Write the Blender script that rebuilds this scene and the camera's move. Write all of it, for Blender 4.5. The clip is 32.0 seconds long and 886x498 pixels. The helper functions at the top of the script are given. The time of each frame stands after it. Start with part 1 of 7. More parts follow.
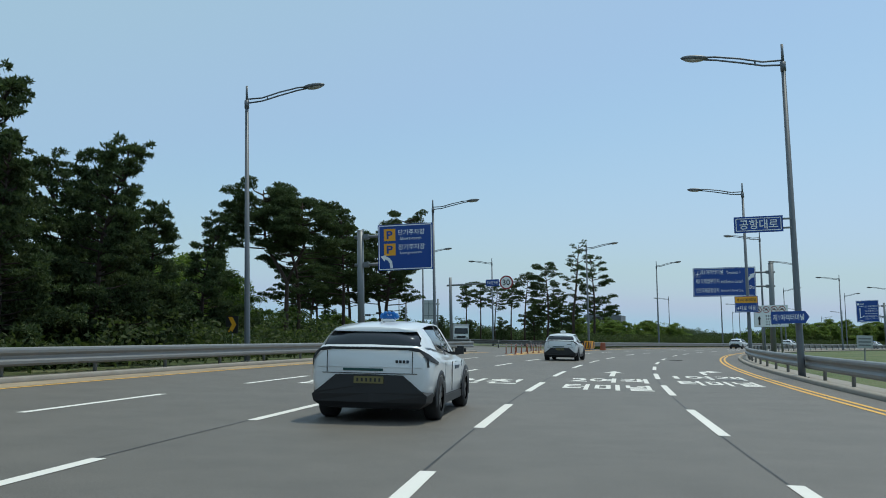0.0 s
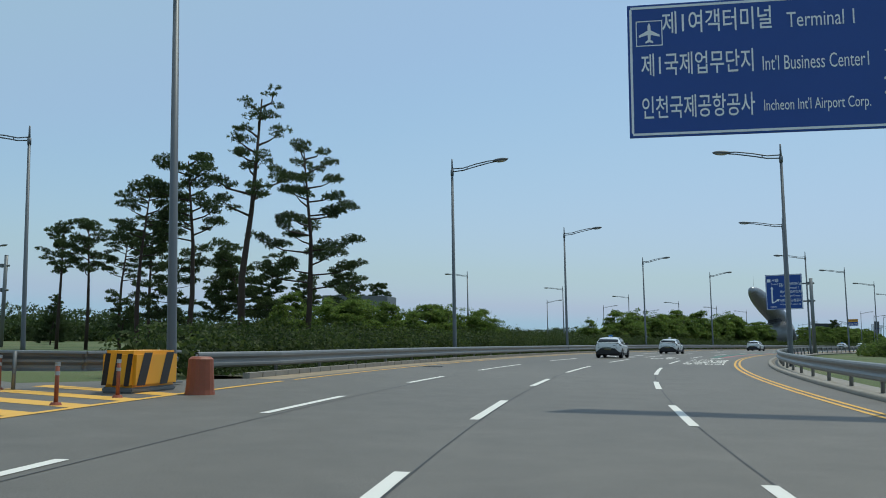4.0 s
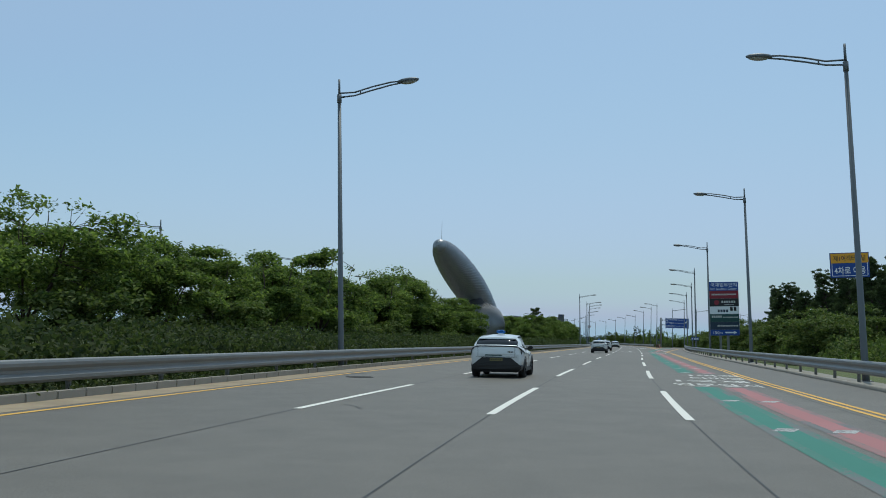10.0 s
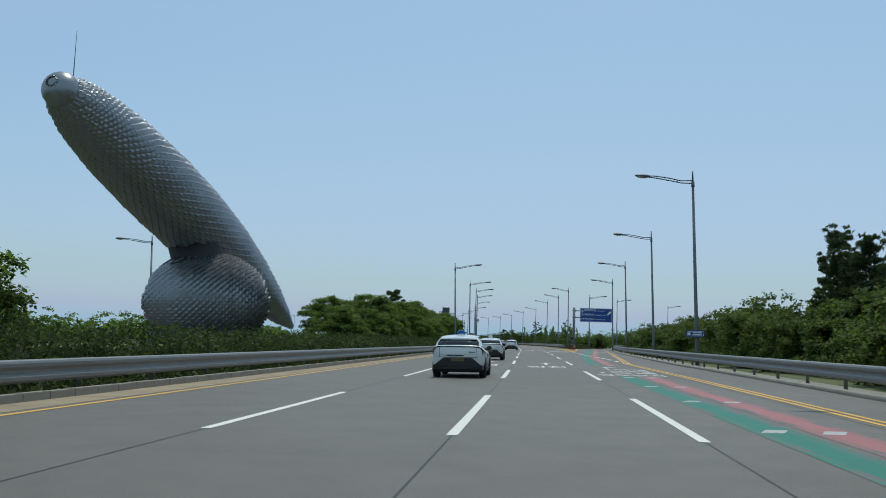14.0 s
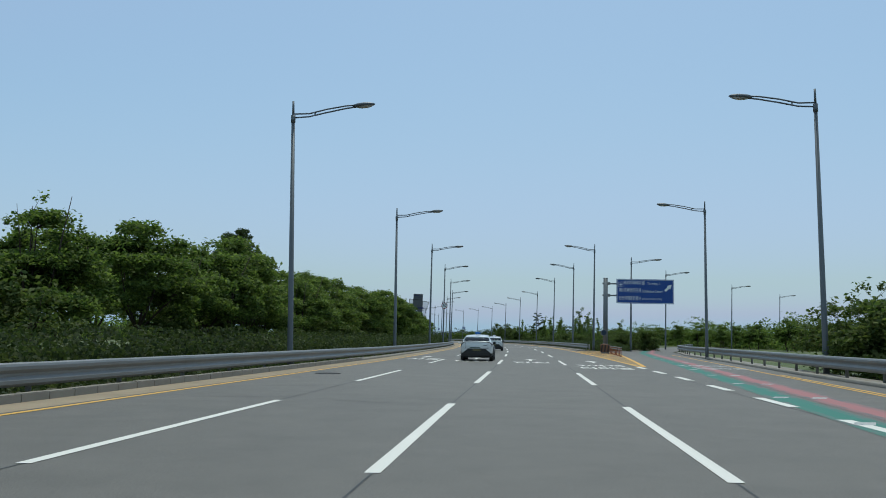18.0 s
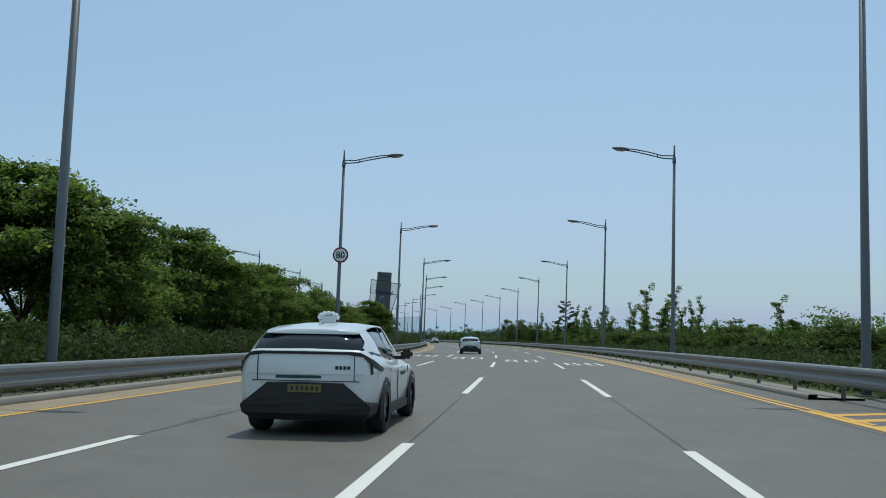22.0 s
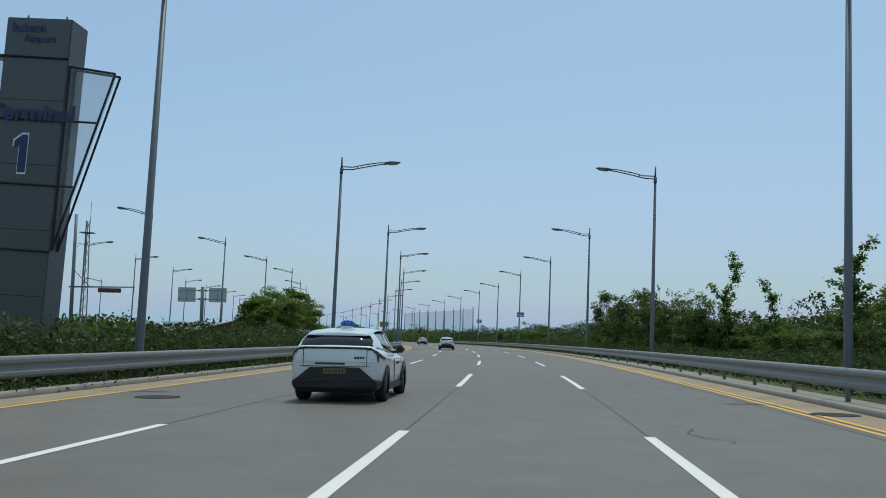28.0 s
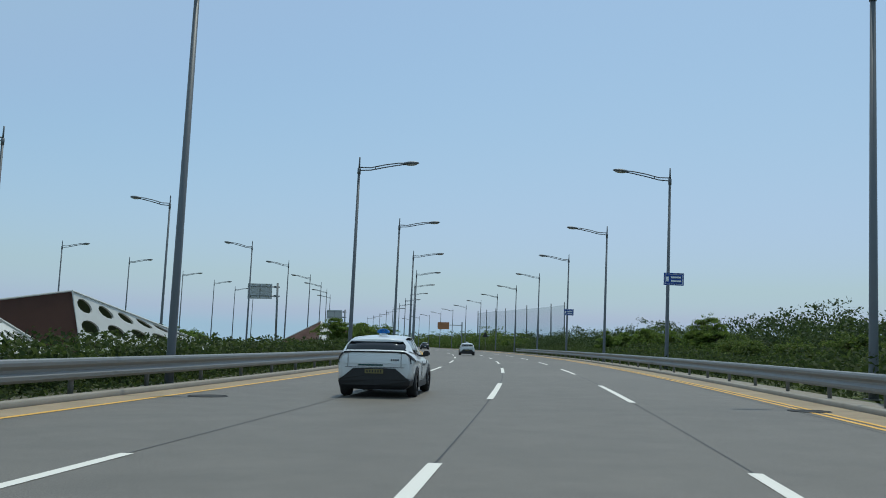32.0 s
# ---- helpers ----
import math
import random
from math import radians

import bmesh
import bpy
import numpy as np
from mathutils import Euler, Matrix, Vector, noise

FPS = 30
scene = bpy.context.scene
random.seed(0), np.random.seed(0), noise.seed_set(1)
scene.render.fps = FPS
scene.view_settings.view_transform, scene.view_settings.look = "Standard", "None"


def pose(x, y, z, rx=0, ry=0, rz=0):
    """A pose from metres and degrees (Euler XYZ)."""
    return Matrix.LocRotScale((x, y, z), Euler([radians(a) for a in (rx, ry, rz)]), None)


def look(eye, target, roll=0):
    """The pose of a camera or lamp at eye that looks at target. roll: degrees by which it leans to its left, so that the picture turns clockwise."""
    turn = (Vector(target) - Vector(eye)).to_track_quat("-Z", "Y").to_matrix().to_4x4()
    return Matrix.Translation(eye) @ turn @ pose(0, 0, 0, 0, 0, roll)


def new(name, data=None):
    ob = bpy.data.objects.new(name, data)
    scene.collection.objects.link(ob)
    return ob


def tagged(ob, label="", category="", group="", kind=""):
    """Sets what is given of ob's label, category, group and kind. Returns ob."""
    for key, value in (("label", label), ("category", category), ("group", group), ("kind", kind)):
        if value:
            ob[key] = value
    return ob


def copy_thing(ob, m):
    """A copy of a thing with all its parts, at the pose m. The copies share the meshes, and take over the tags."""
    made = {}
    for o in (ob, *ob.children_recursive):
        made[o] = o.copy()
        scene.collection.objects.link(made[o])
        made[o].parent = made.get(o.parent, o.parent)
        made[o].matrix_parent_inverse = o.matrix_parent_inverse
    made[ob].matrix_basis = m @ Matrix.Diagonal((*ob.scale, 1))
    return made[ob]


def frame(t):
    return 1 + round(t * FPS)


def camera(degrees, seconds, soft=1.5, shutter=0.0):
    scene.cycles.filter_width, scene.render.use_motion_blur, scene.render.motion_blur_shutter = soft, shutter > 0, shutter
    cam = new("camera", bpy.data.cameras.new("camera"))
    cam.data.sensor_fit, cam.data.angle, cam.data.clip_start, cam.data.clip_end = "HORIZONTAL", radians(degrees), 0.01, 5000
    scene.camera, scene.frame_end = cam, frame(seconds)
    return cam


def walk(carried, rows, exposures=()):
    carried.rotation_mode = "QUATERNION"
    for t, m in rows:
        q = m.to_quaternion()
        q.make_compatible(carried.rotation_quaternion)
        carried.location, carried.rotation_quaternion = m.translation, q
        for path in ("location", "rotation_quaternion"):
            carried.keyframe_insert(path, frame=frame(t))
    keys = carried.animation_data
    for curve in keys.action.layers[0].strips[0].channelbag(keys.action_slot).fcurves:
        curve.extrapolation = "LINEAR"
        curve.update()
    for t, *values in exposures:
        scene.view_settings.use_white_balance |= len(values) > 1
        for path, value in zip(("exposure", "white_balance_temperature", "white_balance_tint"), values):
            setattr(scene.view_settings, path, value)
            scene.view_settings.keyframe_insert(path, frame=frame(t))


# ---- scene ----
cam = camera(50.99, 32.0, 0.95)
EYE = 1.30
# seconds, x, y, yaw, pitch, roll
ROWS = [
    (0.0, 0.00, 0.00, 3.16, 5.28, 1.02), (0.5, 0.82, 9.58, 1.24, 5.21, 0.90), (1.0, 1.77, 19.09, -0.19, 5.22, 1.09), (1.5, 2.99, 28.55, -1.69, 5.20, 1.13),
    (2.0, 4.46, 38.26, -3.49, 5.34, 1.14), (2.5, 6.23, 47.99, -5.06, 5.36, 1.03), (3.0, 8.20, 57.68, -6.67, 5.22, 0.85), (3.5, 10.70, 67.61, -7.96, 5.17, 0.76),
    (4.0, 13.14, 76.88, -9.51, 5.42, 0.95), (4.5, 15.66, 85.69, -11.18, 5.51, 0.98), (5.0, 18.42, 94.26, -12.88, 5.46, 0.97), (5.5, 21.56, 102.81, -14.55, 5.26, 0.86),
    (6.0, 25.24, 111.55, -16.12, 5.38, 1.01), (6.5, 29.04, 120.08, -18.26, 5.35, 0.97), (7.0, 33.13, 128.80, -20.14, 5.30, 1.10), (7.5, 37.59, 137.29, -21.69, 5.29, 1.05),
    (8.0, 42.47, 145.79, -23.38, 5.48, 1.02), (8.5, 47.64, 154.26, -25.20, 5.54, 1.02), (9.0, 52.84, 162.45, -26.62, 5.56, 0.84), (9.5, 58.45, 170.89, -28.04, 5.52, 0.89),
    (10.0, 64.29, 179.18, -29.45, 5.53, 1.03), (10.5, 70.27, 187.02, -31.14, 5.67, 0.89), (11.0, 76.09, 194.41, -32.62, 5.74, 0.95), (11.5, 81.82, 201.65, -33.60, 5.73, 1.02),
    (12.0, 87.88, 209.33, -34.64, 5.73, 1.06), (12.5, 94.53, 216.76, -35.24, 5.64, 1.10), (13.0, 101.24, 224.18, -35.71, 5.63, 1.11), (13.5, 107.92, 231.59, -35.79, 5.65, 1.03),
    (14.0, 114.48, 239.11, -35.75, 5.60, 1.01), (14.5, 121.55, 246.90, -35.75, 5.57, 0.99), (15.0, 128.84, 254.83, -35.61, 5.61, 0.92), (15.5, 135.86, 262.59, -35.65, 5.52, 0.98),
    (16.0, 142.67, 270.35, -35.71, 5.63, 1.00), (16.5, 149.34, 278.08, -35.76, 5.64, 1.00), (17.0, 155.89, 285.72, -35.79, 5.56, 0.99), (17.5, 162.38, 293.27, -35.79, 5.36, 0.96),
    (18.0, 168.85, 300.68, -35.71, 5.45, 0.80), (18.5, 175.43, 308.22, -35.70, 5.39, 0.88), (19.0, 182.03, 315.65, -35.53, 5.38, 1.07), (19.5, 189.18, 323.86, -35.44, 5.41, 1.14),
    (20.0, 195.93, 331.65, -35.21, 5.43, 1.11), (20.5, 202.87, 339.56, -34.85, 5.51, 1.00), (21.0, 210.32, 348.32, -34.69, 5.69, 0.92), (21.5, 217.68, 356.90, -34.60, 5.55, 0.97),
    (22.0, 224.55, 365.36, -34.46, 5.51, 1.05), (22.5, 231.54, 373.65, -34.17, 5.57, 1.01), (23.0, 238.68, 382.26, -33.69, 5.62, 1.04), (23.5, 245.68, 390.83, -33.43, 5.67, 1.09),
    (24.0, 252.73, 399.50, -33.08, 5.55, 1.10), (24.5, 259.66, 408.10, -32.68, 5.50, 1.02), (25.0, 266.49, 416.74, -32.28, 5.45, 0.99), (25.5, 273.23, 425.54, -31.95, 5.57, 1.00),
    (26.0, 279.90, 434.46, -31.57, 5.68, 1.00), (26.5, 286.51, 443.47, -31.16, 5.71, 1.00), (27.0, 293.08, 452.56, -30.70, 5.68, 0.99), (27.5, 299.63, 461.68, -30.17, 5.56, 0.96),
    (28.0, 306.16, 470.80, -29.48, 5.53, 1.03), (28.5, 312.52, 479.92, -28.74, 5.55, 1.07), (29.0, 318.83, 489.22, -28.32, 5.57, 0.97), (29.5, 325.23, 498.92, -27.27, 5.57, 1.00),
    (30.0, 331.65, 508.80, -26.40, 5.62, 1.00), (30.5, 337.67, 518.39, -25.69, 5.80, 0.95), (31.0, 343.70, 528.06, -24.67, 5.82, 0.97), (31.5, 349.45, 538.13, -24.06, 5.84, 0.97),
    (32.0, 355.16, 548.24, -23.56, 5.85, 1.14),
]


def eye_pose(x, y, yaw, pitch, roll):
    a, p = radians(yaw), radians(pitch)
    ahead = Vector((-math.sin(a) * math.cos(p), math.cos(a) * math.cos(p), math.sin(p)))
    e = Vector((x, y, EYE))
    return look(e, e + ahead, roll)


walk(cam, [(t, eye_pose(*r)) for t, *r in ROWS], [(0.0, -0.2, 5800, -6), (3.0, -0.26, 5800, -6), (6.0, -0.36, 5750, -6), (32.0, -0.34, 5750, -6)])

# ---- sky and sun ----
HAZE = (4.25, 4.75, 6.2)
FLOOR = (0.7, 0.8, 0.745)
SUN_TURN, SUN_HEIGHT = 47.0, 68.0  # degrees to the right of +y, above the horizon
world = bpy.data.worlds.new("sky")
scene.world = world
world.use_nodes = True
wn = world.node_tree
sky = wn.nodes.new("ShaderNodeTexSky")
sky.sky_type, sky.sun_disc = "NISHITA", False
sky.sun_elevation, sky.sun_rotation = radians(SUN_HEIGHT), radians(SUN_TURN)
sky.air_density, sky.dust_density, sky.ozone_density = 1.0, 2.0, 1.2
# the day's haze levels the bright horizon out
split, joined = wn.nodes.new("ShaderNodeSeparateColor"), wn.nodes.new("ShaderNodeCombineColor")
wn.links.new(sky.outputs[0], split.inputs[0])
for k, most in enumerate(HAZE):
    low = wn.nodes.new("ShaderNodeMath")
    low.operation = "SMOOTH_MIN"
    low.inputs[1].default_value, low.inputs[2].default_value = most, 1.2
    wn.links.new(split.outputs[k], low.inputs[0])
    least = wn.nodes.new("ShaderNodeMath")
    least.operation = "SMOOTH_MAX"
    least.inputs[1].default_value, least.inputs[2].default_value = most * FLOOR[k], 0.3
    wn.links.new(low.outputs[0], least.inputs[0])
    wn.links.new(least.outputs[0], joined.inputs[k])
veil = wn.nodes.new("ShaderNodeMix")
veil.data_type = "RGBA"
veil.inputs[0].default_value, veil.inputs[7].default_value = 0.28, (3.95, 4.55, 5.85, 1)
wn.links.new(joined.outputs[0], veil.inputs[6])
wn.links.new(veil.outputs[2], wn.nodes["Background"].inputs[0])
wn.nodes["Background"].inputs[1].default_value = 0.15
sun = new("sun", bpy.data.lights.new("sun", "SUN"))
sun.data.energy, sun.data.angle, sun.data.color = 2.95, radians(0.55), (1.0, 0.865, 0.73)
st, sh = radians(SUN_TURN), radians(SUN_HEIGHT)
sun.matrix_world = look((0, 0, 60), (-math.sin(st) * math.cos(sh), -math.cos(st) * math.cos(sh), 60 - math.sin(sh)))

# ---- the road's line: heading in degrees at every 40 m, then further apart ----
KNOT_S = [-120, *range(0, 641, 40), 680, 720, 760, 800, 900, 1000, 1300]
KNOT_H = [12.0, -4.03, -9.47, -16.15, -23.98, -31.41, -37.27, -41.08, -42.1, -41.38, -41.04, -40.78, -40.01, -38.86,
          -37.18, -35.54, -33.65, -31.02, -28.9, -26.6, -24.2, -22.0, -18.0, -15.0, -10.0]
LINE_S = np.arange(-120, 1300, 0.5)
LINE_H = np.radians(np.interp(LINE_S, KNOT_S, KNOT_H))
LINE_X, LINE_Y = np.cumsum(-np.sin(LINE_H)) * 0.5, np.cumsum(np.cos(LINE_H)) * 0.5
LINE_X -= LINE_X[240]
LINE_Y -= LINE_Y[240]


def heading(s):
    return float(np.interp(s, LINE_S, LINE_H))


def spot(s, o, z=0.0):
    """The place s metres along the road and o metres to the right of the line."""
    h = heading(s)
    return Vector((float(np.interp(s, LINE_S, LINE_X)) + o * math.cos(h), float(np.interp(s, LINE_S, LINE_Y)) + o * math.sin(h), z))


def along(s, o, z=0.0, turn=0.0, lean=0.0):
    """A pose on the road: x to the right, y ahead. turn: degrees to the left; lean: degrees to the right."""
    h = heading(s)
    return Matrix.Translation(spot(s, o, z)) @ Matrix.Rotation(h + radians(turn), 4, "Z") @ Matrix.Rotation(radians(lean), 4, "Y")


def bank(s):
    """How far upright things lean to the right of the road's plane, which is banked in its bends."""
    return float(np.interp(s - 35, [0, 60, 115, 172, 211, 250, 291, 350, 370, 410, 455, 500, 567, 664],
                           [-2.4, -1.9, -1.8, -2.2, -2.0, -1.3, -0.9, -1.0, -0.8, 0.7, 0.8, 1.2, 1.4, 1.4]))


VIEW_SHIFT_S = [20, 50, 80, 120, 140, 160, 180, 200, 220, 240, 260, 280, 310, 340, 370, 400, 430, 460, 490, 520, 550, 580, 610, 640, 670, 700, 760]
VIEW_SHIFT_O = [0.22, 0.23, 0.24, 0.27, 0.31, 0.13, -0.1, -0.08, 0.4, 0.62, 0.5, 0.37, 0.19, 0.01, -0.08, -0.02, 0.0, 0.02, 0.08, 0.16, 0.09, -0.1, -0.13, 0.05, 0.31, 0.54, 0.6]


def view_shift(s):
    """Shift of lanes, kerbs, rails to the line's right, fitted to the camera's view."""
    return float(np.interp(s, VIEW_SHIFT_S, VIEW_SHIFT_O))

# ---- materials ----
def shader(name):
    m = bpy.data.materials.new(name)
    m.use_nodes = True
    t = m.node_tree
    return m, t, t.nodes["Principled BSDF"]


def node(t, kind, **values):
    n = t.nodes.new("ShaderNode" + kind)
    for k, v in values.items():
        n.inputs[k.replace("_", " ")].default_value = v
    return n


def noise_node(t, scale, detail=3.0, rough=0.6, stretch=None):
    """Noise in the world's metres."""
    g = t.nodes.new("ShaderNodeNewGeometry")
    mp = t.nodes.new("ShaderNodeMapping")
    if stretch:
        mp.inputs["Scale"].default_value = stretch
    n = node(t, "TexNoise", Scale=scale, Detail=detail, Roughness=rough)
    t.links.new(g.outputs["Position"], mp.inputs[0])
    t.links.new(mp.outputs[0], n.inputs["Vector"])
    return n


def ramp(t, fac, stops):
    r = t.nodes.new("ShaderNodeValToRGB")
    while len(r.color_ramp.elements) < len(stops):
        r.color_ramp.elements.new(0.5)
    for e, (p, c) in zip(r.color_ramp.elements, stops):
        e.position, e.color = p, (*c, 1)
    t.links.new(fac, r.inputs[0])
    return r


def mix(t, fac, a, b, blend="MIX"):
    m = t.nodes.new("ShaderNodeMix")
    m.data_type, m.blend_type = "RGBA", blend
    for k, v in ((0, fac), (6, a), (7, b)):
        if isinstance(v, (int, float)):
            m.inputs[k].default_value = v
        elif isinstance(v, tuple):
            m.inputs[k].default_value = (*v, 1)
        else:
            t.links.new(v, m.inputs[k])
    return m.outputs[2]


def bump(t, bsdf, height, strength=0.3, distance=0.01):
    b = node(t, "Bump", Strength=strength, Distance=distance)
    t.links.new(height, b.inputs["Height"])
    t.links.new(b.outputs[0], bsdf.inputs["Normal"])


def plain(name, colour, rough=0.5, metal=0.0, vary=0.12, scale=6.0, fine=60.0, relief=0.1):
    """A surface with stains at a large scale and grain at a small one."""
    m, t, b = shader(name)
    big, small = noise_node(t, scale, 4), noise_node(t, fine, 2)
    c = mix(t, big.outputs[0], tuple(v * (1 - vary) for v in colour), tuple(min(1, v * (1 + vary)) for v in colour))
    c = mix(t, vary, c, small.outputs["Color"], "SOFT_LIGHT")
    t.links.new(c, b.inputs["Base Color"])
    b.inputs["Roughness"].default_value, b.inputs["Metallic"].default_value = rough, metal
    if relief:
        bump(t, b, small.outputs[0], relief, 0.004)
    return m


def asphalt_material():
    m, t, b = shader("asphalt")
    wide = noise_node(t, 0.05, 4, 0.55)
    mid = noise_node(t, 0.9, 5, 0.7)
    grain = noise_node(t, 55, 2, 0.8)
    base = ramp(t, wide.outputs[0], [(0.3, (0.111, 0.099, 0.083)), (0.7, (0.14, 0.125, 0.105))])
    c = mix(t, 0.5, base.outputs[0], ramp(t, mid.outputs[0], [(0.35, (0.36, 0.36, 0.36)), (0.65, (0.6, 0.6, 0.6))]).outputs[0], "SOFT_LIGHT")
    c = mix(t, 0.75, c, ramp(t, grain.outputs[0], [(0.3, (0.2, 0.2, 0.2)), (0.7, (0.8, 0.8, 0.8))]).outputs[0], "SOFT_LIGHT")
    t.links.new(c, b.inputs["Base Color"])
    b.inputs["Roughness"].default_value = 0.62
    b.inputs["Specular IOR Level"].default_value = 0.42
    bump(t, b, grain.outputs[0], 0.5, 0.006)
    return m


def leaf_material(name, dark, light, gloss=0.75, thin=0.42):
    m, t, b = shader(name)
    g = t.nodes.new("ShaderNodeNewGeometry")
    r = ramp(t, g.outputs["Random Per Island"], [(0.0, dark), (0.65, tuple((a + c) / 2 for a, c in zip(dark, light))), (1.0, light)])
    patch = noise_node(t, 0.35, 3)
    c = mix(t, 0.6, r.outputs[0], ramp(t, patch.outputs[0], [(0.3, (0.3, 0.3, 0.3)), (0.7, (0.7, 0.7, 0.62))]).outputs[0], "SOFT_LIGHT")
    t.links.new(c, b.inputs["Base Color"])
    b.inputs["Roughness"].default_value = gloss
    b.inputs["Specular IOR Level"].default_value = 0.12
    tr = t.nodes.new("ShaderNodeBsdfTranslucent")
    t.links.new(mix(t, 0.5, c, (0.35, 0.5, 0.05), "SOFT_LIGHT"), tr.inputs[0])
    ms = t.nodes.new("ShaderNodeMixShader")
    ms.inputs[0].default_value = thin
    t.links.new(b.outputs[0], ms.inputs[1])
    t.links.new(tr.outputs[0], ms.inputs[2])
    t.links.new(ms.outputs[0], t.nodes["Material Output"].inputs[0])
    return m


def ground_material():
    m, t, b = shader("grassy_ground")
    a, f = noise_node(t, 0.12, 5, 0.6), noise_node(t, 9, 4, 0.7)
    c = ramp(t, a.outputs[0], [(0.3, (0.055, 0.085, 0.022)), (0.55, (0.1, 0.12, 0.04)), (0.75, (0.16, 0.14, 0.075))])
    c = mix(t, 0.7, c.outputs[0], f.outputs["Color"], "SOFT_LIGHT")
    t.links.new(c, b.inputs["Base Color"])
    b.inputs["Roughness"].default_value = 0.95
    bump(t, b, f.outputs[0], 0.8, 0.05)
    return m


def paint_material(name, colour, wear=0.55):
    """Road paint, worn through to the asphalt in specks."""
    m, t, b = shader(name)
    n, w = noise_node(t, 14, 5, 0.8), noise_node(t, 0.5, 3)
    s = t.nodes.new("ShaderNodeMath")
    s.operation = "ADD"
    t.links.new(n.outputs[0], s.inputs[0])
    t.links.new(w.outputs[0], s.inputs[1])
    c = ramp(t, s.outputs[0], [(wear - 0.06, (0.12, 0.12, 0.12)), (wear + 0.06, colour), (0.98, tuple(v * 0.9 for v in colour))])
    t.links.new(c.outputs[0], b.inputs["Base Color"])
    b.inputs["Roughness"].default_value = 0.7
    return m


ASPHALT = asphalt_material()
GROUND = ground_material()
WHITE_LINE = paint_material("white_road_paint", (0.8, 0.765, 0.7), 0.5)
FAINT_LINE = paint_material("faded_white_road_paint", (0.45, 0.45, 0.44), 0.86)
WORN_WHITE = paint_material("worn_white_road_paint", (0.62, 0.6, 0.56), 0.7)
YELLOW_LINE = paint_material("yellow_road_paint", (0.75, 0.42, 0.06), 0.55)
GREEN_LINE = paint_material("green_road_paint", (0.022, 0.175, 0.125), 0.72)
PINK_LINE = paint_material("pink_road_paint", (0.36, 0.135, 0.135), 0.74)
GREEN_WORN = paint_material("worn_green_road_paint", (0.04, 0.17, 0.125), 0.98)
PINK_WORN = paint_material("worn_pink_road_paint", (0.28, 0.14, 0.135), 0.98)
CONCRETE = plain("concrete", (0.27, 0.245, 0.21), 0.85, 0, 0.25, 1.5, 40, 0.3)
DUST = plain("sandy_gutter_dust", (0.3, 0.235, 0.155), 0.95, 0, 0.45, 0.8, 30, 0.2)
SOIL = plain("weedy_soil", (0.085, 0.08, 0.045), 0.95, 0, 0.4, 1.2, 14, 0.5)
SEAM = plain("joint_sealant", (0.02, 0.02, 0.02), 0.6)
STEEL = plain("galvanised_steel", (0.21, 0.21, 0.205), 0.48, 0.4, 0.15, 2.0, 30, 0.05)
DARK_STEEL = plain("grey_painted_steel", (0.16, 0.17, 0.18), 0.45, 0.2, 0.12, 1.0, 30, 0.05)
POLE = plain("lamp_post_paint", (0.125, 0.135, 0.15), 0.5, 0.2, 0.1, 1.0, 40, 0.04)
LAMP_GLASS = plain("lamp_lens", (0.35, 0.35, 0.33), 0.2, 0, 0.05, 3, 30, 0)
SIGN_BLUE = plain("blue_sign_sheet", (0.012, 0.055, 0.28), 0.4, 0, 0.06, 0.8, 20, 0)
SIGN_WHITE = plain("white_sign_sheet", (0.78, 0.8, 0.82), 0.45, 0, 0.04, 0.8, 20, 0)
SIGN_YELLOW = plain("yellow_sign_sheet", (0.75, 0.36, 0.02), 0.45, 0, 0.06, 0.8, 20, 0)
SIGN_BLACK = plain("black_sign_sheet", (0.015, 0.015, 0.018), 0.45, 0, 0.05, 0.8, 20, 0)
SIGN_RED = plain("red_sign_sheet", (0.23, 0.018, 0.022), 0.45, 0, 0.05, 0.8, 20, 0)
SIGN_MAROON = plain("maroon_sign_sheet", (0.22, 0.015, 0.03), 0.45, 0, 0.05, 0.8, 20, 0)
SIGN_GREEN = plain("dark_green_sign_sheet", (0.012, 0.06, 0.055), 0.45, 0, 0.05, 0.8, 20, 0)
SIGN_NAVY = plain("navy_sign_sheet", (0.012, 0.03, 0.06), 0.45, 0, 0.05, 0.8, 20, 0)
SIGN_BACK = plain("aluminium_sign_back", (0.42, 0.43, 0.44), 0.5, 0.5, 0.1, 1.0, 20, 0.03)
BARK = plain("bark", (0.06, 0.045, 0.034), 0.95, 0, 0.35, 3, 18, 0.9)
PINE_BARK = plain("pine_bark", (0.05, 0.034, 0.027), 0.95, 0, 0.35, 3, 18, 0.9)
LEAF = leaf_material("broad_leaf", (0.068, 0.108, 0.034), (0.27, 0.325, 0.1), 0.62, 0.55)
LEAF_LIGHT = leaf_material("young_leaf", (0.06, 0.095, 0.03), (0.2, 0.225, 0.085), 0.7, 0.45)
HEDGE_LEAF = leaf_material("hedge_leaf", (0.036, 0.054, 0.024), (0.118, 0.134, 0.06), 0.7, 0.42)
NEEDLE = leaf_material("pine_needle", (0.04, 0.06, 0.03), (0.115, 0.138, 0.066), 0.65, 0.34)
ORANGE = plain("orange_rubber", (0.27, 0.075, 0.035), 0.55, 0, 0.2, 3, 30, 0)


# ---- shaping ----
def part(name, bm, material, parent=None, label="", smooth=False):
    me = bpy.data.meshes.new(name)
    bm.to_mesh(me)
    bm.free()
    if smooth:
        me.shade_smooth()
    me.materials.append(material)
    ob = new(name, me)
    if parent is not None:
        ob.parent = parent
    return tagged(ob, label)


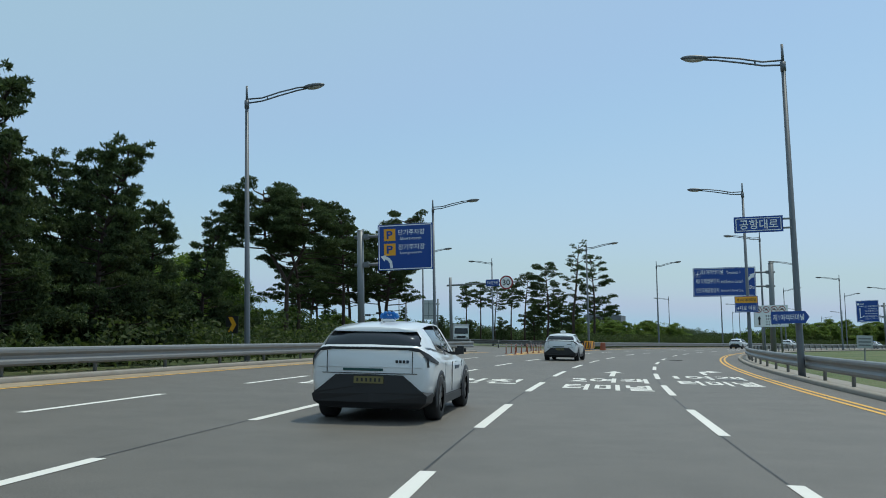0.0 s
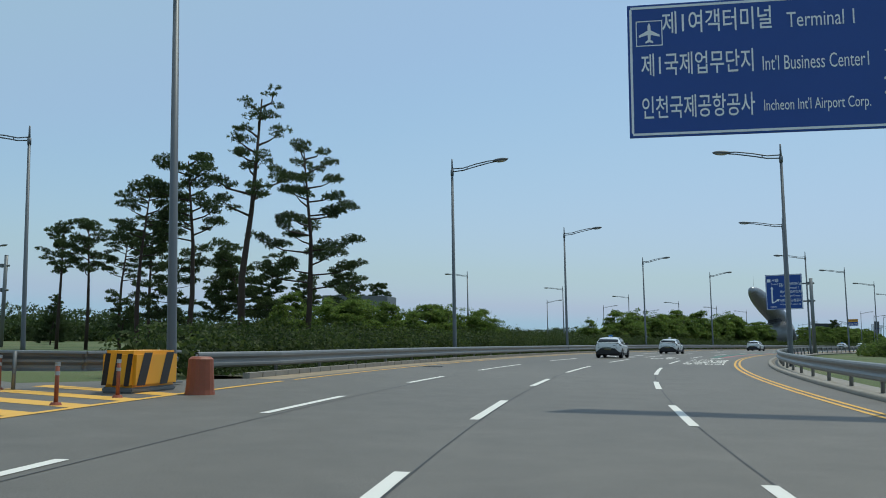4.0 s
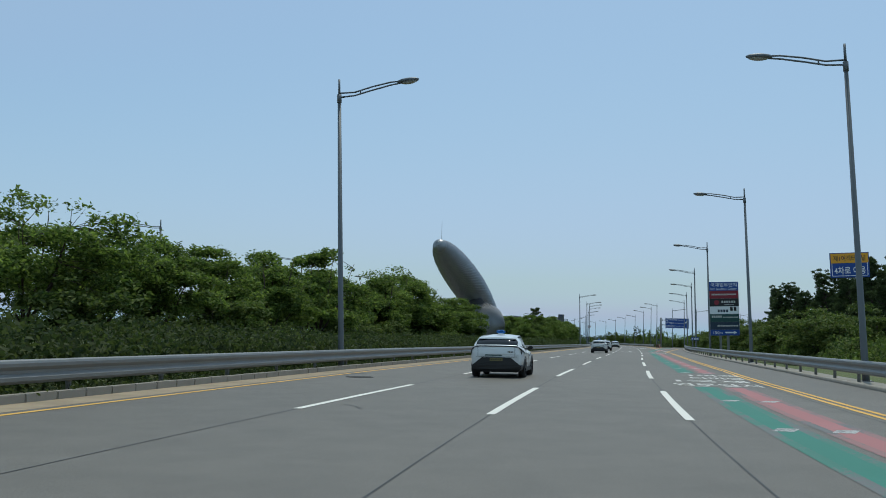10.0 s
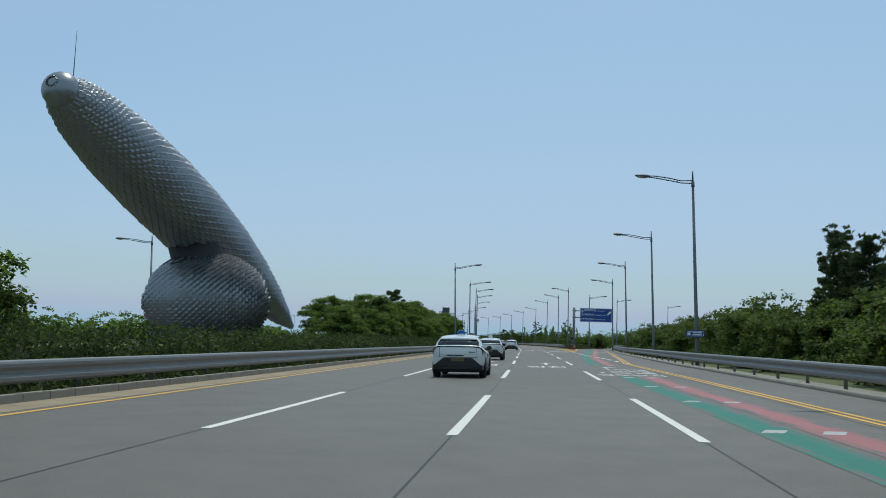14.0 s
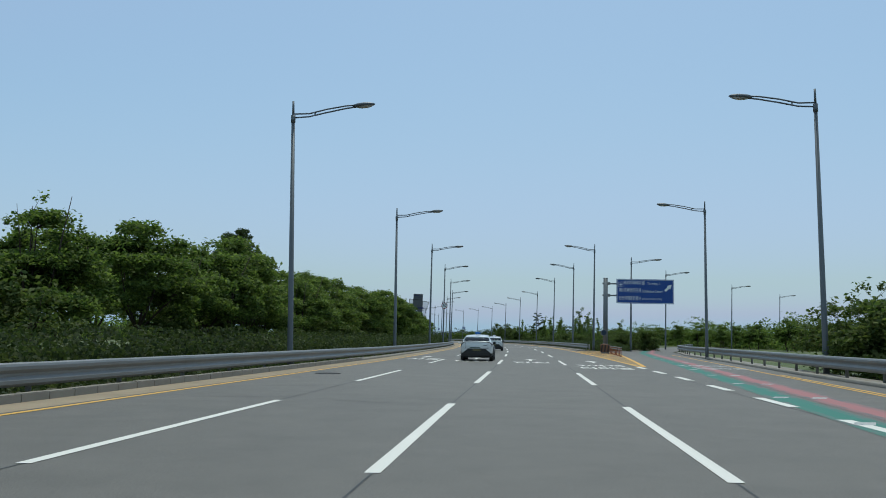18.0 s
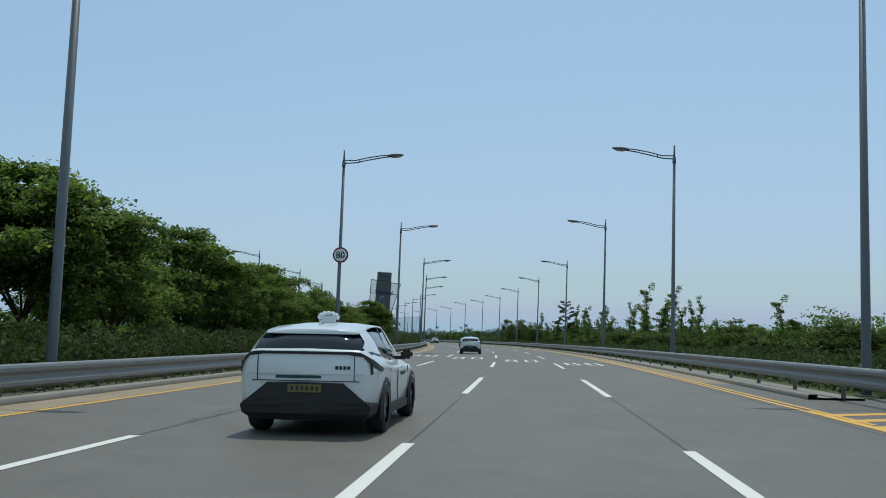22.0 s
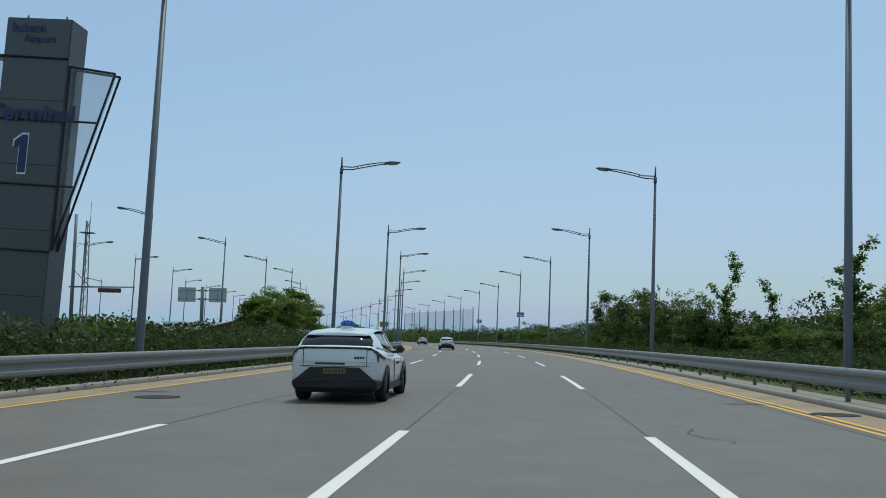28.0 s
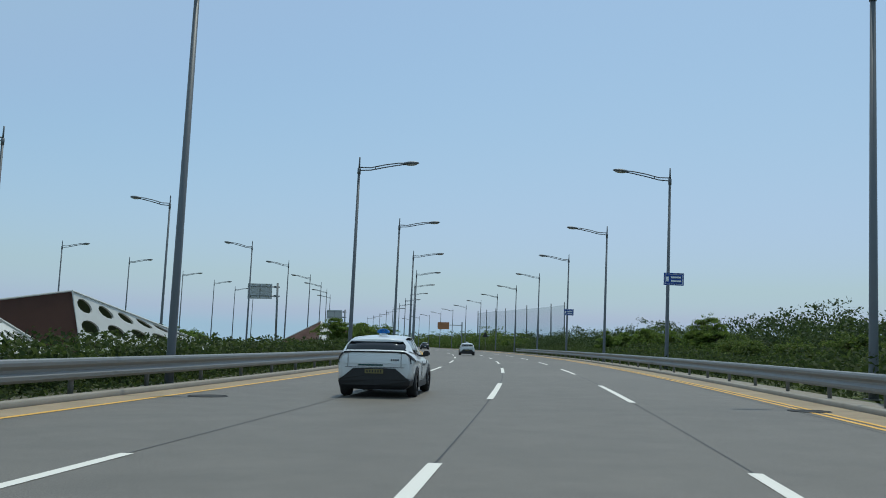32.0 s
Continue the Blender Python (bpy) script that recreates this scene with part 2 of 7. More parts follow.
def raw(name, verts, faces, material, parent=None, label=""):
    """A mesh from arrays of places and of four-sided faces."""
    me = bpy.data.meshes.new(name)
    verts, faces = np.asarray(verts, "f"), np.asarray(faces, "i")
    me.vertices.add(len(verts))
    me.vertices.foreach_set("co", verts.ravel())
    k = faces.shape[1]
    me.loops.add(faces.size)
    me.loops.foreach_set("vertex_index", faces.ravel())
    me.polygons.add(len(faces))
    me.polygons.foreach_set("loop_start", np.arange(0, faces.size, k, dtype="i"))
    me.update(calc_edges=True)
    me.materials.append(material)
    ob = new(name, me)
    if parent is not None:
        ob.parent = parent
    return tagged(ob, label)


def box(bm, centre, size, m=None, bevel=0.0):
    mm = (m or Matrix.Identity(4)) @ Matrix.Translation(centre) @ Matrix.Diagonal((*size, 1))
    g = bmesh.ops.create_cube(bm, size=1, matrix=mm)
    if bevel:
        es = list({e for v in g["verts"] for e in v.link_edges})
        bmesh.ops.bevel(bm, geom=es, offset=bevel, segments=2, affect="EDGES", clamp_overlap=True)
    return bm


def boxed(centre, size, bevel=0.0):
    return box(bmesh.new(), centre, size, None, bevel)


def tube(bm, points, radii, sides=10):
    """A round bar through the points, with a radius at each."""
    pts = [Vector(p) for p in points]
    rings = []
    for i, p in enumerate(pts):
        d = (pts[min(i + 1, len(pts) - 1)] - pts[max(i - 1, 0)]).normalized()
        a = d.cross(Vector((0, 0, 1)) if abs(d.z) < 0.9 else Vector((0, 1, 0))).normalized()
        b = d.cross(a)
        r = radii[i] if hasattr(radii, "__len__") else radii
        rings.append([bm.verts.new(p + (a * math.cos(k * 2 * math.pi / sides) + b * math.sin(k * 2 * math.pi / sides)) * r) for k in range(sides)])
    for u, v in zip(rings, rings[1:]):
        for k in range(sides):
            bm.faces.new((u[k], v[k], v[(k + 1) % sides], u[(k + 1) % sides]))
    bm.faces.new(rings[0])
    bm.faces.new(rings[-1][::-1])
    bmesh.ops.recalc_face_normals(bm, faces=bm.faces)
    return bm


def sweep(name, profile, s0, s1, step, material, parent=None, label="", shift=None, closed=True):
    """A profile of (o, z) drawn along the road."""
    n = max(2, int((s1 - s0) / step) + 1)
    verts, faces, k = [], [], len(profile)
    for s in np.linspace(s0, s1, n):
        d = shift(s) if shift else 0.0
        verts += [spot(s, o + d, z) for o, z in profile]
    for i in range(n - 1):
        for j in range(k if closed else k - 1):
            a, b = i * k + j, i * k + (j + 1) % k
            faces.append((a, b, b + k, a + k))
    return raw(name, verts, faces, material, parent, label)


def empty(name, m, label, category, group="", kind=""):
    ob = new(name)
    ob.empty_display_size = 0.3
    ob.matrix_world = m
    return tagged(ob, label, category, group, kind)


def piecewise(pairs):
    xs, ys = [p[0] for p in pairs], [p[1] for p in pairs]
    return lambda s: float(np.interp(s, xs, ys))

# ---- ground, road, kerbs ----
bm = bmesh.new()
bmesh.ops.create_grid(bm, x_segments=40, y_segments=40, size=2600, matrix=Matrix.Translation((200, 300, -0.12)))
tagged(part("ground", bm, GROUND), "flat rough grass and soil reaching the horizon", "ground", kind="structure")

left_edge = piecewise([(-60, -13.4), (72, -13.4), (79, -16.5), (96, -16.5), (104, -10.0), (150, -9.85), (240, -10.35), (320, -10.0), (380, -9.4), (410, -9.15), (470, -9.35), (524, -9.75), (580, -9.95), (1300, -10.0)])
right_edge = piecewise([(-60, 6.3), (90, 6.4), (131, 7.0), (162, 7.7), (197, 7.75), (229, 8.1), (262, 8.1), (296, 7.8), (330, 8.2), (360, 9.3), (392, 10.6), (410, 12.0), (438, 14.0), (470, 18.5), (500, 26.0), (501, 6.5), (1300, 6.5)])
verts, faces = [], []
n = 0
for i, s in enumerate(np.arange(-60, 1201, 4.0)):
    a, b = left_edge(s) + view_shift(s), (right_edge(s) if s < 462 else 6.5) + view_shift(s)
    verts += [spot(s, a + (b - a) * k / 6) for k in range(7)]
    if i:
        faces += [(n + k, n + k + 1, n + k - 6, n + k - 7) for k in range(6)]
    n += 7
tagged(raw("road", verts, faces, ASPHALT), "worn grey asphalt of a four-lane airport road", "road", kind="structure")
# the way off to the right
verts, faces = [], []
ramp_in = piecewise([(440, 6.4), (447, 8.2), (462, 10.6), (480, 14.0), (500, 19.0), (540, 33.0), (600, 62.0)])
ramp_out = piecewise([(440, 14.2), (462, 17.2), (480, 21.5), (500, 27.0), (540, 41.0), (600, 70.0)])
for i, s in enumerate(np.arange(440, 601, 4.0)):
    verts += [spot(s, ramp_in(s), -0.004), spot(s, ramp_out(s), -0.004)]
    if i:
        faces.append((2 * i - 2, 2 * i - 1, 2 * i + 1, 2 * i))
tagged(raw("exit_road", verts, faces, ASPHALT), "grey asphalt of the slip road branching off", "road", kind="structure")
# the way off to the car parks
verts, faces = [], []
for i, q in enumerate(np.arange(0, 61, 4.0)):
    verts += [spot(70 + q * 0.55, -15.2 - q, -0.004), spot(97 + q * 0.75, -11.0 - q, -0.004)]
    if i:
        faces.append((2 * i - 1, 2 * i - 2, 2 * i, 2 * i + 1))
tagged(raw("side_road", verts, faces, ASPHALT), "grey asphalt of the side road to the car parks", "road", kind="structure")
verts, faces = [], []
for i, s in enumerate(np.arange(120, 1000, 5.0)):
    verts += [spot(s, -34.0, -0.03), spot(s, -20.0, -0.03)]
    if i:
        faces.append((2 * i - 2, 2 * i - 1, 2 * i + 1, 2 * i))
tagged(raw("far_carriageway", verts, faces, ASPHALT), "grey asphalt of the opposite carriageway beyond the hedge", "road", kind="structure")


def kerb(s0, s1, edge, side, name):
    w = 0.22 * side
    prof = [(0, -0.1), (0, 0.1), (0.03 * side, 0.13), (w, 0.13), (w, -0.1)]
    tagged(sweep(name, prof, s0, s1, 2.0, CONCRETE, shift=lambda s: edge(s) + view_shift(s)), "grey concrete kerb along the carriageway", "kerb", kind="structure")
    # a strip of bare concrete behind it
    tagged(sweep("verge", [(w, 0.05), (w + 1.1 * side, 0.06), (w + 1.1 * side, -0.1), (w, -0.1)], s0, s1, 3.0, SOIL if side < 0 else CONCRETE, shift=lambda s: edge(s) + view_shift(s)),
           "narrow weedy verge under the guard rail" if side < 0 else "narrow concrete verge under the guard rail", "verge", kind="structure")


kerb(-60, 72, left_edge, -1, "kerb_left")
kerb(404, 1200, left_edge, -1, "kerb_left")
tagged(sweep("verge", [(-0.22, 0.05), (-1.3, 0.06), (-1.3, -0.1), (-0.22, -0.1)], 104, 404, 3.0, SOIL, shift=lambda s: left_edge(s) + view_shift(s)), "narrow weedy verge under the guard rail", "verge", kind="structure")
# single kerbstones along the median, a metre each
row_of_stones = empty("kerb_left", Matrix.Identity(4), "grey concrete kerbstones laid end to end", "kerb", kind="structure")
bm = bmesh.new()
box(bm, (-0.11, 0.5, 0.03), (0.22, 0.985, 0.26), None, 0.014)
stone = part("kerbstone", bm, CONCRETE)
for k in range(300):
    a, b = (spot(s, left_edge(s) + view_shift(s)) for s in (104 + k, 105 + k))
    d = b - a
    ob = stone if k == 0 else new("kerbstone", stone.data)
    ob.parent = row_of_stones
    ob.matrix_local = Matrix.Translation(a + Vector((0, 0, 0.004 * math.sin(k * 2.3)))) @ Matrix.Rotation(math.atan2(-d.x, d.y) + 0.004 * math.sin(k * 5.1), 4, "Z")
kerb(-60, 458, right_edge, 1, "kerb_right")
kerb(462, 1200, lambda s: 6.5, 1, "kerb_right")

# sand that has gathered beside the kerbs
for s0, s1, edge, side in ((104, 1100, left_edge, 1), (-60, 70, left_edge, 1), (470, 1100, right_edge, -1)):
    tagged(sweep("gutter_dust", [(0, 0.003), (0.95 * side, 0.003)][::side], s0, s1, 3.0, DUST, shift=lambda s: (edge(s) if side > 0 else 6.5) + view_shift(s), closed=False), "thin sandy dust along the foot of the kerb", "gutter", kind="structure")

# ---- painted lines ----
def line(s0, s1, o0, o1, material, width=0.15, z=0.006, name="road_line", step=3.0):
    n = max(2, int((s1 - s0) / step) + 1)
    v, f = [], []
    for i, s in enumerate(np.linspace(s0, s1, n)):
        o = o0 + (o1 - o0) * (s - s0) / (s1 - s0) + view_shift(s)
        v += [spot(s, o - width / 2, z), spot(s, o + width / 2, z)]
        if i:
            f.append((2 * i - 2, 2 * i - 1, 2 * i + 1, 2 * i))
    return v, f


def lines(name, segments, material, label):
    verts, faces = [], []
    for seg in segments:
        v, f = line(*seg[:4], material, *seg[4:])
        k = len(verts)
        verts += v
        faces += [tuple(a + k for a in q) for q in f]
    return tagged(raw(name, verts, faces, material), label, "road marking", kind="structure")


DASH_START = [-5.6, 4.2, 13.2, 22.2, 31.0, 40.0, 49.2, 58.8, 72.4, 82.4, 93.0, 104.0]
DASH_LONG = [115.0, 133.2, 152.0, 171.2, 190.6, 209.5, 228.0, 246.3, 264.8, 284.2, 304.3, 325.3, 344.0, 362.4, 380.6, 401.0, 421.6, 440.8, 461.2,
             483.0, 506.0, 528.6, 552.0, 575.8, 598.0, 620.2, 642.4, 664.6, 686.6, 708.4, 730.2, 752.0, 774.0, 796.0, 818.0, 840.0, 862.0, 884.0]
segs = []
for a in DASH_START + DASH_LONG:
    n = 4.7 if a < 110 else 9.6
    for o in (-1.7, 1.7, -5.2) if a > 70 else (-1.55, 1.8, -4.9, -8.6):
        segs.append((a, a + n, o, o, 0.16))
lines("lane_dashes", segs, WHITE_LINE, "white dashed lane lines, slightly worn")
lines("tar_joints", [(110, 1000, o, o, 0.026, 0.0035) for o in (-1.7, 1.7, -5.2, 5.0)] + [(-40, 110, o, o, 0.026, 0.0035) for o in (-1.6, 1.75, -4.95)], SEAM, "thin dark tar joints between the lanes")
verts, faces = [], []
for s in (24.0, 31.5, 33.0, 36.0, 46.0, 71.0, 73.5, 139.5, 141.5, 143.5, 180.5, 182.5, 224.0, 255.0, 258.0, 331.0):
    k = len(verts)
    for o in np.linspace(-9.6, 6.2, 9):
        w = 0.02 * math.sin(o * 3 + s)
        verts += [spot(s + w, o, 0.003), spot(s + w + 0.03, o, 0.003)]
    faces += [(k + 2 * i, k + 2 * i + 2, k + 2 * i + 3, k + 2 * i + 1) for i in range(8)]
tagged(raw("cross_joints", verts, faces, SEAM), "thin dark cracks and joints across the asphalt", "road joint", kind="structure")
# wandering cracks in the older asphalt
crack_rng = np.random.default_rng(5)
verts, faces = [], []
for s, o in [(float(crack_rng.uniform(100, 640)), float(crack_rng.uniform(-8.0, 4.5))) for k in range(40)]:
    n, turn = int(crack_rng.integers(8, 22)), crack_rng.uniform(-0.6, 0.6) + (1.57 if crack_rng.random() < 0.6 else 0)
    k = len(verts)
    for i in range(n):
        w = 0.008 + 0.012 * math.sin(math.pi * i / n)
        verts += [spot(s - w * math.sin(turn), o - w * math.cos(turn), 0.0032), spot(s + w * math.sin(turn), o + w * math.cos(turn), 0.0032)]
        bend = turn + crack_rng.normal() * 0.5
        s, o = s + 0.2 * math.cos(bend), o - 0.2 * math.sin(bend)
    faces += [(k + 2 * i, k + 2 * i + 2, k + 2 * i + 3, k + 2 * i + 1) for i in range(n - 1)]
tagged(raw("cracks", verts, faces, SEAM), "fine wandering cracks in the asphalt", "road crack", kind="stuff")
lines("exit_dashes", [(s, s + 3.0, 5.45, 5.45, 0.25) for s in np.arange(331, 360, 6.0)] + [(s, s + 3.0, 5.15, 5.15, 0.25) for s in np.arange(361, 402, 6.0)], WHITE_LINE, "short broad white dashes before the slip road")
green = [(158, 2.9), (207, 3.0), (222, 3.1), (236, 3.35), (250, 3.3), (300, 2.95), (330, 3.15), (350, 3.9), (374, 5.6), (400, 7.6), (430, 10.0), (450, 12.0), (480, 17.0)]
BAND_RUNS = [(158.5, 222.2), (235.2, 308.8), (325.5, 480)]
TICKS = [222.5 - 7.3 * k for k in range(9)] + [235.6 + 7.17 * k for k in range(11)] + [327 + 7.0 * k for k in range(16)]


def band_at(s):
    return float(np.interp(s, [g[0] for g in green], [g[1] for g in green]))


for shift, mat, worn, nm in ((0.0, GREEN_LINE, GREEN_WORN, "green"), (0.88, PINK_LINE, PINK_WORN, "pink")):
    # the bands stop short of the lettering
    knots = [[r0] + [g[0] for g in green if r0 < g[0] < r1] + [r1] for r0, r1 in BAND_RUNS]
    pieces = [(a, b) for run in knots for a, b in zip(run, run[1:])]
    lines(nm + "_guide_band", [(a, b, band_at(a) + shift, band_at(b) + shift, 0.38, 0.0045) for a, b in pieces], mat, "faded " + nm + " guide band painted on the outer lane")
    lines(nm + "_band_edge", [(a, b, band_at(a) + shift + d, band_at(b) + shift + d, 0.17, 0.004) for a, b in pieces for d in (-0.275, 0.275)], worn, "worn edge of the " + nm + " guide band")
    lines(nm + "_band_ticks", [(s, s + 0.55, band_at(s) + shift - 0.1, band_at(s) + shift + 0.1, 0.34, 0.008) for s in TICKS], FAINT_LINE, "faded white ticks on the " + nm + " guide band")
MEDIAN_LINE = [(104, -8.6), (150, -8.7), (240, -9.05), (330, -8.75), (380, -8.25), (410, -8.05), (470, -8.3), (524, -8.7), (637, -9.0), (1100, -9.0)]
lines("edge_line_left", [(a[0], b[0], a[1], b[1], 0.14) for a, b in zip(MEDIAN_LINE, MEDIAN_LINE[1:])] + [(-60, 72, -12.3, -12.3, 0.14)], YELLOW_LINE, "yellow edge line beside the median kerb")
lines("edge_line_right", [(-60, 330, 5.25, 5.25, 0.12), (-60, 330, 5.5, 5.5, 0.12), (330, 392, 5.25, 9.6, 0.12), (330, 392, 5.5, 9.85, 0.12), (392, 440, 9.6, 13.2, 0.12),
                          (430, 1100, 5.25, 5.25, 0.12), (455, 1100, 5.5, 5.5, 0.12)], YELLOW_LINE, "double yellow edge line beside the outer kerb")

# ---- street lamps ----
def street_lamp(m, group):
    """A tall post with a twin-bar arm that reaches to the right (local +x)."""
    top = empty("street_lamp", m, "tall grey steel street lamp with a twin-bar arm and flat head", "street lamp", group)
    part("base_plate", boxed((0, 0, 0.02), (0.42, 0.42, 0.04), 0.01), STEEL, top)
    part("post", tube(bmesh.new(), [(0, 0, 0), (0, 0, 0.6), (0, 0, 11.1)], [0.13, 0.125, 0.075], 14), POLE, top, smooth=True)
    part("collar", tube(bmesh.new(), [(0, 0, 10.95), (0, 0, 11.3)], [0.1, 0.1], 12), POLE, top, smooth=True)
    part("finial", tube(bmesh.new(), [(0, 0, 11.3), (0, 0, 11.95)], [0.055, 0.045], 10), POLE, top, smooth=True)
    part("upper_bar", tube(bmesh.new(), [(0, 0, 11.36), (0.7, 0, 11.36), (1.5, 0, 11.55), (2.3, 0, 11.68), (2.75, 0, 11.7)], 0.035, 8), POLE, top, smooth=True)
    part("lower_bar", tube(bmesh.new(), [(0, 0, 11.18), (0.7, 0, 11.22), (1.4, 0, 11.38), (2.3, 0, 11.56), (2.75, 0, 11.62)], 0.035, 8), POLE, top, smooth=True)
    part("stay", tube(bmesh.new(), [(0.95, 0, 11.26), (0.95, 0, 11.42)], 0.03, 8), POLE, top)
    bm = bmesh.new()
    bmesh.ops.create_uvsphere(bm, u_segments=16, v_segments=8, radius=1, matrix=Matrix.Translation((3.05, 0, 11.7)) @ Matrix.Rotation(radians(-4), 4, "Y") @ Matrix.Diagonal((0.5, 0.2, 0.11, 1)))
    head = part("head", bm, POLE, top, smooth=True)
    bm = bmesh.new()
    bmesh.ops.create_uvsphere(bm, u_segments=14, v_segments=6, radius=1, matrix=Matrix.Translation((3.08, 0, 11.65)) @ Matrix.Rotation(radians(-4), 4, "Y") @ Matrix.Diagonal((0.38, 0.16, 0.1, 1)))
    part("lens", bm, LAMP_GLASS, head, "dull glass lamp lens", smooth=True)
    return top


# place along the road, place across it, height of the tip
LAMPS_LEFT = [(6, -15.2, 11.9), (36.8, -15.19, 11.9), (65.0, -14.75, 11.2), (100.1, -10.54, 11.6), (132.5, -10.9, 12.2), (162.4, -10.58, 11.6), (198.3, -11.64, 12.0),
              (230.9, -10.84, 12.4), (391.8, -10.33, 11.3), (423.3, -10.06, 11.1), (458.2, -10.3, 11.9), (492.5, -10.65, 12.3), (526.0, -10.54, 12.2),
              (562.4, -10.1, 12.0), (597.5, -10.42, 12.1), (627.1, -10.17, 12.1), (658.9, -9.9, 11.9), (689.1, -9.91, 12.3), (717.7, -9.7, 12.2), (744.5, -9.6, 12.2)]
LAMPS_RIGHT = [(34.3, 6.46, 11.9), (64.5, 6.95, 11.7), (100.2, 7.4, 12.3), (131.0, 8.0, 12.0), (161.8, 8.43, 11.8), (196.6, 8.15, 12.0), (228.9, 9.29, 12.5),
               (262.2, 9.37, 12.45), (295.6, 8.78, 12.1), (329.4, 9.3, 12.0), (359.3, 10.58, 11.8), (392.8, 11.67, 11.9), (423.5, 13.04, 11.7), (463.3, 8.5, 12.5),
               (492.1, 8.53, 12.6), (524.9, 8.55, 12.6), (562.7, 8.98, 12.0), (597.8, 8.83, 12.1), (627.6, 8.64, 11.8), (657.3, 8.72, 11.7), (689.7, 9.11, 12.0),
               (721.7, 9.2, 12.5), (745.4, 8.62, 11.9)]
for k in range(11):
    LAMPS_LEFT.append((771.0 + 28.5 * k, -9.5, 12.0))
    LAMPS_RIGHT.append((772.0 + 28.5 * k, 8.6, 12.0))
lamp = None
for side, rows in ((1, LAMPS_LEFT), (-1, LAMPS_RIGHT)):
    for s, o, tip in rows:
        b = bank(s)
        m = along(s, o - 11.9 * math.tan(radians(b)), 0.04, 0 if side > 0 else 180, b * side)
        lamp = copy_thing(lamp, m) if lamp else street_lamp(m, "street lamps along the road")
        lamp.scale.z = tip / 11.99
# lamps of the other carriageway, of the slip road and of the side road
FAR_LAMPS = [(s, -35.4, 1, 0.88) for s in (196.5, 230, 261, 292, 323, 354)] + [(s, -30.6, 1, 1.0) for s in (554, 586, 618)] + [(s, o, 1, 1.15) for s, o in ((662, -33.5), (689.7, -32.4), (716.6, -31.2), (743.1, -29.8), (780.2, -30.3), (808.2, -29.6), (837, -29), (860, -28.5), (885, -28.4), (912, -28.2))]
FAR_LAMPS += [(260, -53, 0, 0.8), (290, -53, 0, 0.8), (320, -53, 0, 0.8)] + [(s, -75, 0, 1.0) for s in (471, 500)] + [(s, -50, 0, 1.1) for s in (617, 647, 690)] + [(s, o, 0, 1.15) for s, o in ((720, -52), (748, -52), (784.4, -55.6), (808, -53.9), (836, -52), (860, -50.5), (884, -49.5), (910, -48))]
FAR_LAMPS += [(791, -75, 1, 1.15), (463.8, 12.7, 0, 0.93), (119, -29.4, 1, 1.0), (152.3, -69.4, 0, 0.85), (96, -27.7, 0, 0.92)]
FAR_LAMPS += [(s, o, 0, 1.0) for s, o in ((495, 22.5), (526.8, 41.3), (558, 61.5), (598, 88.5))]
for s, o, left, tall in FAR_LAMPS:
    lamp = copy_thing(lamp, along(s, o, -0.06, 180 if left else 0, bank(s) * (-1 if left else 1)))
    lamp.scale.z = tall
for s, o, turn in [(90, -62, 150)]:
    lamp = copy_thing(lamp, along(s, o, -0.06, turn))
    lamp.scale.z = 0.85

# ---- guard rails ----
def rail_mesh(length):
    """A W-shaped beam that runs along local y."""
    prof = [(0.0, 0.40), (0.03, 0.41), (0.075, 0.46), (0.075, 0.53), (0.01, 0.6), (0.01, 0.655), (0.075, 0.725), (0.075, 0.79), (0.055, 0.835), (0.02, 0.855), (-0.03, 0.86), (-0.075, 0.85), (-0.085, 0.8)]
    bm = bmesh.new()
    a = [[bm.verts.new((x + d, y, z)) for x, z in prof] for y in (-length / 2, length / 2) for d in (0.0, -0.012)]
    f0, b0, f1, b1 = a
    k = len(prof)
    for i in range(k - 1):
        bm.faces.new((f0[i], f0[i + 1], f1[i + 1], f1[i]))
        bm.faces.new((b0[i], b1[i], b1[i + 1], b0[i + 1]))
    bm.faces.new((f0[0], f1[0], b1[0], b0[0]))
    bm.faces.new((f0[-1], b0[-1], b1[-1], f1[-1]))
    bmesh.ops.recalc_face_normals(bm, faces=bm.faces)
    return bm


def shared(name, me, parent, m):
    ob = new(name, me)
    ob.parent = parent
    ob.matrix_local = m
    return ob


def guard_rail(s0, s1, offset, side, label, sink=lambda s: -0.04):
    """Beams of four metres on posts. side 1: the road lies to the right of the rail."""
    top = empty("guard_rail", Matrix.Identity(4), label, "guard rail", kind="structure")
    beam, post, block = guard_rail.meshes
    for s in np.arange(s0, s1, 4.0):
        a, b = spot(s, offset(s) + view_shift(s)), spot(s + 4, offset(s + 4) + view_shift(s + 4))
        d = b - a
        m = Matrix.Translation((a + b) / 2 + Vector((0, 0, sink(s)))) @ Matrix.Rotation(math.atan2(-d.x, d.y) + (0 if side > 0 else math.pi), 4, "Z")
        shared("beam", beam, top, m @ Matrix.Diagonal((1, d.length / 4.0, 1, 1)))
        shared("post", post, top, m @ Matrix.Translation((0, -1.9 * side, 0)))
        shared("spacer", block, top, m @ Matrix.Translation((0, -1.9 * side, 0)))
    return top


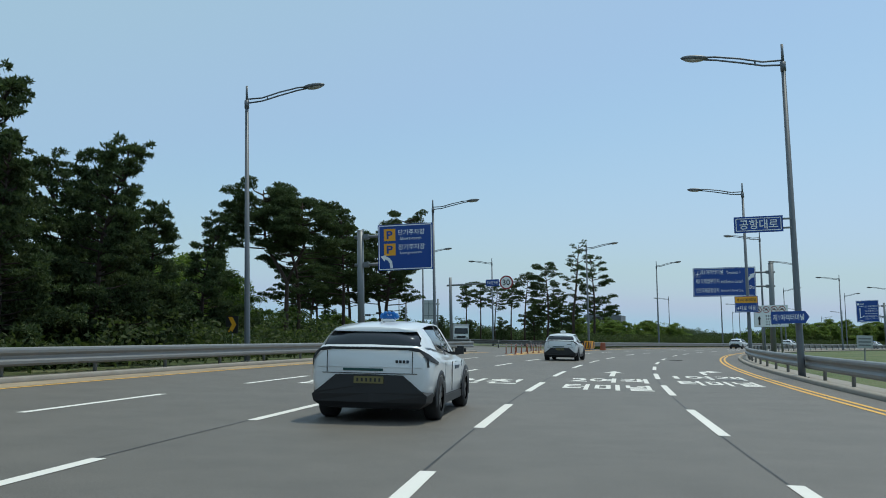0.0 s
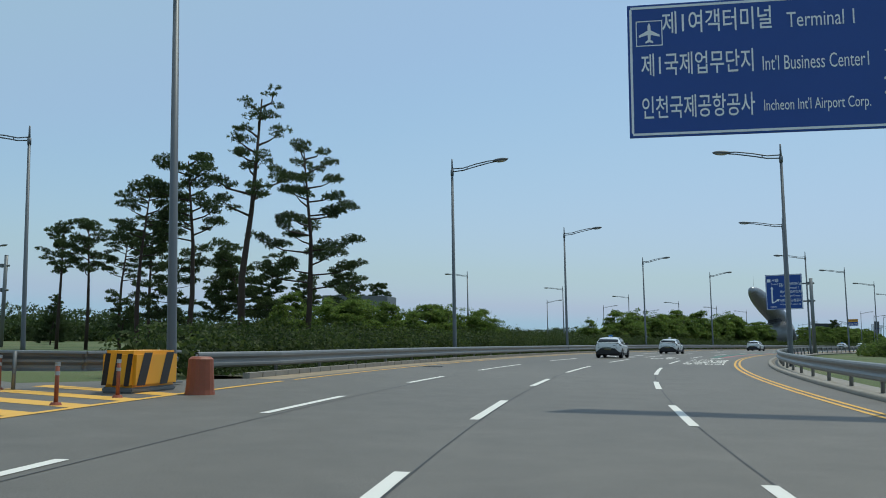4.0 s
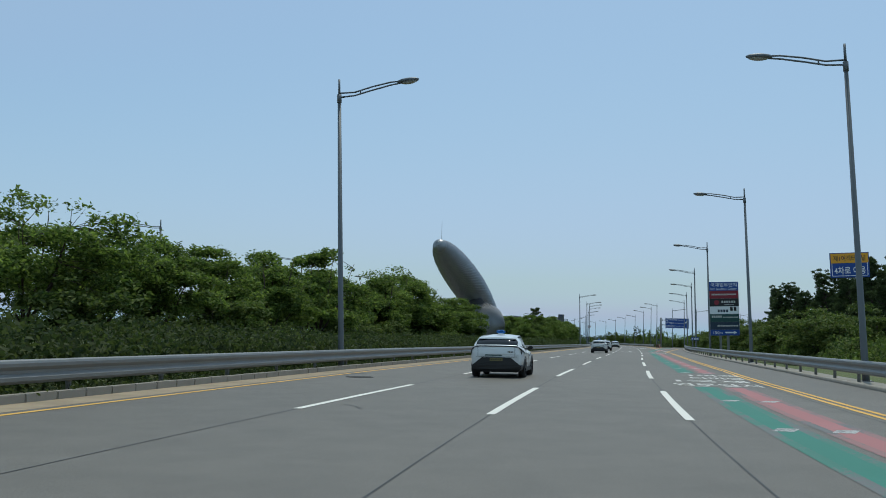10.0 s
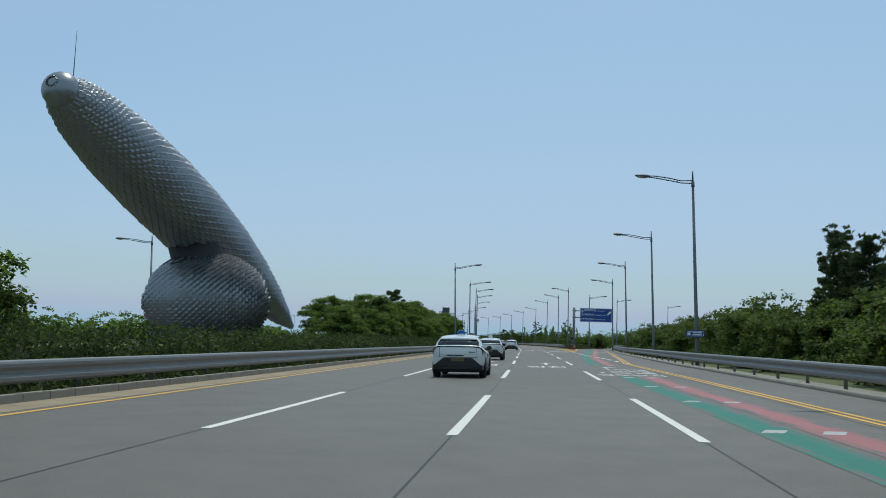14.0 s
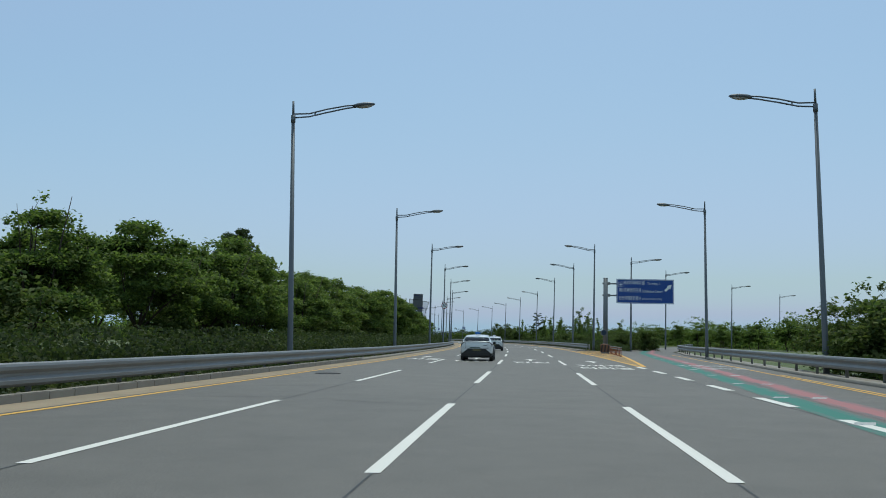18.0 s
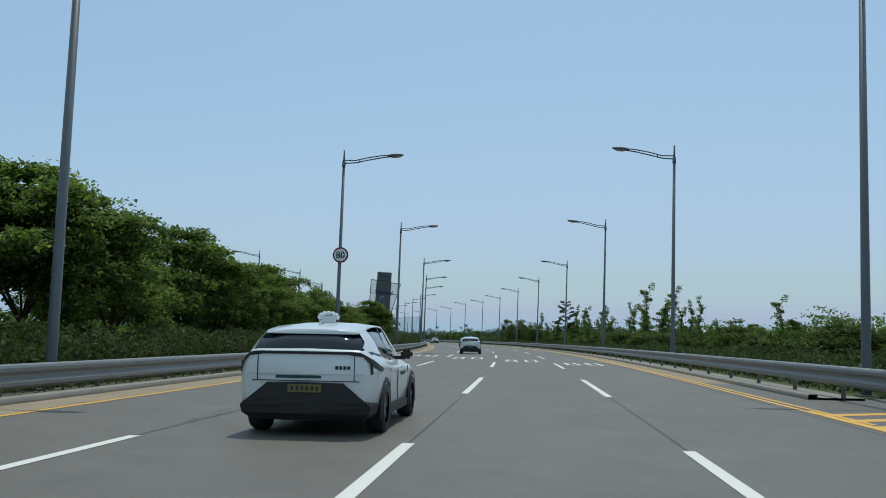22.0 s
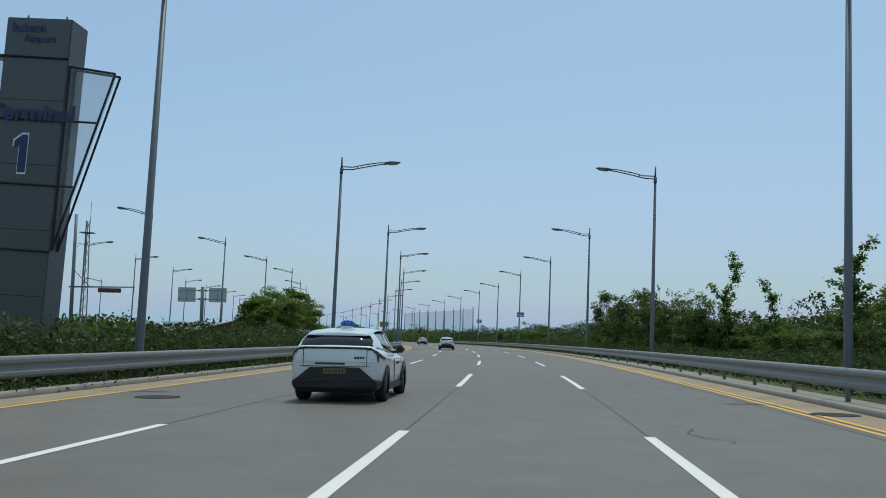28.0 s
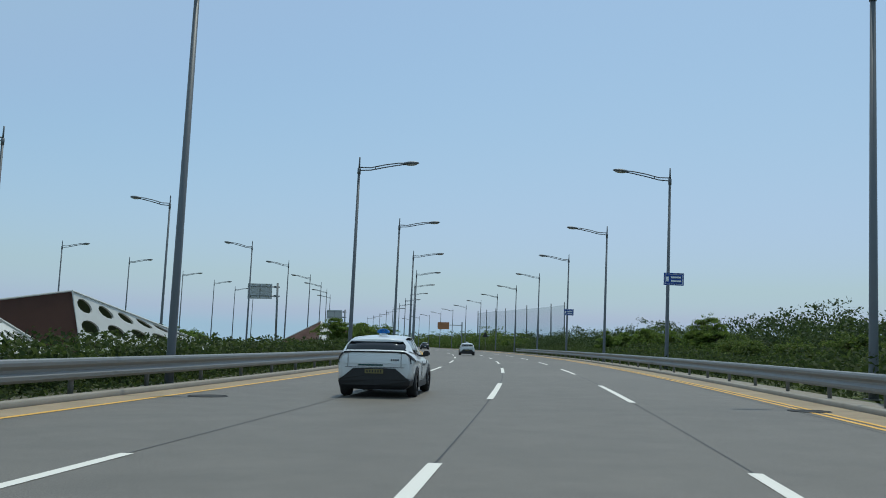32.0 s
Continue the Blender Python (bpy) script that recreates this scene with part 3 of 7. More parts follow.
t1 = part("beam", rail_mesh(4.06), STEEL)
t2 = part("post", tube(bmesh.new(), [(-0.16, 0, -0.05), (-0.16, 0, 0.84)], [0.06, 0.06], 10), STEEL, smooth=True)
t3 = part("spacer", boxed((-0.06, 0, 0.63), (0.1, 0.09, 0.36), 0.01), STEEL)
guard_rail.meshes = (t1.data, t2.data, t3.data)
for o in (t1, t2, t3):
    bpy.data.objects.remove(o)
guard_rail(-60, 72, lambda s: left_edge(s) - 0.35, 1, "galvanised W-beam guard rail on short posts, dusty")
guard_rail(103, 820, lambda s: left_edge(s) - 0.34, 1, "galvanised W-beam guard rail along the median hedge", piecewise([(103, -0.1), (150, -0.13), (240, -0.06), (330, -0.1), (410, -0.19), (470, -0.16), (524, -0.12), (637, 0.0), (820, 0.0)]))
guard_rail(-60, 500, lambda s: right_edge(s) + 0.55 if s < 440 else ramp_out(s) + 0.5, -1, "galvanised W-beam guard rail along the outer kerb")
guard_rail(458, 820, lambda s: 7.2, -1, "galvanised W-beam guard rail along the outer kerb")


# the rail along the side road
top = empty("guard_rail", Matrix.Identity(4), "galvanised guard rail bending away along the side road", "guard rail", kind="structure")
bend = [spot(100.5, -10.2), spot(97.5, -10.9), spot(96.3, -13.5), spot(97.0, -17.5), spot(98.5, -21.5), spot(100.2, -25.5), spot(102, -29.5), spot(104, -33.5), spot(106, -37.5), spot(108, -41.5), spot(110, -45.5)]
for a, b in zip(bend, bend[1:]):
    d = b - a
    m = Matrix.Translation((a + b) / 2) @ Matrix.Rotation(math.atan2(-d.x, d.y), 4, "Z") @ Matrix.Diagonal((1, d.length / 4.0, 1, 1))
    shared("beam", guard_rail.meshes[0], top, m)
    shared("post", guard_rail.meshes[1], top, m)

# ---- plants ----
def leaf_cards(points, size, rng, flat=0.3):
    """Small four-sided leaves about the points, each turned its own way."""
    n = len(points)
    nrm = rng.normal(size=(n, 3))
    nrm[:, 2] = np.abs(nrm[:, 2]) + flat
    nrm /= np.linalg.norm(nrm, axis=1)[:, None]
    a = np.cross(nrm, rng.normal(size=(n, 3)))
    a /= np.linalg.norm(a, axis=1)[:, None] + 1e-9
    b = np.cross(nrm, a)
    s = size * rng.uniform(0.6, 1.35, (n, 1))
    long, wide = a * s, b * s * 0.55
    v = np.stack([points - long, points + wide + nrm * s * 0.12, points + long, points - wide + nrm * s * 0.12], 1).reshape(-1, 3)
    return v, np.arange(4 * n).reshape(-1, 4)


def spray(c, out, length, wide, thick, count, rng):
    """Places of leaves in one flat, drooping spray that points away from the trunk."""
    side = np.array([-out[1], out[0], 0.0])
    u, w = rng.uniform(-1, 1, count), rng.normal(size=count) * 0.45
    w *= 1 - 0.75 * np.abs(u) ** 2
    z = rng.normal(size=count) * thick + 0.12 * length * (1 - u * u) - 0.16 * length * np.clip(u, 0, 1) ** 2 - 0.1 * np.abs(w) * wide
    return c + np.outer(u * length, out) + np.outer(w * wide, side) + np.outer(z, [0, 0, 1.0])


def bent(bend, stops, f):
    return np.array([np.interp(f, stops, [p[i] for p in bend]) for i in range(3)])


def broad_tree(seed, height, spread, leaves, size, low=0.42, limbs=6, name="tree", label="", material=None, gaps=0.12, clumps=150, drop=0.3):
    """A vase of limbs that fork low and carry a broad, flat-topped crown of leaf sprays in layers, with gaps."""
    rng = np.random.default_rng(seed)
    top = empty(name, Matrix.Identity(4), label, "tree" if height > 4 else "bush")
    bm = bmesh.new()
    fork = height * min(0.24, 0.55 * low)
    r = 0.016 * height
    foot = np.array([0.0, 0.0, -0.2])
    crotch = np.array([rng.normal() * 0.12, rng.normal() * 0.12, fork])
    tube(bm, [tuple(foot), tuple(crotch)], [r, r * 0.8], 9)
    reach = 1 + 0.22 * np.array([math.sin(2 * a + seed) + 0.7 * math.sin(3 * a + 2 * seed) for a in np.linspace(0, 2 * math.pi, 49)])
    far = lambda a: spread * float(np.interp(a % (2 * math.pi), np.linspace(0, 2 * math.pi, 49), reach))
    arms = []
    for k in range(limbs):
        a = 2 * math.pi * (k + rng.uniform(-0.3, 0.3)) / limbs
        d = far(a) * (rng.uniform(0.4, 0.8) if k else 0.12)
        end = np.array([math.cos(a) * d, math.sin(a) * d, height * rng.uniform(0.72, 0.9)])
        mid = crotch * 0.5 + end * 0.5 + np.array([math.cos(a) * 0.05 * spread, math.sin(a) * 0.05 * spread, -0.04 * height])
        tube(bm, [tuple(crotch), tuple(mid), tuple(end)], [r * 0.6, r * 0.38, r * 0.1], 6)
        arms.append((crotch, mid, end))
    steps = np.concatenate([[a * (1 - f) ** 2 + 2 * b * f * (1 - f) + c * f * f for f in np.linspace(0.25, 0.95, 8)] for a, b, c in arms])
    todo = []
    while len(todo) < clumps:
        a, q = rng.uniform(0, 2 * math.pi), math.sqrt(rng.random())
        d = far(a) * q
        roof = height * (0.98 - drop * q ** (2.6 - 2.2 * drop)) * (1 + 0.07 * math.sin(5 * a + seed) * q)
        floor = height * (low + 0.1 * math.sin(3 * a + seed) * q)
        z = roof - (roof - floor) * rng.random() ** 1.3
        z += (round(z / 0.8 + 0.3 * math.sin(2 * a + seed)) * 0.8 - z) * 0.35
        c = np.array([math.cos(a) * d, math.sin(a) * d, z])
        if noise.noise(Vector((c[0] * 0.62 + seed * 3.1, c[1] * 0.62, c[2] * 1.15))) < -gaps:
            continue
        near = steps[np.argmin(((steps - c - [0, 0, -0.4]) ** 2).sum(1))]
        if rng.random() < 0.8:
            tube(bm, [tuple(near), tuple((near + c) / 2 + [0, 0, 0.06]), tuple(c)], [r * 0.16, r * 0.11, r * 0.04], 4)
        out = np.array([math.cos(a), math.sin(a), 0.0]) if q > 0.25 else np.array([math.cos(a * 3), math.sin(a * 3), 0.0])
        todo.append((c, out, rng.uniform(0.4, 0.95) * spread / 2.7, rng.uniform(0.45, 1.0) * spread / 2.7))
    # a few shoots that stand above the crown
    for k in range(5):
        a, q = rng.uniform(0, 6.28), rng.uniform(0.1, 0.7)
        c = np.array([math.cos(a) * far(a) * q, math.sin(a) * far(a) * q, height * (0.98 - drop * q ** (2.6 - 2.2 * drop)) * rng.uniform(1.0, 1.05)])
        near = steps[np.argmin(((steps - c) ** 2).sum(1))]
        tube(bm, [tuple(near), tuple(c)], [r * 0.16, r * 0.05], 4)
        todo.append((c, np.array([math.cos(a), math.sin(a), 0.0]), 0.3, 0.3))
    area = sum(a * b for _, _, a, b in todo)
    pts = [spray(c, o2, a, b, 0.13, max(6, int(leaves * a * b / area)), rng) for c, o2, a, b in todo]
    part("trunk", bm, BARK, top, smooth=True)
    v, f = leaf_cards(np.concatenate(pts), size, rng, 0.9)
    raw("crown", v, f, material or LEAF, top)
    return top


def young_tree(seed, height, arms, label):
    """A crooked young stem with short rising arms, tight clumps of leaves along them."""
    rng = np.random.default_rng(seed)
    top = empty("young_tree", Matrix.Identity(4), label, "tree")
    bm = bmesh.new()
    stem = [np.array([rng.normal() * 0.09 * k, rng.normal() * 0.09 * k, height * k / 5 - (0.2 if k == 0 else 0)]) for k in range(6)]
    tube(bm, [tuple(p) for p in stem], [0.07, 0.06, 0.05, 0.042, 0.03, 0.012], 7)
    at = lambda f: np.array([np.interp(f * 5, range(6), [p[i] for p in stem]) for i in range(3)])
    spots = [at(f) + rng.normal(size=3) * 0.08 for f in np.arange(0.42, 1.02, 0.055)]
    for k in range(arms):
        f = rng.uniform(0.25, 0.85)
        a, length = rng.uniform(0, 6.28), rng.uniform(0.5, 1.5) * (1.25 - f)
        b = at(f)
        tip = b + np.array([math.cos(a) * length, math.sin(a) * length, length * rng.uniform(0.35, 1.0)])
        mid = (b + tip) / 2 + [0, 0, -0.08]
        tube(bm, [tuple(b), tuple(mid), tuple(tip)], [0.032, 0.024, 0.01], 5)
        spots += [b + (tip - b) * g + rng.normal(size=3) * 0.06 for g in np.arange(0.45, 1.05, 0.28 / length)]
    part("trunk", bm, BARK, top, smooth=True)
    pts = np.concatenate([c + rng.normal(size=(46, 3)) * np.array([0.15, 0.15, 0.11]) * rng.uniform(0.7, 1.25) for c in spots])
    v, f = leaf_cards(pts, 0.1, rng, 0.4)
    raw("crown", v, f, LEAF, top)
    return top


def needle_tufts(points, size, rng, per=11):
    """Blades that radiate from each point, as needles in a tuft."""
    p = np.repeat(points, per, 0)
    n = len(p)
    d = rng.normal(size=(n, 3))
    d[:, 2] += 0.45
    d /= np.linalg.norm(d, axis=1)[:, None]
    w = np.cross(d, rng.normal(size=(n, 3)))
    w /= np.linalg.norm(w, axis=1)[:, None] + 1e-9
    s = size * rng.uniform(0.6, 1.3, (n, 1))
    v = np.stack([p - d * s * 0.1, p + d * s * 0.5 + w * s * 0.14, p + d * s, p + d * s * 0.5 - w * s * 0.14], 1).reshape(-1, 3)
    return v, np.arange(4 * n).reshape(-1, 4)


def pine_tree(seed, height, spread, tufts, size, bare=0.45, limbs=9, label="", cone=0.0, fork=0.0, lean=(0, 0), pad=1.0):
    """A pine: curved trunk, crooked limbs, pads of needle tufts with sky between them."""
    rng = np.random.default_rng(seed)
    top = empty("pine_tree", Matrix.Identity(4), label, "tree")
    bm = bmesh.new()
    k1, k2 = rng.normal(size=2) * 0.3, rng.normal(size=2) * 0.55
    stops = [0, 0.3, 0.55, 0.96]
    stems = [[(0, 0, -0.2), (k1[0] * 0.5, k1[1] * 0.5, height * 0.3), (k1[0] + lean[0] * 0.5, k1[1] + lean[1] * 0.5, height * 0.55), (k2[0] + lean[0], k2[1] + lean[1], height * 0.96)]]
    if fork:
        b = stems[0]
        b[1] = (b[1][0], b[1][1], height * 0.4)
        stems.append([b[0], b[1], (lean[0] * 0.4 + fork * 0.8, b[2][1], height * 0.6), (lean[0] + fork * 1.0, b[3][1] + 0.4, height * 0.86)])
        b[2], b[3] = (lean[0] * 0.4 - fork * 0.75, b[2][1], height * 0.62), (lean[0] - fork * 0.5, b[3][1], height * 0.93)
    r = 0.0145 * height
    pts = []
    for q, bend in enumerate(stems):
        g = r if q == 0 else r * 0.8
        tube(bm, bend if q == 0 else bend[1:], [r, g * 0.85, g * 0.6, g * 0.18] if q == 0 else [g * 0.8, g * 0.6, g * 0.18], 9)
        tall = bend[3][2] / 0.96
        for k in range(limbs):
            u = (k + rng.random() * 0.8) / limbs
            z = bare + (1 - bare) * u
            reach = spread * rng.uniform(0.45, 1.0) * (1.05 - 0.6 * u ** 2) * (1 - cone * u)
            ang = k * 2.4 + q + rng.normal() * 0.6
            out = np.array([math.cos(ang), math.sin(ang), 0.0])
            start = bent(bend, stops, min(0.94, z - 0.05))
            start[2] = tall * min(0.94, z - 0.05)
            end = np.array([start[0], start[1], tall * z]) + out * reach
            mid = (start + end) / 2 + np.array([rng.normal() * 0.15, rng.normal() * 0.15, -0.12 * reach * 0.5])
            tube(bm, [start, mid, end], [g * 0.34, g * 0.24, g * 0.07], 6)
            for j in range(max(2, int(reach / 0.62) + 1)):
                f = 0.45 + 0.6 * (j + rng.random() * 0.7) / max(1, int(reach / 0.62) + 1)
                turn = rng.normal() * 0.9
                o2 = np.array([math.cos(ang + turn), math.sin(ang + turn), 0.0])
                c = start + (mid - start) * min(1, 2 * f) + (end - mid) * max(0, 2 * f - 1) + o2 * rng.uniform(0.1, 0.6) * spread * 0.25 + np.array([0, 0, rng.uniform(0.0, 0.35)])
                rad = pad * rng.uniform(0.32, 0.62) * (1 - 0.35 * cone * u)
                m = max(5, int(tufts * rad * rad))
                a, w = rng.uniform(0, 6.283, m), np.sqrt(rng.random(m)) * rad
                pts.append(np.stack([np.cos(a) * w, np.sin(a) * w, 0.48 * np.sqrt(np.maximum(0, rad * rad - w * w)) * rng.uniform(-0.4, 1.2, m)], 1) + c)
    part("trunk", bm, PINE_BARK, top, smooth=True)
    v, f = needle_tufts(np.concatenate(pts), size, rng)
    raw("crown", v, f, NEEDLE, top)
    return top


def hedge(name, s0, s1, o0, o1, height, per_metre, size, material, label, seed, low=0.05, clump=1):
    """A run of clipped shrubs as loose leaves, thicker towards its skin. o0, o1 and height may change along the road."""
    rng = np.random.default_rng(seed)
    n = int((s1 - s0) * per_metre)
    s = rng.uniform(s0, s1, n)
    hh = np.array([height(a) if callable(height) else height for a in np.linspace(s0, s1, 200)])
    h = np.interp(s, np.linspace(s0, s1, 200), hh)
    lump = 1 + 0.13 * np.sin(s * 1.7 + seed) + 0.1 * np.sin(s * 0.63) + 0.1 * np.sin(s * 4.1)
    v = rng.random(n)
    u = rng.random(n)
    skin = rng.random(n) < 0.7
    edge = rng.integers(0, 3, n)
    u = np.where(skin & (edge == 0), 1 - np.abs(rng.normal(size=n)) * 0.05, u)
    v = np.where(skin & (edge == 1), 1 - np.abs(rng.normal(size=n)) * 0.08, v)
    u = np.where(skin & (edge == 2), np.abs(rng.normal(size=n)) * 0.05, u)
    round_off = 1 - 0.3 * np.abs(2 * u - 1) ** 3
    z = low + v * h * lump * round_off + rng.normal(size=n) * 0.05
    o = o0 + (o1 - o0) * u + rng.normal(size=n) * 0.08
    if clump > 1:
        near = np.repeat(np.arange(n // clump), clump)
        n = len(near)
        s, o, z = s[near] + rng.normal(size=n) * 0.55, o[near] + rng.normal(size=n) * 0.55, z[near] + rng.normal(size=n) * 0.22
    hd = np.interp(s, LINE_S, LINE_H)
    pts = np.stack([np.interp(s, LINE_S, LINE_X) + o * np.cos(hd), np.interp(s, LINE_S, LINE_Y) + o * np.sin(hd), z], 1)
    vv, ff = leaf_cards(pts, size, rng, 0.2)
    # larger leaves deep inside, so that no light falls through at the foot
    m = n // 5
    s = rng.uniform(s0, s1, m)
    h = np.interp(s, np.linspace(s0, s1, 200), hh)
    o = o0 + (o1 - o0) * rng.uniform(0.2, 0.8, m)
    hd = np.interp(s, LINE_S, LINE_H)
    deep = np.stack([np.interp(s, LINE_S, LINE_X) + o * np.cos(hd), np.interp(s, LINE_S, LINE_Y) + o * np.sin(hd), low + rng.random(m) * h * 0.6], 1)
    v2, f2 = leaf_cards(deep, size * 2.4, rng, 0.1)
    vv, ff = np.concatenate([vv, v2]), np.concatenate([ff, f2 + len(vv)])
    return tagged(raw(name, vv, ff, material), label, "hedge", kind="stuff")


LEFT_HEDGE = piecewise([(100, 1.5), (150, 1.65), (170, 1.65), (240, 1.4), (420, 1.25), (527, 1.3), (590, 1.5), (640, 1.45), (650, 1.2), (668, 1.1), (684, 1.2), (725, 1.2), (760, 1.4), (900, 1.5)])
for k, (s0, s1) in enumerate(((104, 300), (300, 480), (480, 640), (640, 900))):
    hedge("hedge", s0, s1, -14.6, -11.3, LEFT_HEDGE, 430, 0.085, HEDGE_LEAF, "dense green clipped hedge behind the median guard rail", 3 + k)
hedge("hedge", 462, 640, 8.7, 12.5, lambda s: 0.9 + 0.15 * math.sin(s * 0.2), 260, 0.085, HEDGE_LEAF, "low untrimmed green hedge along the outer guard rail", 16)
hedge("hedge", 640, 900, 8.7, 12.5, lambda s: 1.2 + 0.3 * math.sin(s * 0.13), 200, 0.09, HEDGE_LEAF, "low untrimmed green hedge along the outer guard rail", 17)
hedge("shrubs", -40, 63, -24, -16.5, lambda s: 1.6 + 0.7 * math.sin(s * 0.4), 300, 0.12, HEDGE_LEAF, "rough dark undergrowth below the pines", 18)
hedge("shrubs", 262, 395, 12.5, 17.5, lambda s: 1.1 + 0.3 * math.sin(s * 0.35), 220, 0.11, LEAF_LIGHT, "light green bushes beyond the outer guard rail", 19)
hedge("shrubs", 196, 262, 13.5, 16.5, lambda s: 1.3 + 0.7 * math.sin(s * 0.5), 150, 0.12, LEAF_LIGHT, "light green bushes beyond the outer guard rail", 20)
for k, (s0, s1) in enumerate(((104, 330), (330, 560), (560, 760))):
    hedge("weeds", s0, s1, -11.4, -10.15, lambda s: 0.16 + 0.1 * math.sin(s * 1.3) * math.sin(s * 0.31), 70, 0.05, HEDGE_LEAF, "low straggling weeds under the guard rail", 90 + k, 0.03)
# distant woods
for k, (s0, s1, o0, o1, hh, many, size, mat) in enumerate((
        (100, 400, -100, -84, 3.5, 420, 0.24, NEEDLE), (400, 1150, -92, -80, 4.2, 110, 0.3, LEAF), (100, 330, 60, 78, 4.5, 110, 0.3, LEAF), (430, 700, 48, 60, 4.6, 170, 0.22, LEAF), (640, 1150, 24, 36, 3.7, 420, 0.17, NEEDLE),
        (900, 1250, -30, -16, 4.5, 170, 0.22, LEAF), (900, 1250, 14, 24, 4.2, 170, 0.22, LEAF_LIGHT), (-60, 110, -70, -52, 5.0, 420, 0.2, NEEDLE))):
    hedge("far_woods", s0, s1, o0, o1, lambda s, h=hh: h * (1 + 0.22 * math.sin(s * 0.11) + 0.16 * math.sin(s * 0.37)), many, size, mat, "distant belt of trees on the horizon", 60 + k, 0.05, 24)

TREE_TALL = [6.4, 5.8, 7.0, 6.2, 6.8]
KINDS = [broad_tree(11 + k, h, sp, 20000, 0.095, lo, 6, "tree", "leafy green roadside tree with a broad uneven crown", None, 0.0, n, d) for k, (h, sp, lo, n, d) in enumerate(
    zip(TREE_TALL, (2.7, 2.6, 2.4, 3.1, 2.3), (0.36, 0.42, 0.32, 0.46, 0.34), (125, 110, 120, 130, 100), (0.5, 0.34, 0.62, 0.28, 0.56)))]
AIRY = [broad_tree(41 + k, h, 2.3, 5200, 0.11, 0.3, 7, "tree", "open, airy roadside tree with light green leaf sprays", LEAF_LIGHT, -0.04, 64) for k, h in enumerate((6.6, 7.2, 6.0))]
BUSHES = [broad_tree(81 + k, h, sp, 7000, 0.1, 0.06, 6, "bush", "rounded untrimmed roadside bush with pale green leaves", LEAF_LIGHT, 0.15, 70) for k, (h, sp) in enumerate(((2.6, 1.7), (3.2, 1.9), (2.1, 1.8)))]
YOUNG = [young_tree(71 + k, h, n, "thin crooked young tree with tight leaf clumps") for k, (h, n) in enumerate(((7.0, 9), (5.8, 11), (7.6, 7), (6.2, 15)))]
PINES = [pine_tree(31 + k, h, sp, n * 2, 0.135, b, c, "dark red pine with a bare trunk and flat needle pads", 0.0, fk, ln, pad) for k, (h, sp, n, b, c, fk, ln, pad) in enumerate(
    [(11.8, 4.0, 120, 0.64, 22, 1.75, (-0.9, 0), 1.3), (10.8, 3.0, 130, 0.42, 34, 0, (0.4, 0.3), 1.15), (13.2, 2.2, 75, 0.56, 15, 0, (-0.9, 0), 0.95), (13.0, 3.3, 120, 0.36, 40, 0, (0.7, 0), 1.15), (6.5, 2.2, 110, 0.2, 22, 0, (0, 0.3), 1.1),
     (10.6, 2.3, 100, 0.6, 16, 0, (0.5, 0), 1.05), (13.0, 3.2, 90, 0.36, 24, 0, (0.5, 0.2), 1.15)])]
FIRS = [pine_tree(51 + k, h, sp, n * 1.5, 0.22, 0.08, 74, "dark dense pine with branches down to the ground", 0.86, 0.0, ln) for k, (h, sp, n, ln) in enumerate([(10.8, 4.4, 95, (0.5, 0.2)), (9.2, 4.0, 95, (-0.4, 0.5)), (10.0, 3.8, 90, (0.1, -0.6))])]
used = set()


def plant(kinds, k, s, o, scale=1.0, turn=0.0, z=-0.1):
    ob = kinds[k % len(kinds)]
    m = Matrix.Translation(spot(s, o, z)) @ Matrix.Rotation(radians(turn), 4, "Z")
    if ob.name in used:
        c = copy_thing(ob, m)
    else:
        used.add(ob.name)
        ob.matrix_world = m
        c = ob
    c.scale = (scale, scale, scale)
    return c


def plant_at(kinds, k, x, y, scale=1.0, turn=0.0):
    c = plant(kinds, k, 0, 0, scale, turn)
    c.matrix_world = Matrix.Translation((x, y, -0.1)) @ Matrix.Rotation(radians(turn), 4, "Z") @ Matrix.Diagonal((scale, scale, scale, 1))
    return c


rng = random.Random(7)


def row(kinds, s0, s1, step, o, wob, lo, hi):
    for s in np.arange(s0, s1, step):
        plant(kinds, rng.randrange(len(kinds)), s + rng.uniform(-0.4, 0.4) * step, o + rng.uniform(-wob, wob), rng.uniform(lo, hi), rng.uniform(0, 360))


def grove(s0, s1, step, o, wob, tall, shrink=1.0):
    """Roadside trees whose height follows tall(s)."""
    for s in np.arange(s0, s1, step):
        k = rng.randrange(len(KINDS))
        at = s + rng.uniform(-0.35, 0.35) * step
        plant(KINDS, k, at, o + rng.uniform(-wob, wob), tall(at) * shrink * rng.uniform(0.86, 1.02) / TREE_TALL[k], rng.uniform(0, 360))


MEDIAN_TALL = piecewise([(130, 4.6), (165, 5.2), (172, 3.2), (182, 3.2), (196, 5.4), (202, 5.2), (205, 3.6), (210, 6.0), (215, 4.5), (222, 6.7), (230, 5.7), (238, 6.1), (250, 7.7), (270, 7.7), (282, 6.3), (298, 5.9), (356, 4.4),
                         (370, 6.6), (386, 7.0), (396, 7.2), (415, 7.4), (425, 7.2), (436, 7.2), (448, 6.2), (456, 7.0), (463, 7.5), (475, 7.2), (487, 7.1), (500, 6.1), (518, 6.0), (530, 5.0), (540, 5.8), (548, 6.3),
                         (555, 6.5), (575, 6.1), (600, 6.1)])
grove(132, 168, 6.5, -22.5, 2.0, MEDIAN_TALL)
grove(140, 172, 4.2, -20.0, 0.8, lambda s: 4.3)
grove(197, 232, 4.8, -18.6, 1.2, MEDIAN_TALL)
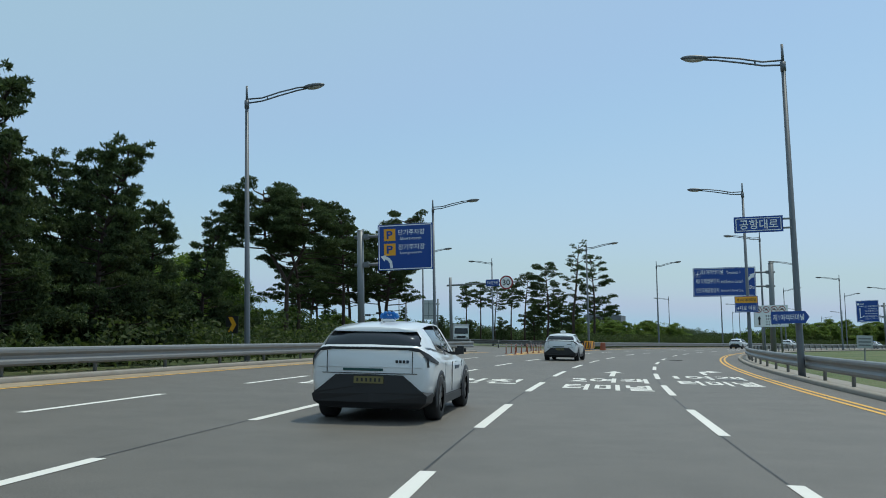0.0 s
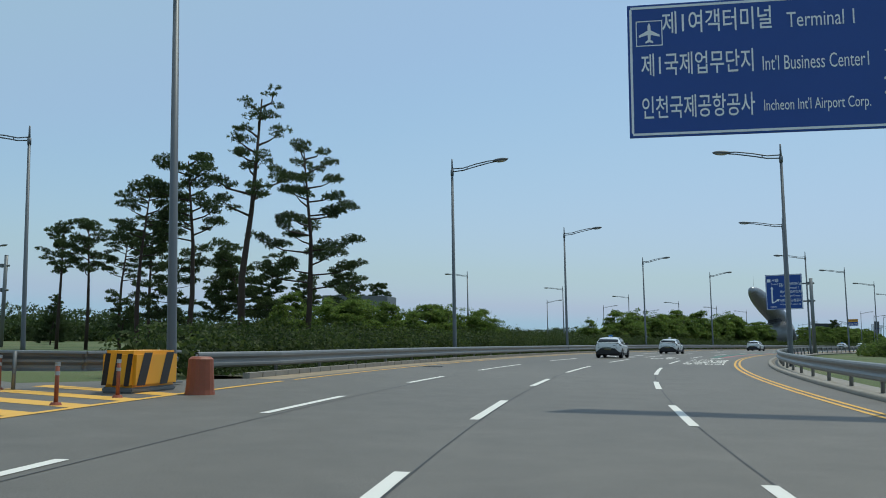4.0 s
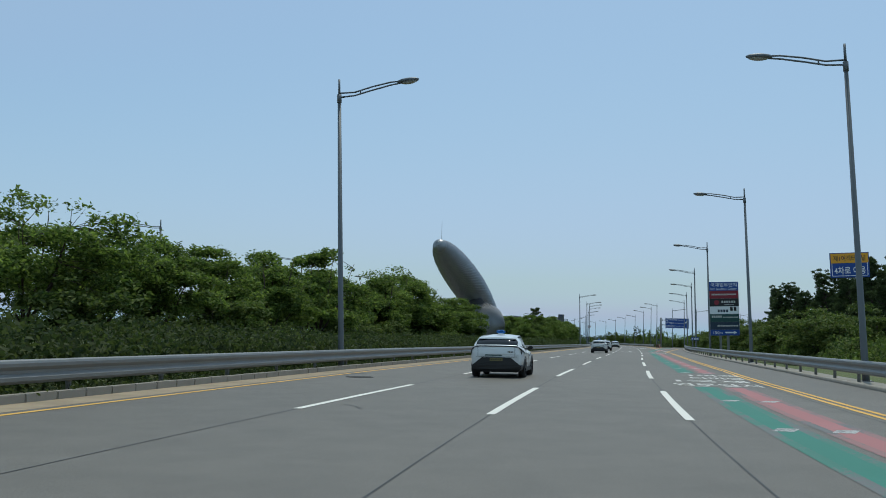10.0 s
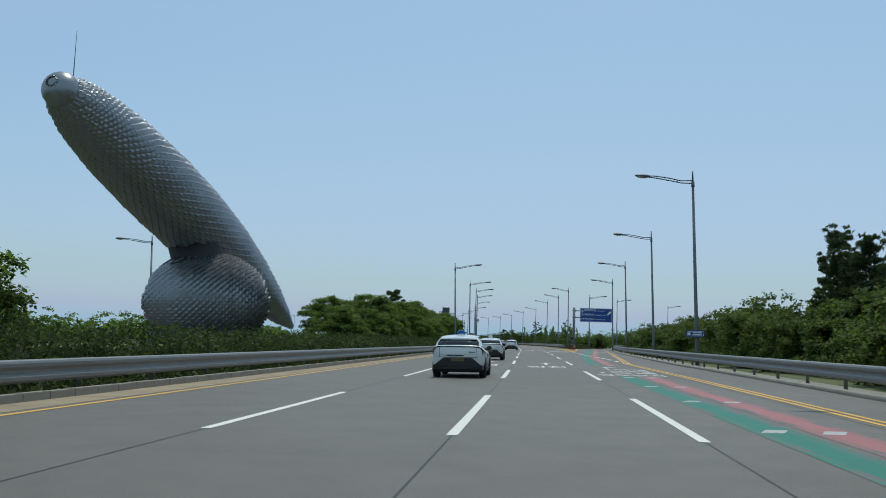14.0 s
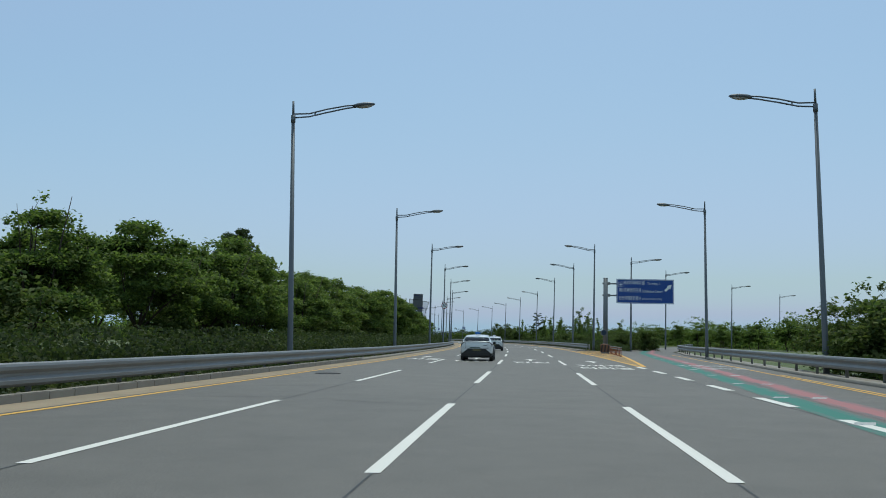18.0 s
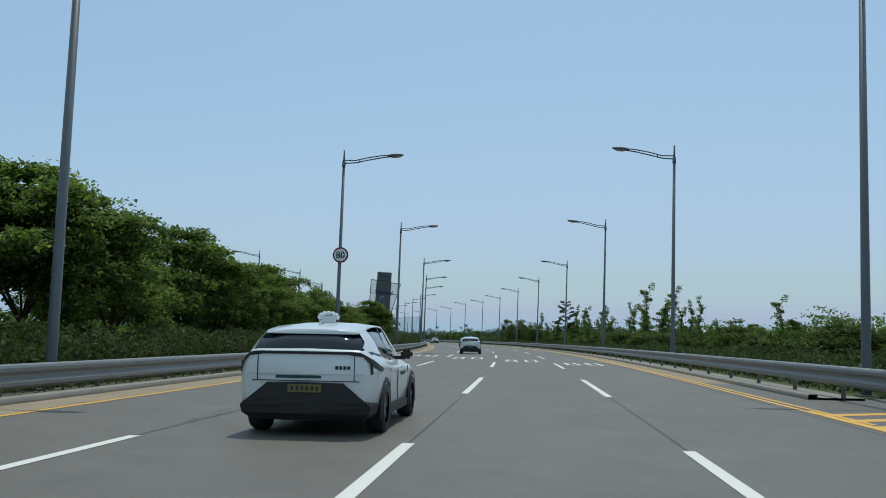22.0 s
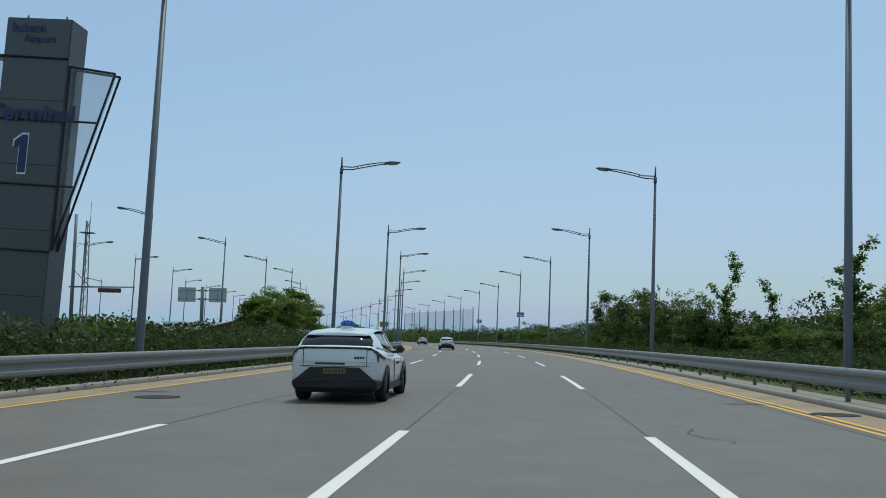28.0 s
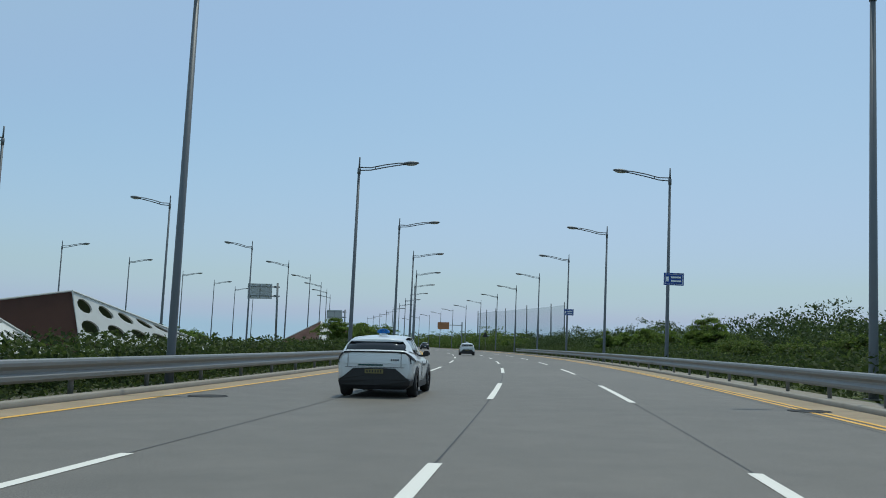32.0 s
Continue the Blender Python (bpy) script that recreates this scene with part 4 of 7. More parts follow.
grove(236, 300, 4.4, -18.6, 1.3, MEDIAN_TALL)
grove(234, 296, 10.0, -23.5, 2.0, MEDIAN_TALL, 0.9)
grove(358, 582, 4.4, -18.2, 1.5, MEDIAN_TALL)
grove(372, 560, 11.0, -23.0, 2.0, MEDIAN_TALL, 0.92)
grove(586, 600, 5.0, -17.6, 0.6, MEDIAN_TALL, 0.8)
row(BUSHES, 198, 300, 7.0, -16.8, 0.6, 0.75, 1.15)
row(BUSHES, 360, 590, 8.0, -16.8, 0.6, 0.7, 1.1)
for s, k in ((152, 1), (159, 3), (166, 1), (174, 3), (181, 1)):
    plant(PINES, k, s, -40, 0.72, s * 11)
plant(PINES, 1, 424, -22.0, 0.86, 40)
for s, o, k, sc in ((650.5, -20, 4, 0.84), (658.5, -20.5, 3, 0.93), (667, -20, 0, 0.98), (673.5, -21, 3, 0.96)):
    plant(KINDS, k, s, o, sc, s * 37)
# pines by the first bend and by the junction
row(FIRS, -30, 40, 3.4, -26, 3.5, 0.85, 1.12)
row(FIRS, -12, 37, 4.6, -20.5, 1.2, 0.7, 1.0)
for x, y, k, sc, turn in [(-15.2, 67.9, 0, 1.08, 0), (-27.6, 90, 1, 0.85, 60), (-33, 88, 1, 0.8, 200), (-24, 80, 4, 0.9, 10), (-9.8, 84.5, 3, 0.97, 20), (-13, 80.5, 1, 1.1, 70), (-16, 76, 3, 0.9, 190), (-11.0, 91.8, 1, 1.05, 150), (-14.8, 96.4, 3, 0.95, 250),
                          (-17.5, 88, 1, 0.95, 300), (-19, 100, 1, 0.9, 80)]:
    plant_at(PINES, k, x, y, sc, turn)
for x, y, k, sc, turn in [(10.9, 126.5, 2, 1.1, 200), (14.5, 134.8, 6, 1.02, 90), (4.6, 133.8, 5, 0.98, 40), (7.6, 132, 5, 1.12, 170), (-2.0, 152.5, 5, 0.95, 260), (0.4, 153, 5, 0.9, 20), (-4.5, 154, 5, 0.95, 100), (3.0, 150, 5, 0.95, 300),
                          (6.2, 136.5, 4, 1.0, 0), (10.2, 139, 4, 1.1, 120), (1.5, 146, 4, 0.62, 220), (18.5, 157, 4, 0.95, 30)]:
    plant_at(PINES, k, x, y, sc, turn)
for x, y, k, sc in ((-21, 58, 3, 0.75), (-25, 62, 0, 0.8), (-21.6, 66, 3, 1.08), (-23.4, 70, 0, 1.15), (-26.5, 66, 3, 1.1), (-21, 76, 1, 0.85), (-29, 72, 2, 1.0), (-17, 78, 1, 0.6), (-14, 84, 0, 0.5), (-19, 86, 4, 0.55), (-12, 93, 2, 0.5), (-16, 94, 3, 0.55), (-10, 100, 1, 0.5)):
    plant_at(KINDS, k, x, y, sc, 70 * k)
for k, s in enumerate((31, 34, 37, 40, 43, 46, 49)):
    plant(FIRS, k, s, -23.5 - 2.5 * (k % 2), 1.04 - 0.05 * k, 50 * k)
row(FIRS, 60, 110, 9.0, -52, 5.0, 0.5, 0.65)
row(FIRS, 120, 175, 9.0, -62, 5.0, 0.45, 0.6)
# outer side
row(FIRS, 264, 346, 2.8, 25, 3.0, 0.74, 0.98)
row(PINES[1:4:2], 262, 350, 6.0, 28, 2.5, 0.74, 0.86)
row(BUSHES, 196, 262, 3.6, 15.5, 1.2, 0.35, 0.6)
row(BUSHES, 262, 398, 2.6, 14.6, 1.4, 0.85, 1.3)
row(BUSHES, 264, 392, 3.4, 18.0, 1.5, 1.0, 1.6)
row(KINDS, 345, 392, 6.0, 21.0, 1.5, 0.6, 0.8)
row(BUSHES, 470, 640, 4.2, 14.5, 1.6, 0.5, 0.95)
row(BUSHES, 500, 720, 4.0, 19.5, 2.0, 0.7, 1.05)
row(YOUNG, 498, 522, 6.0, 15.0, 2.0, 0.5, 0.7)
row(YOUNG, 522, 604, 3.6, 15.2, 1.6, 0.75, 1.05)
plant(PINES, 6, 600.5, 14.0, 0.64, 30)
plant(KINDS, 3, 606, 16.5, 0.7, 30)
plant(KINDS, 1, 612, 17.0, 0.8, 30)
row(YOUNG, 614, 636, 7.0, 14.5, 1.0, 0.8, 1.0)
row(AIRY, 634, 667, 4.4, 12.8, 1.1, 0.72, 0.98)
row(BUSHES, 630, 690, 4.0, 16.0, 1.2, 0.8, 1.2)
row(KINDS, 676, 745, 7.0, 26.0, 2.5, 0.42, 0.6)
row(BUSHES, 692, 745, 3.6, 16.5, 1.5, 0.5, 0.85)
row(KINDS, 505, 640, 8.0, 45.0, 3.0, 0.6, 0.85)
row(KINDS, 745, 800, 6.0, 17.5, 2.0, 0.5, 0.75)
row(KINDS, 770, 880, 9.0, -17, 2.0, 0.6, 0.8)

# ---- signs ----
def words(body, high, material, parent, at=(0, 0, 0), wide=None, anchor="l", flat=None, name="lettering", lift=0.0, bold=0.0):
    """Text as a mesh. It stands in local x and z, facing -y; flat: it lies on the road, drawn out that many times along y."""
    c = bpy.data.curves.new(name, "FONT")
    c.body, c.resolution_u, c.offset = body, 3, bold
    o = bpy.data.objects.new(name, c)
    me = bpy.data.meshes.new_from_object(o)
    bpy.data.objects.remove(o)
    co = np.array([v.co[:] for v in me.vertices])
    lo, hi = co.min(0), co.max(0)
    k = high / (hi[1] - lo[1])
    kx = wide / (hi[0] - lo[0]) if wide else k
    x = (co[:, 0] - lo[0]) * kx
    x -= {"l": 0, "c": 0.5, "r": 1}[anchor] * (hi[0] - lo[0]) * kx
    y = (co[:, 1] - lo[1]) * k
    co = np.stack([x, y, 0 * x], 1) if flat else np.stack([x, 0 * x, y], 1)
    me.vertices.foreach_set("co", (co + np.array(at)).astype("f").ravel())
    me.materials.append(material)
    ob = new(name, me)
    ob.parent = parent
    return ob


def plate(name, x0, x1, z0, z1, y, material, parent, thick=0.03, label="", corner=0.05):
    return part(name, boxed(((x0 + x1) / 2, y, (z0 + z1) / 2), (x1 - x0, thick, z1 - z0), 0.006), material, parent, label)


def bordered(parent, x0, x1, z0, z1, material, rim=SIGN_WHITE, edge=0.05):
    """A sign board: sheet, inner frame line, and ribs on its back."""
    board = plate("board", x0, x1, z0, z1, 0, material, parent, 0.04)
    a = 0.07
    bm = bmesh.new()
    for c, sz in (((x0 + x1) / 2, z1 - a), (x1 - x0 - 2 * a, edge)), (((x0 + x1) / 2, z0 + a), (x1 - x0 - 2 * a, edge)):
        box(bm, (c[0], -0.024, c[1]), (sz[0], 0.006, sz[1]))
    for x in (x0 + a, x1 - a):
        box(bm, (x, -0.024, (z0 + z1) / 2), (edge, 0.0055, z1 - z0 - 2 * a - edge))
    part("frame_line", bm, rim, board)
    for z in (z0 + (z1 - z0) * 0.25, z0 + (z1 - z0) * 0.75):
        part("rib", boxed(((x0 + x1) / 2, 0.05, z), (x1 - x0 - 0.1, 0.05, 0.08)), SIGN_BACK, board)
    return board


def flat_shape(points, y, thick=0.006):
    """A flat outline in x and z."""
    bm = bmesh.new()
    f = bm.faces.new([bm.verts.new((x, y, z)) for x, z in points])
    r = bmesh.ops.extrude_face_region(bm, geom=[f])
    bmesh.ops.translate(bm, vec=(0, thick, 0), verts=[v for v in r["geom"] if isinstance(v, bmesh.types.BMVert)])
    bmesh.ops.recalc_face_normals(bm, faces=bm.faces)
    return bm


def arrow_points(x, z, length, turn, w=0.16, head=0.42):
    """An arrow that starts at x, z; turn: degrees to the right of upright."""
    a = radians(turn)
    pts = [(-w / 2, 0), (w / 2, 0), (w / 2, length - head), (head * 0.55, length - head), (0, length), (-head * 0.55, length - head), (-w / 2, length - head)]
    return [(x + px * math.cos(a) + pz * math.sin(a), z - px * math.sin(a) + pz * math.cos(a)) for px, pz in pts]


def aeroplane(parent, x, z, size):
    bm = bmesh.new()
    for p in ([(-0.42, -0.42), (0.42, -0.42), (0.42, 0.42), (-0.42, 0.42)],):
        pts = [(x + a * size, z + b * size) for a, b in p]
        for q, r in zip(pts, pts[1:] + pts[:1]):
            box(bm, ((q[0] + r[0]) / 2, -0.026, (q[1] + r[1]) / 2), (abs(q[0] - r[0]) + 0.02, 0.006, abs(q[1] - r[1]) + 0.02))
    part("symbol_frame", bm, SIGN_WHITE, parent)
    body = [(0, 0.36), (0.05, 0.25), (0.05, 0.1), (0.34, -0.06), (0.34, -0.13), (0.05, -0.05), (0.04, -0.22), (0.13, -0.29), (0.13, -0.34), (0, -0.3)]
    pts = [(x + a * size, z + b * size) for a, b in body] + [(x - a * size, z + b * size) for a, b in body[-2:0:-1]]
    part("aeroplane_symbol", flat_shape(pts, -0.03), SIGN_WHITE, parent)


def mast(parent, x, top, r, arms, reach, foot=-0.1):
    part("mast", tube(bmesh.new(), [(x, 0.12, foot), (x, 0.12, top)], [r, r * 0.92], 16), DARK_STEEL, parent, smooth=True)
    part("mast_cap", tube(bmesh.new(), [(x, 0.12, top), (x, 0.12, top + 0.04)], [r * 1.02, r * 0.8], 16), DARK_STEEL, parent)
    for z in arms:
        a, b = sorted((x - 0.35 if reach > x else x + 0.35, reach))
        part("arm", tube(bmesh.new(), [(a, 0.12, z), (b, 0.12, z)], [0.09, 0.09], 10), DARK_STEEL, parent, smooth=True)
        part("clamp", boxed((x + (0.35 if reach > x else -0.35), 0.12, z), (0.34, 0.3, 0.3), 0.03), DARK_STEEL, parent)


def terminal_sign(s, post_o, x0, x1, z0, z1, top, label, distance, arrow_x):
    th = empty("direction_sign", along(s, 0, 0, 0, bank(s) * 0.6), label, "road sign")
    left_post = post_o < x0
    b = bordered(th, x0, x1, z0, z1, SIGN_BLUE)
    w, h = x1 - x0, z1 - z0
    aeroplane(b, x0 + w * 0.075, z1 - h * 0.22, h * 0.22)
    rows = (("제1여객터미널", "Terminal 1", 0.12, 0.78), ("제1국제업무단지", "Int'l Business Center1", 0.045, 0.47), ("인천국제공항공사", "Incheon Int'l Airport Corp.", 0.045, 0.15))
    for kor, eng, dx, z in rows:
        wk = w * (0.37 if dx > 0.1 else 0.38)
        words(kor, h * 0.17, SIGN_WHITE, b, (x0 + w * dx, -0.03, z0 + h * z - 0.04), wk, bold=0.008)
        words(eng, h * 0.11, SIGN_WHITE, b, (x0 + w * (0.54 if dx > 0.1 else 0.455), -0.03, z0 + h * z - 0.04), w * (0.22 if dx > 0.1 else 0.345))
    part("arrow", flat_shape(arrow_points(arrow_x - 0.36, z1 - h * 0.47, 1.05, 45, 0.26, 0.5), -0.03), SIGN_WHITE, b)
    if distance:
        words(distance, h * 0.13, SIGN_WHITE, b, (x1 - w * 0.155, -0.03, z0 + h * 0.24), w * 0.135)
    mast(th, post_o, top, 0.27, (z1 - h * 0.2, z1 - h * 0.68), x0 + 0.3 if left_post else x1 - 0.3)
    return th


terminal_sign(98, 8.75, 1.25, 7.3, 5.55, 8.45, 8.75, "large blue overhead direction sign with white lettering on a cantilever mast", "300m", 6.85)
terminal_sign(459, 9.25, 10.45, 16.8, 5.5, 8.25, 8.3, "large blue direction sign on a mast beside the slip road", "", 16.2)

# the square sign before the fork
th = empty("direction_sign", along(189.6, 0.22, 0, 0, bank(189)), "square blue direction sign with forked arrow on a cantilever mast", "road sign")
b = bordered(th, 4.65, 8.5, 4.75, 8.65, SIGN_BLUE)
x0, z0, w, h = 4.65, 4.75, 3.85, 3.9
part("route_shield", boxed((x0 + 0.38, -0.027, z0 + 3.25), (0.36, 0.006, 0.34)), SIGN_WHITE, b)
words("서울", 0.36, SIGN_WHITE, b, (x0 + 0.62, -0.03, z0 + 3.08), 0.78, bold=0.008)
words("Seoul", 0.2, SIGN_WHITE, b, (x0 + 0.62, -0.03, z0 + 2.76), 0.7)
for k, (txt, hh, zz, xx, ww) in enumerate((("제1여객터미널", 0.34, 2.66, 2.02, 1.72), ("Terminal 1", 0.22, 2.27, 2.02, 1.5), ("제1국제업무단지", 0.32, 1.8, 1.5, 2.2), ("Int'l Business Center1", 0.2, 1.42, 1.5, 2.2),
                                             ("인천국제공항공사", 0.34, 0.82, 1.5, 2.2), ("Incheon Int'l Airport Corp.", 0.2, 0.45, 1.5, 2.2))):
    words(txt, hh, SIGN_WHITE, b, (x0 + xx, -0.03, z0 + zz), ww, bold=0.006)
aeroplane(b, x0 + 1.68, z0 + 2.72, 0.44)
part("straight_arrow", flat_shape(arrow_points(x0 + 0.66, z0 + 0.72, 1.9, 0, 0.16, 0.3), -0.03), SIGN_WHITE, b)
part("branch_arrow", flat_shape(arrow_points(x0 + 0.7, z0 + 0.76, 0.85, 62, 0.12, 0.3), -0.037), SIGN_WHITE, b)
words("200m", 0.22, SIGN_WHITE, b, (x0 + 0.42, -0.03, z0 + 0.22), 0.66)
mast(th, 9.4, 8.05, 0.2, (7.55, 5.6), 8.3)

# the parking sign
th = empty("parking_sign", along(50, 0, 0.65, 0, bank(50)), "blue parking sign with two yellow P symbols on a mast", "road sign")
b = bordered(th, -13.1, -9.9, 4.7, 7.3, SIGN_BLUE)
for z, kor, eng in ((6.45, "단기주차장", "Short-term"), (5.62, "장기주차장", "Long-term")):
    part("symbol_plate", boxed((-12.4, -0.027, z + 0.26), (0.68, 0.006, 0.68), 0.002), SIGN_YELLOW, b, "yellow symbol plate")
    words("P", 0.46, SIGN_BLUE, b, (-12.4, -0.033, z + 0.03), 0.36, "c", bold=0.03)
    words(kor, 0.32, SIGN_WHITE, b, (-11.9, -0.03, z + 0.22), 1.55, bold=0.008)
    words(eng, 0.19, SIGN_WHITE, b, (-11.8, -0.03, z - 0.06), 1.25)
part("arrow", flat_shape([(-12.38, 4.82), (-12.22, 4.82), (-12.28, 5.2), (-12.42, 5.4), (-12.62, 5.5), (-12.6, 5.62), (-12.95, 5.5), (-12.72, 5.22), (-12.68, 5.34), (-12.52, 5.26), (-12.42, 5.1)], -0.03), SIGN_WHITE, b)
mast(th, -14.2, 7.05, 0.2, (6.7, 5.1), -12.9, -0.8)


def disc_sign(name, parent, x, z, r, text, rim=SIGN_RED, face=SIGN_WHITE, proud=0.0):
    for rr, y, mat, nm in ((r, -proud, rim, "rim"), (r * 0.8, -proud - 0.014, face, "face")):
        bm = bmesh.new()
        bmesh.ops.create_cone(bm, cap_ends=True, segments=32, radius1=rr, radius2=rr, depth=0.03, matrix=Matrix.Translation((x, y, z)) @ Matrix.Rotation(radians(90), 4, "X"))
        p = part(nm, bm, mat, parent)
    if text:
        words(text, r * 0.85, SIGN_BLACK, p, (x, -0.035 - proud, z - r * 0.42), r * 1.1, "c", bold=0.012)
    return p


th = empty("speed_limit_gantry", along(72, 0, 0, 0, bank(72)), "thin grey cantilever with blue plate and round 30 limit sign", "road sign")
part("mast", tube(bmesh.new(), [(-15.3, 0.1, -0.1), (-15.3, 0.1, 6.5)], [0.15, 0.11], 12), DARK_STEEL, th, smooth=True)
part("arm", tube(bmesh.new(), [(-15.6, 0.1, 5.85), (-9.8, 0.1, 5.95)], [0.075, 0.06], 10), DARK_STEEL, th, smooth=True)
pl = plate("blue_plate", -12.3, -11.22, 5.65, 6.2, 0, SIGN_BLUE, th)
words("주차장전용", 0.26, SIGN_WHITE, pl, (-11.76, -0.03, 5.8), 0.92, "c", bold=0.008)
disc_sign("limit", th, -10.62, 5.92, 0.55, "30")

th = empty("speed_limit_sign", along(492.3, -10.75, 0, 0, bank(492)), "round 80 speed limit sign strapped to a lamp post", "road sign")
disc_sign("limit", th, 0, 6.05, 0.46, "80")
part("strap", boxed((0.1, 0.06, 6.05), (0.3, 0.06, 0.12), 0.01), STEEL, th)

# plates on lamp posts
th = empty("street_name_sign", along(34.1, 0, 0, 0, bank(34)), "blue street name plate on brackets of a lamp post", "road sign")
b = bordered(th, 4.95, 6.6, 4.85, 5.42, SIGN_BLUE, edge=0.025)
words("공항대로", 0.34, SIGN_WHITE, b, (5.78, -0.03, 4.97), 1.3, "c", bold=0.01)
for z in (4.98, 5.3):
    part("bracket", boxed((6.72, 0.06, z), (0.34, 0.08, 0.06)), STEEL, th)
for s, o0, o1, z0, z1 in ((64.2, 6.55, 8.0, 2.85, 3.9), (231.8, 9.35, 10.8, 3.62, 4.6)):
    th = empty("lane_guide_sign", along(s, 0, 0, 0, bank(s)), "small yellow and blue lane guide sign on a lamp post", "road sign")
    b = bordered(th, o0, o1, z0, z1, SIGN_BLUE, edge=0.02)
    zm = z0 + (z1 - z0) * 0.58
    up = plate("yellow_band", o0 + 0.03, o1 - 0.03, zm, z1 - 0.03, -0.03, SIGN_YELLOW, b, 0.012)
    words("제1여객터미널", 0.22, SIGN_BLACK, up, ((o0 + o1) / 2, -0.04, zm + 0.08), (o1 - o0) * 0.82, "c", bold=0.008)
    words("4차로 이용", 0.3, SIGN_WHITE, b, ((o0 + o1) / 2, -0.03, z0 + 0.13), (o1 - o0) * 0.8, "c", bold=0.01)
    part("bracket", boxed(((o0 + o1) / 2, 0.06, (z0 + z1) / 2), (0.5, 0.08, 0.08)), STEEL, th)
for s, o, z, w, h in ((329.1, 9.35, 1.95, 1.1, 0.4), (718.4, 8.62, 5.32, 1.15, 0.72), (770, 8.2, 5.2, 1.1, 0.7)):
    th = empty("small_blue_sign", along(s, o, 0, 0, bank(s)), "small blue information plate on a lamp post", "road sign")
    b = bordered(th, -w / 2, w / 2, z - h / 2, z + h / 2, SIGN_BLUE, edge=0.02)
    bm = bmesh.new()
    for k in range(2):
        box(bm, (0.12, -0.03, z + h * (0.15 - 0.3 * k)), (w * 0.5, 0.006, h * 0.14))
    part("writing", bm, SIGN_WHITE, b)
    part("symbol", boxed((-w * 0.33, -0.03, z), (w * 0.14, 0.006, h * 0.4)), SIGN_WHITE, b)
    part("bracket", boxed((0, 0.07, z), (0.3, 0.1, 0.08)), STEEL, th)

# the white rules sign
th = empty("restriction_sign", along(90.5, 0, 0, 0, bank(90)), "white board with four round prohibition symbols on two legs", "road sign")
b = bordered(th, 7.5, 10.45, 2.25, 4.2, SIGN_WHITE, DARK_STEEL, 0.015)
for k in range(4):
    x = 7.92 + 0.68 * k
    disc_sign("prohibition", b, x, 3.82, 0.3, "", SIGN_RED, SIGN_WHITE, 0.012)
    v = part("vehicle_symbol", boxed((x, -0.048, 3.84), (0.22, 0.012, 0.06), 0.01), SIGN_BLACK, b)
    part("symbol_cab", boxed((x + 0.03, -0.048, 3.895), (0.12, 0.011, 0.06), 0.01), SIGN_BLACK, v)
    for dx in (-0.09, 0.09):
        part("symbol_wheel", tube(bmesh.new(), [(x + dx, -0.042, 3.79), (x + dx, -0.055, 3.79)], [0.055, 0.055], 12), SIGN_BLACK, v)
    part("slash", box(bmesh.new(), (0, 0, 0), (0.5, 0.012, 0.045), Matrix.Translation((x, -0.056, 3.82)) @ Matrix.Rotation(radians(45), 4, "Y")), SIGN_RED, b)
part("arrow", flat_shape(arrow_points(7.98, 2.42, 0.85, 0, 0.16, 0.3), -0.032), SIGN_BLACK, b)
for z, high, x0, x1, gap in ((3.24, 0.15, 8.5, 10.25, 0.19), (2.96, 0.13, 8.5, 10.0, 0.17), (2.7, 0.1, 8.5, 10.2, 0.13), (2.48, 0.1, 8.5, 9.7, 0.13)):
    for k, x in enumerate(np.arange(x0, x1, gap)):
        if k % 5 != 3:
            part("letter_bar", boxed((x + gap / 2, -0.025, z), (gap * 0.66, 0.006, high)), DARK_STEEL, b)
for x in (8.2, 9.8):
    part("leg", tube(bmesh.new(), [(x, 0.08, -0.1), (x, 0.08, 4.1)], [0.07, 0.07], 10), STEEL, th, smooth=True)

# the tall board with names
th = empty("guide_board", along(293.9, 0, -0.22, 0, bank(293)), "tall banded guide board in blue, maroon and green on legs", "road sign")
b = plate("backing", 8.98, 11.92, 2.18, 7.74, 0.02, SIGN_BACK, th, 0.06)
bands = ((6.83, 7.74, SIGN_BLUE, "blue band"), (6.02, 6.82, SIGN_MAROON, "maroon band"), (5.2, 6.01, SIGN_BLACK, "black band"), (4.4, 5.19, SIGN_WHITE, "white band"),
         (3.58, 4.39, SIGN_GREEN, "dark green band"), (2.78, 3.57, SIGN_NAVY, "navy band"), (2.18, 2.77, SIGN_BLUE, "blue band"))
strips = [plate("band", 9.0, 11.9, a, c, -0.03, mat, b, 0.03, lab) for a, c, mat, lab in bands]
words("국제업무단지", 0.42, SIGN_WHITE, strips[0], (10.45, -0.05, 7.22), 2.6, "c", bold=0.008)
words("Int'l Business Center", 0.25, SIGN_WHITE, strips[0], (10.45, -0.05, 6.9), 2.6, "c")
words("150m", 0.28, SIGN_WHITE, strips[6], (9.3, -0.05, 2.34), 0.9)
part("arrow", flat_shape(arrow_points(10.45, 2.48, 1.2, 90, 0.15, 0.32), -0.055), SIGN_WHITE, strips[6])
PALE = plain("pale_sign_print", (0.5, 0.5, 0.48), 0.5)
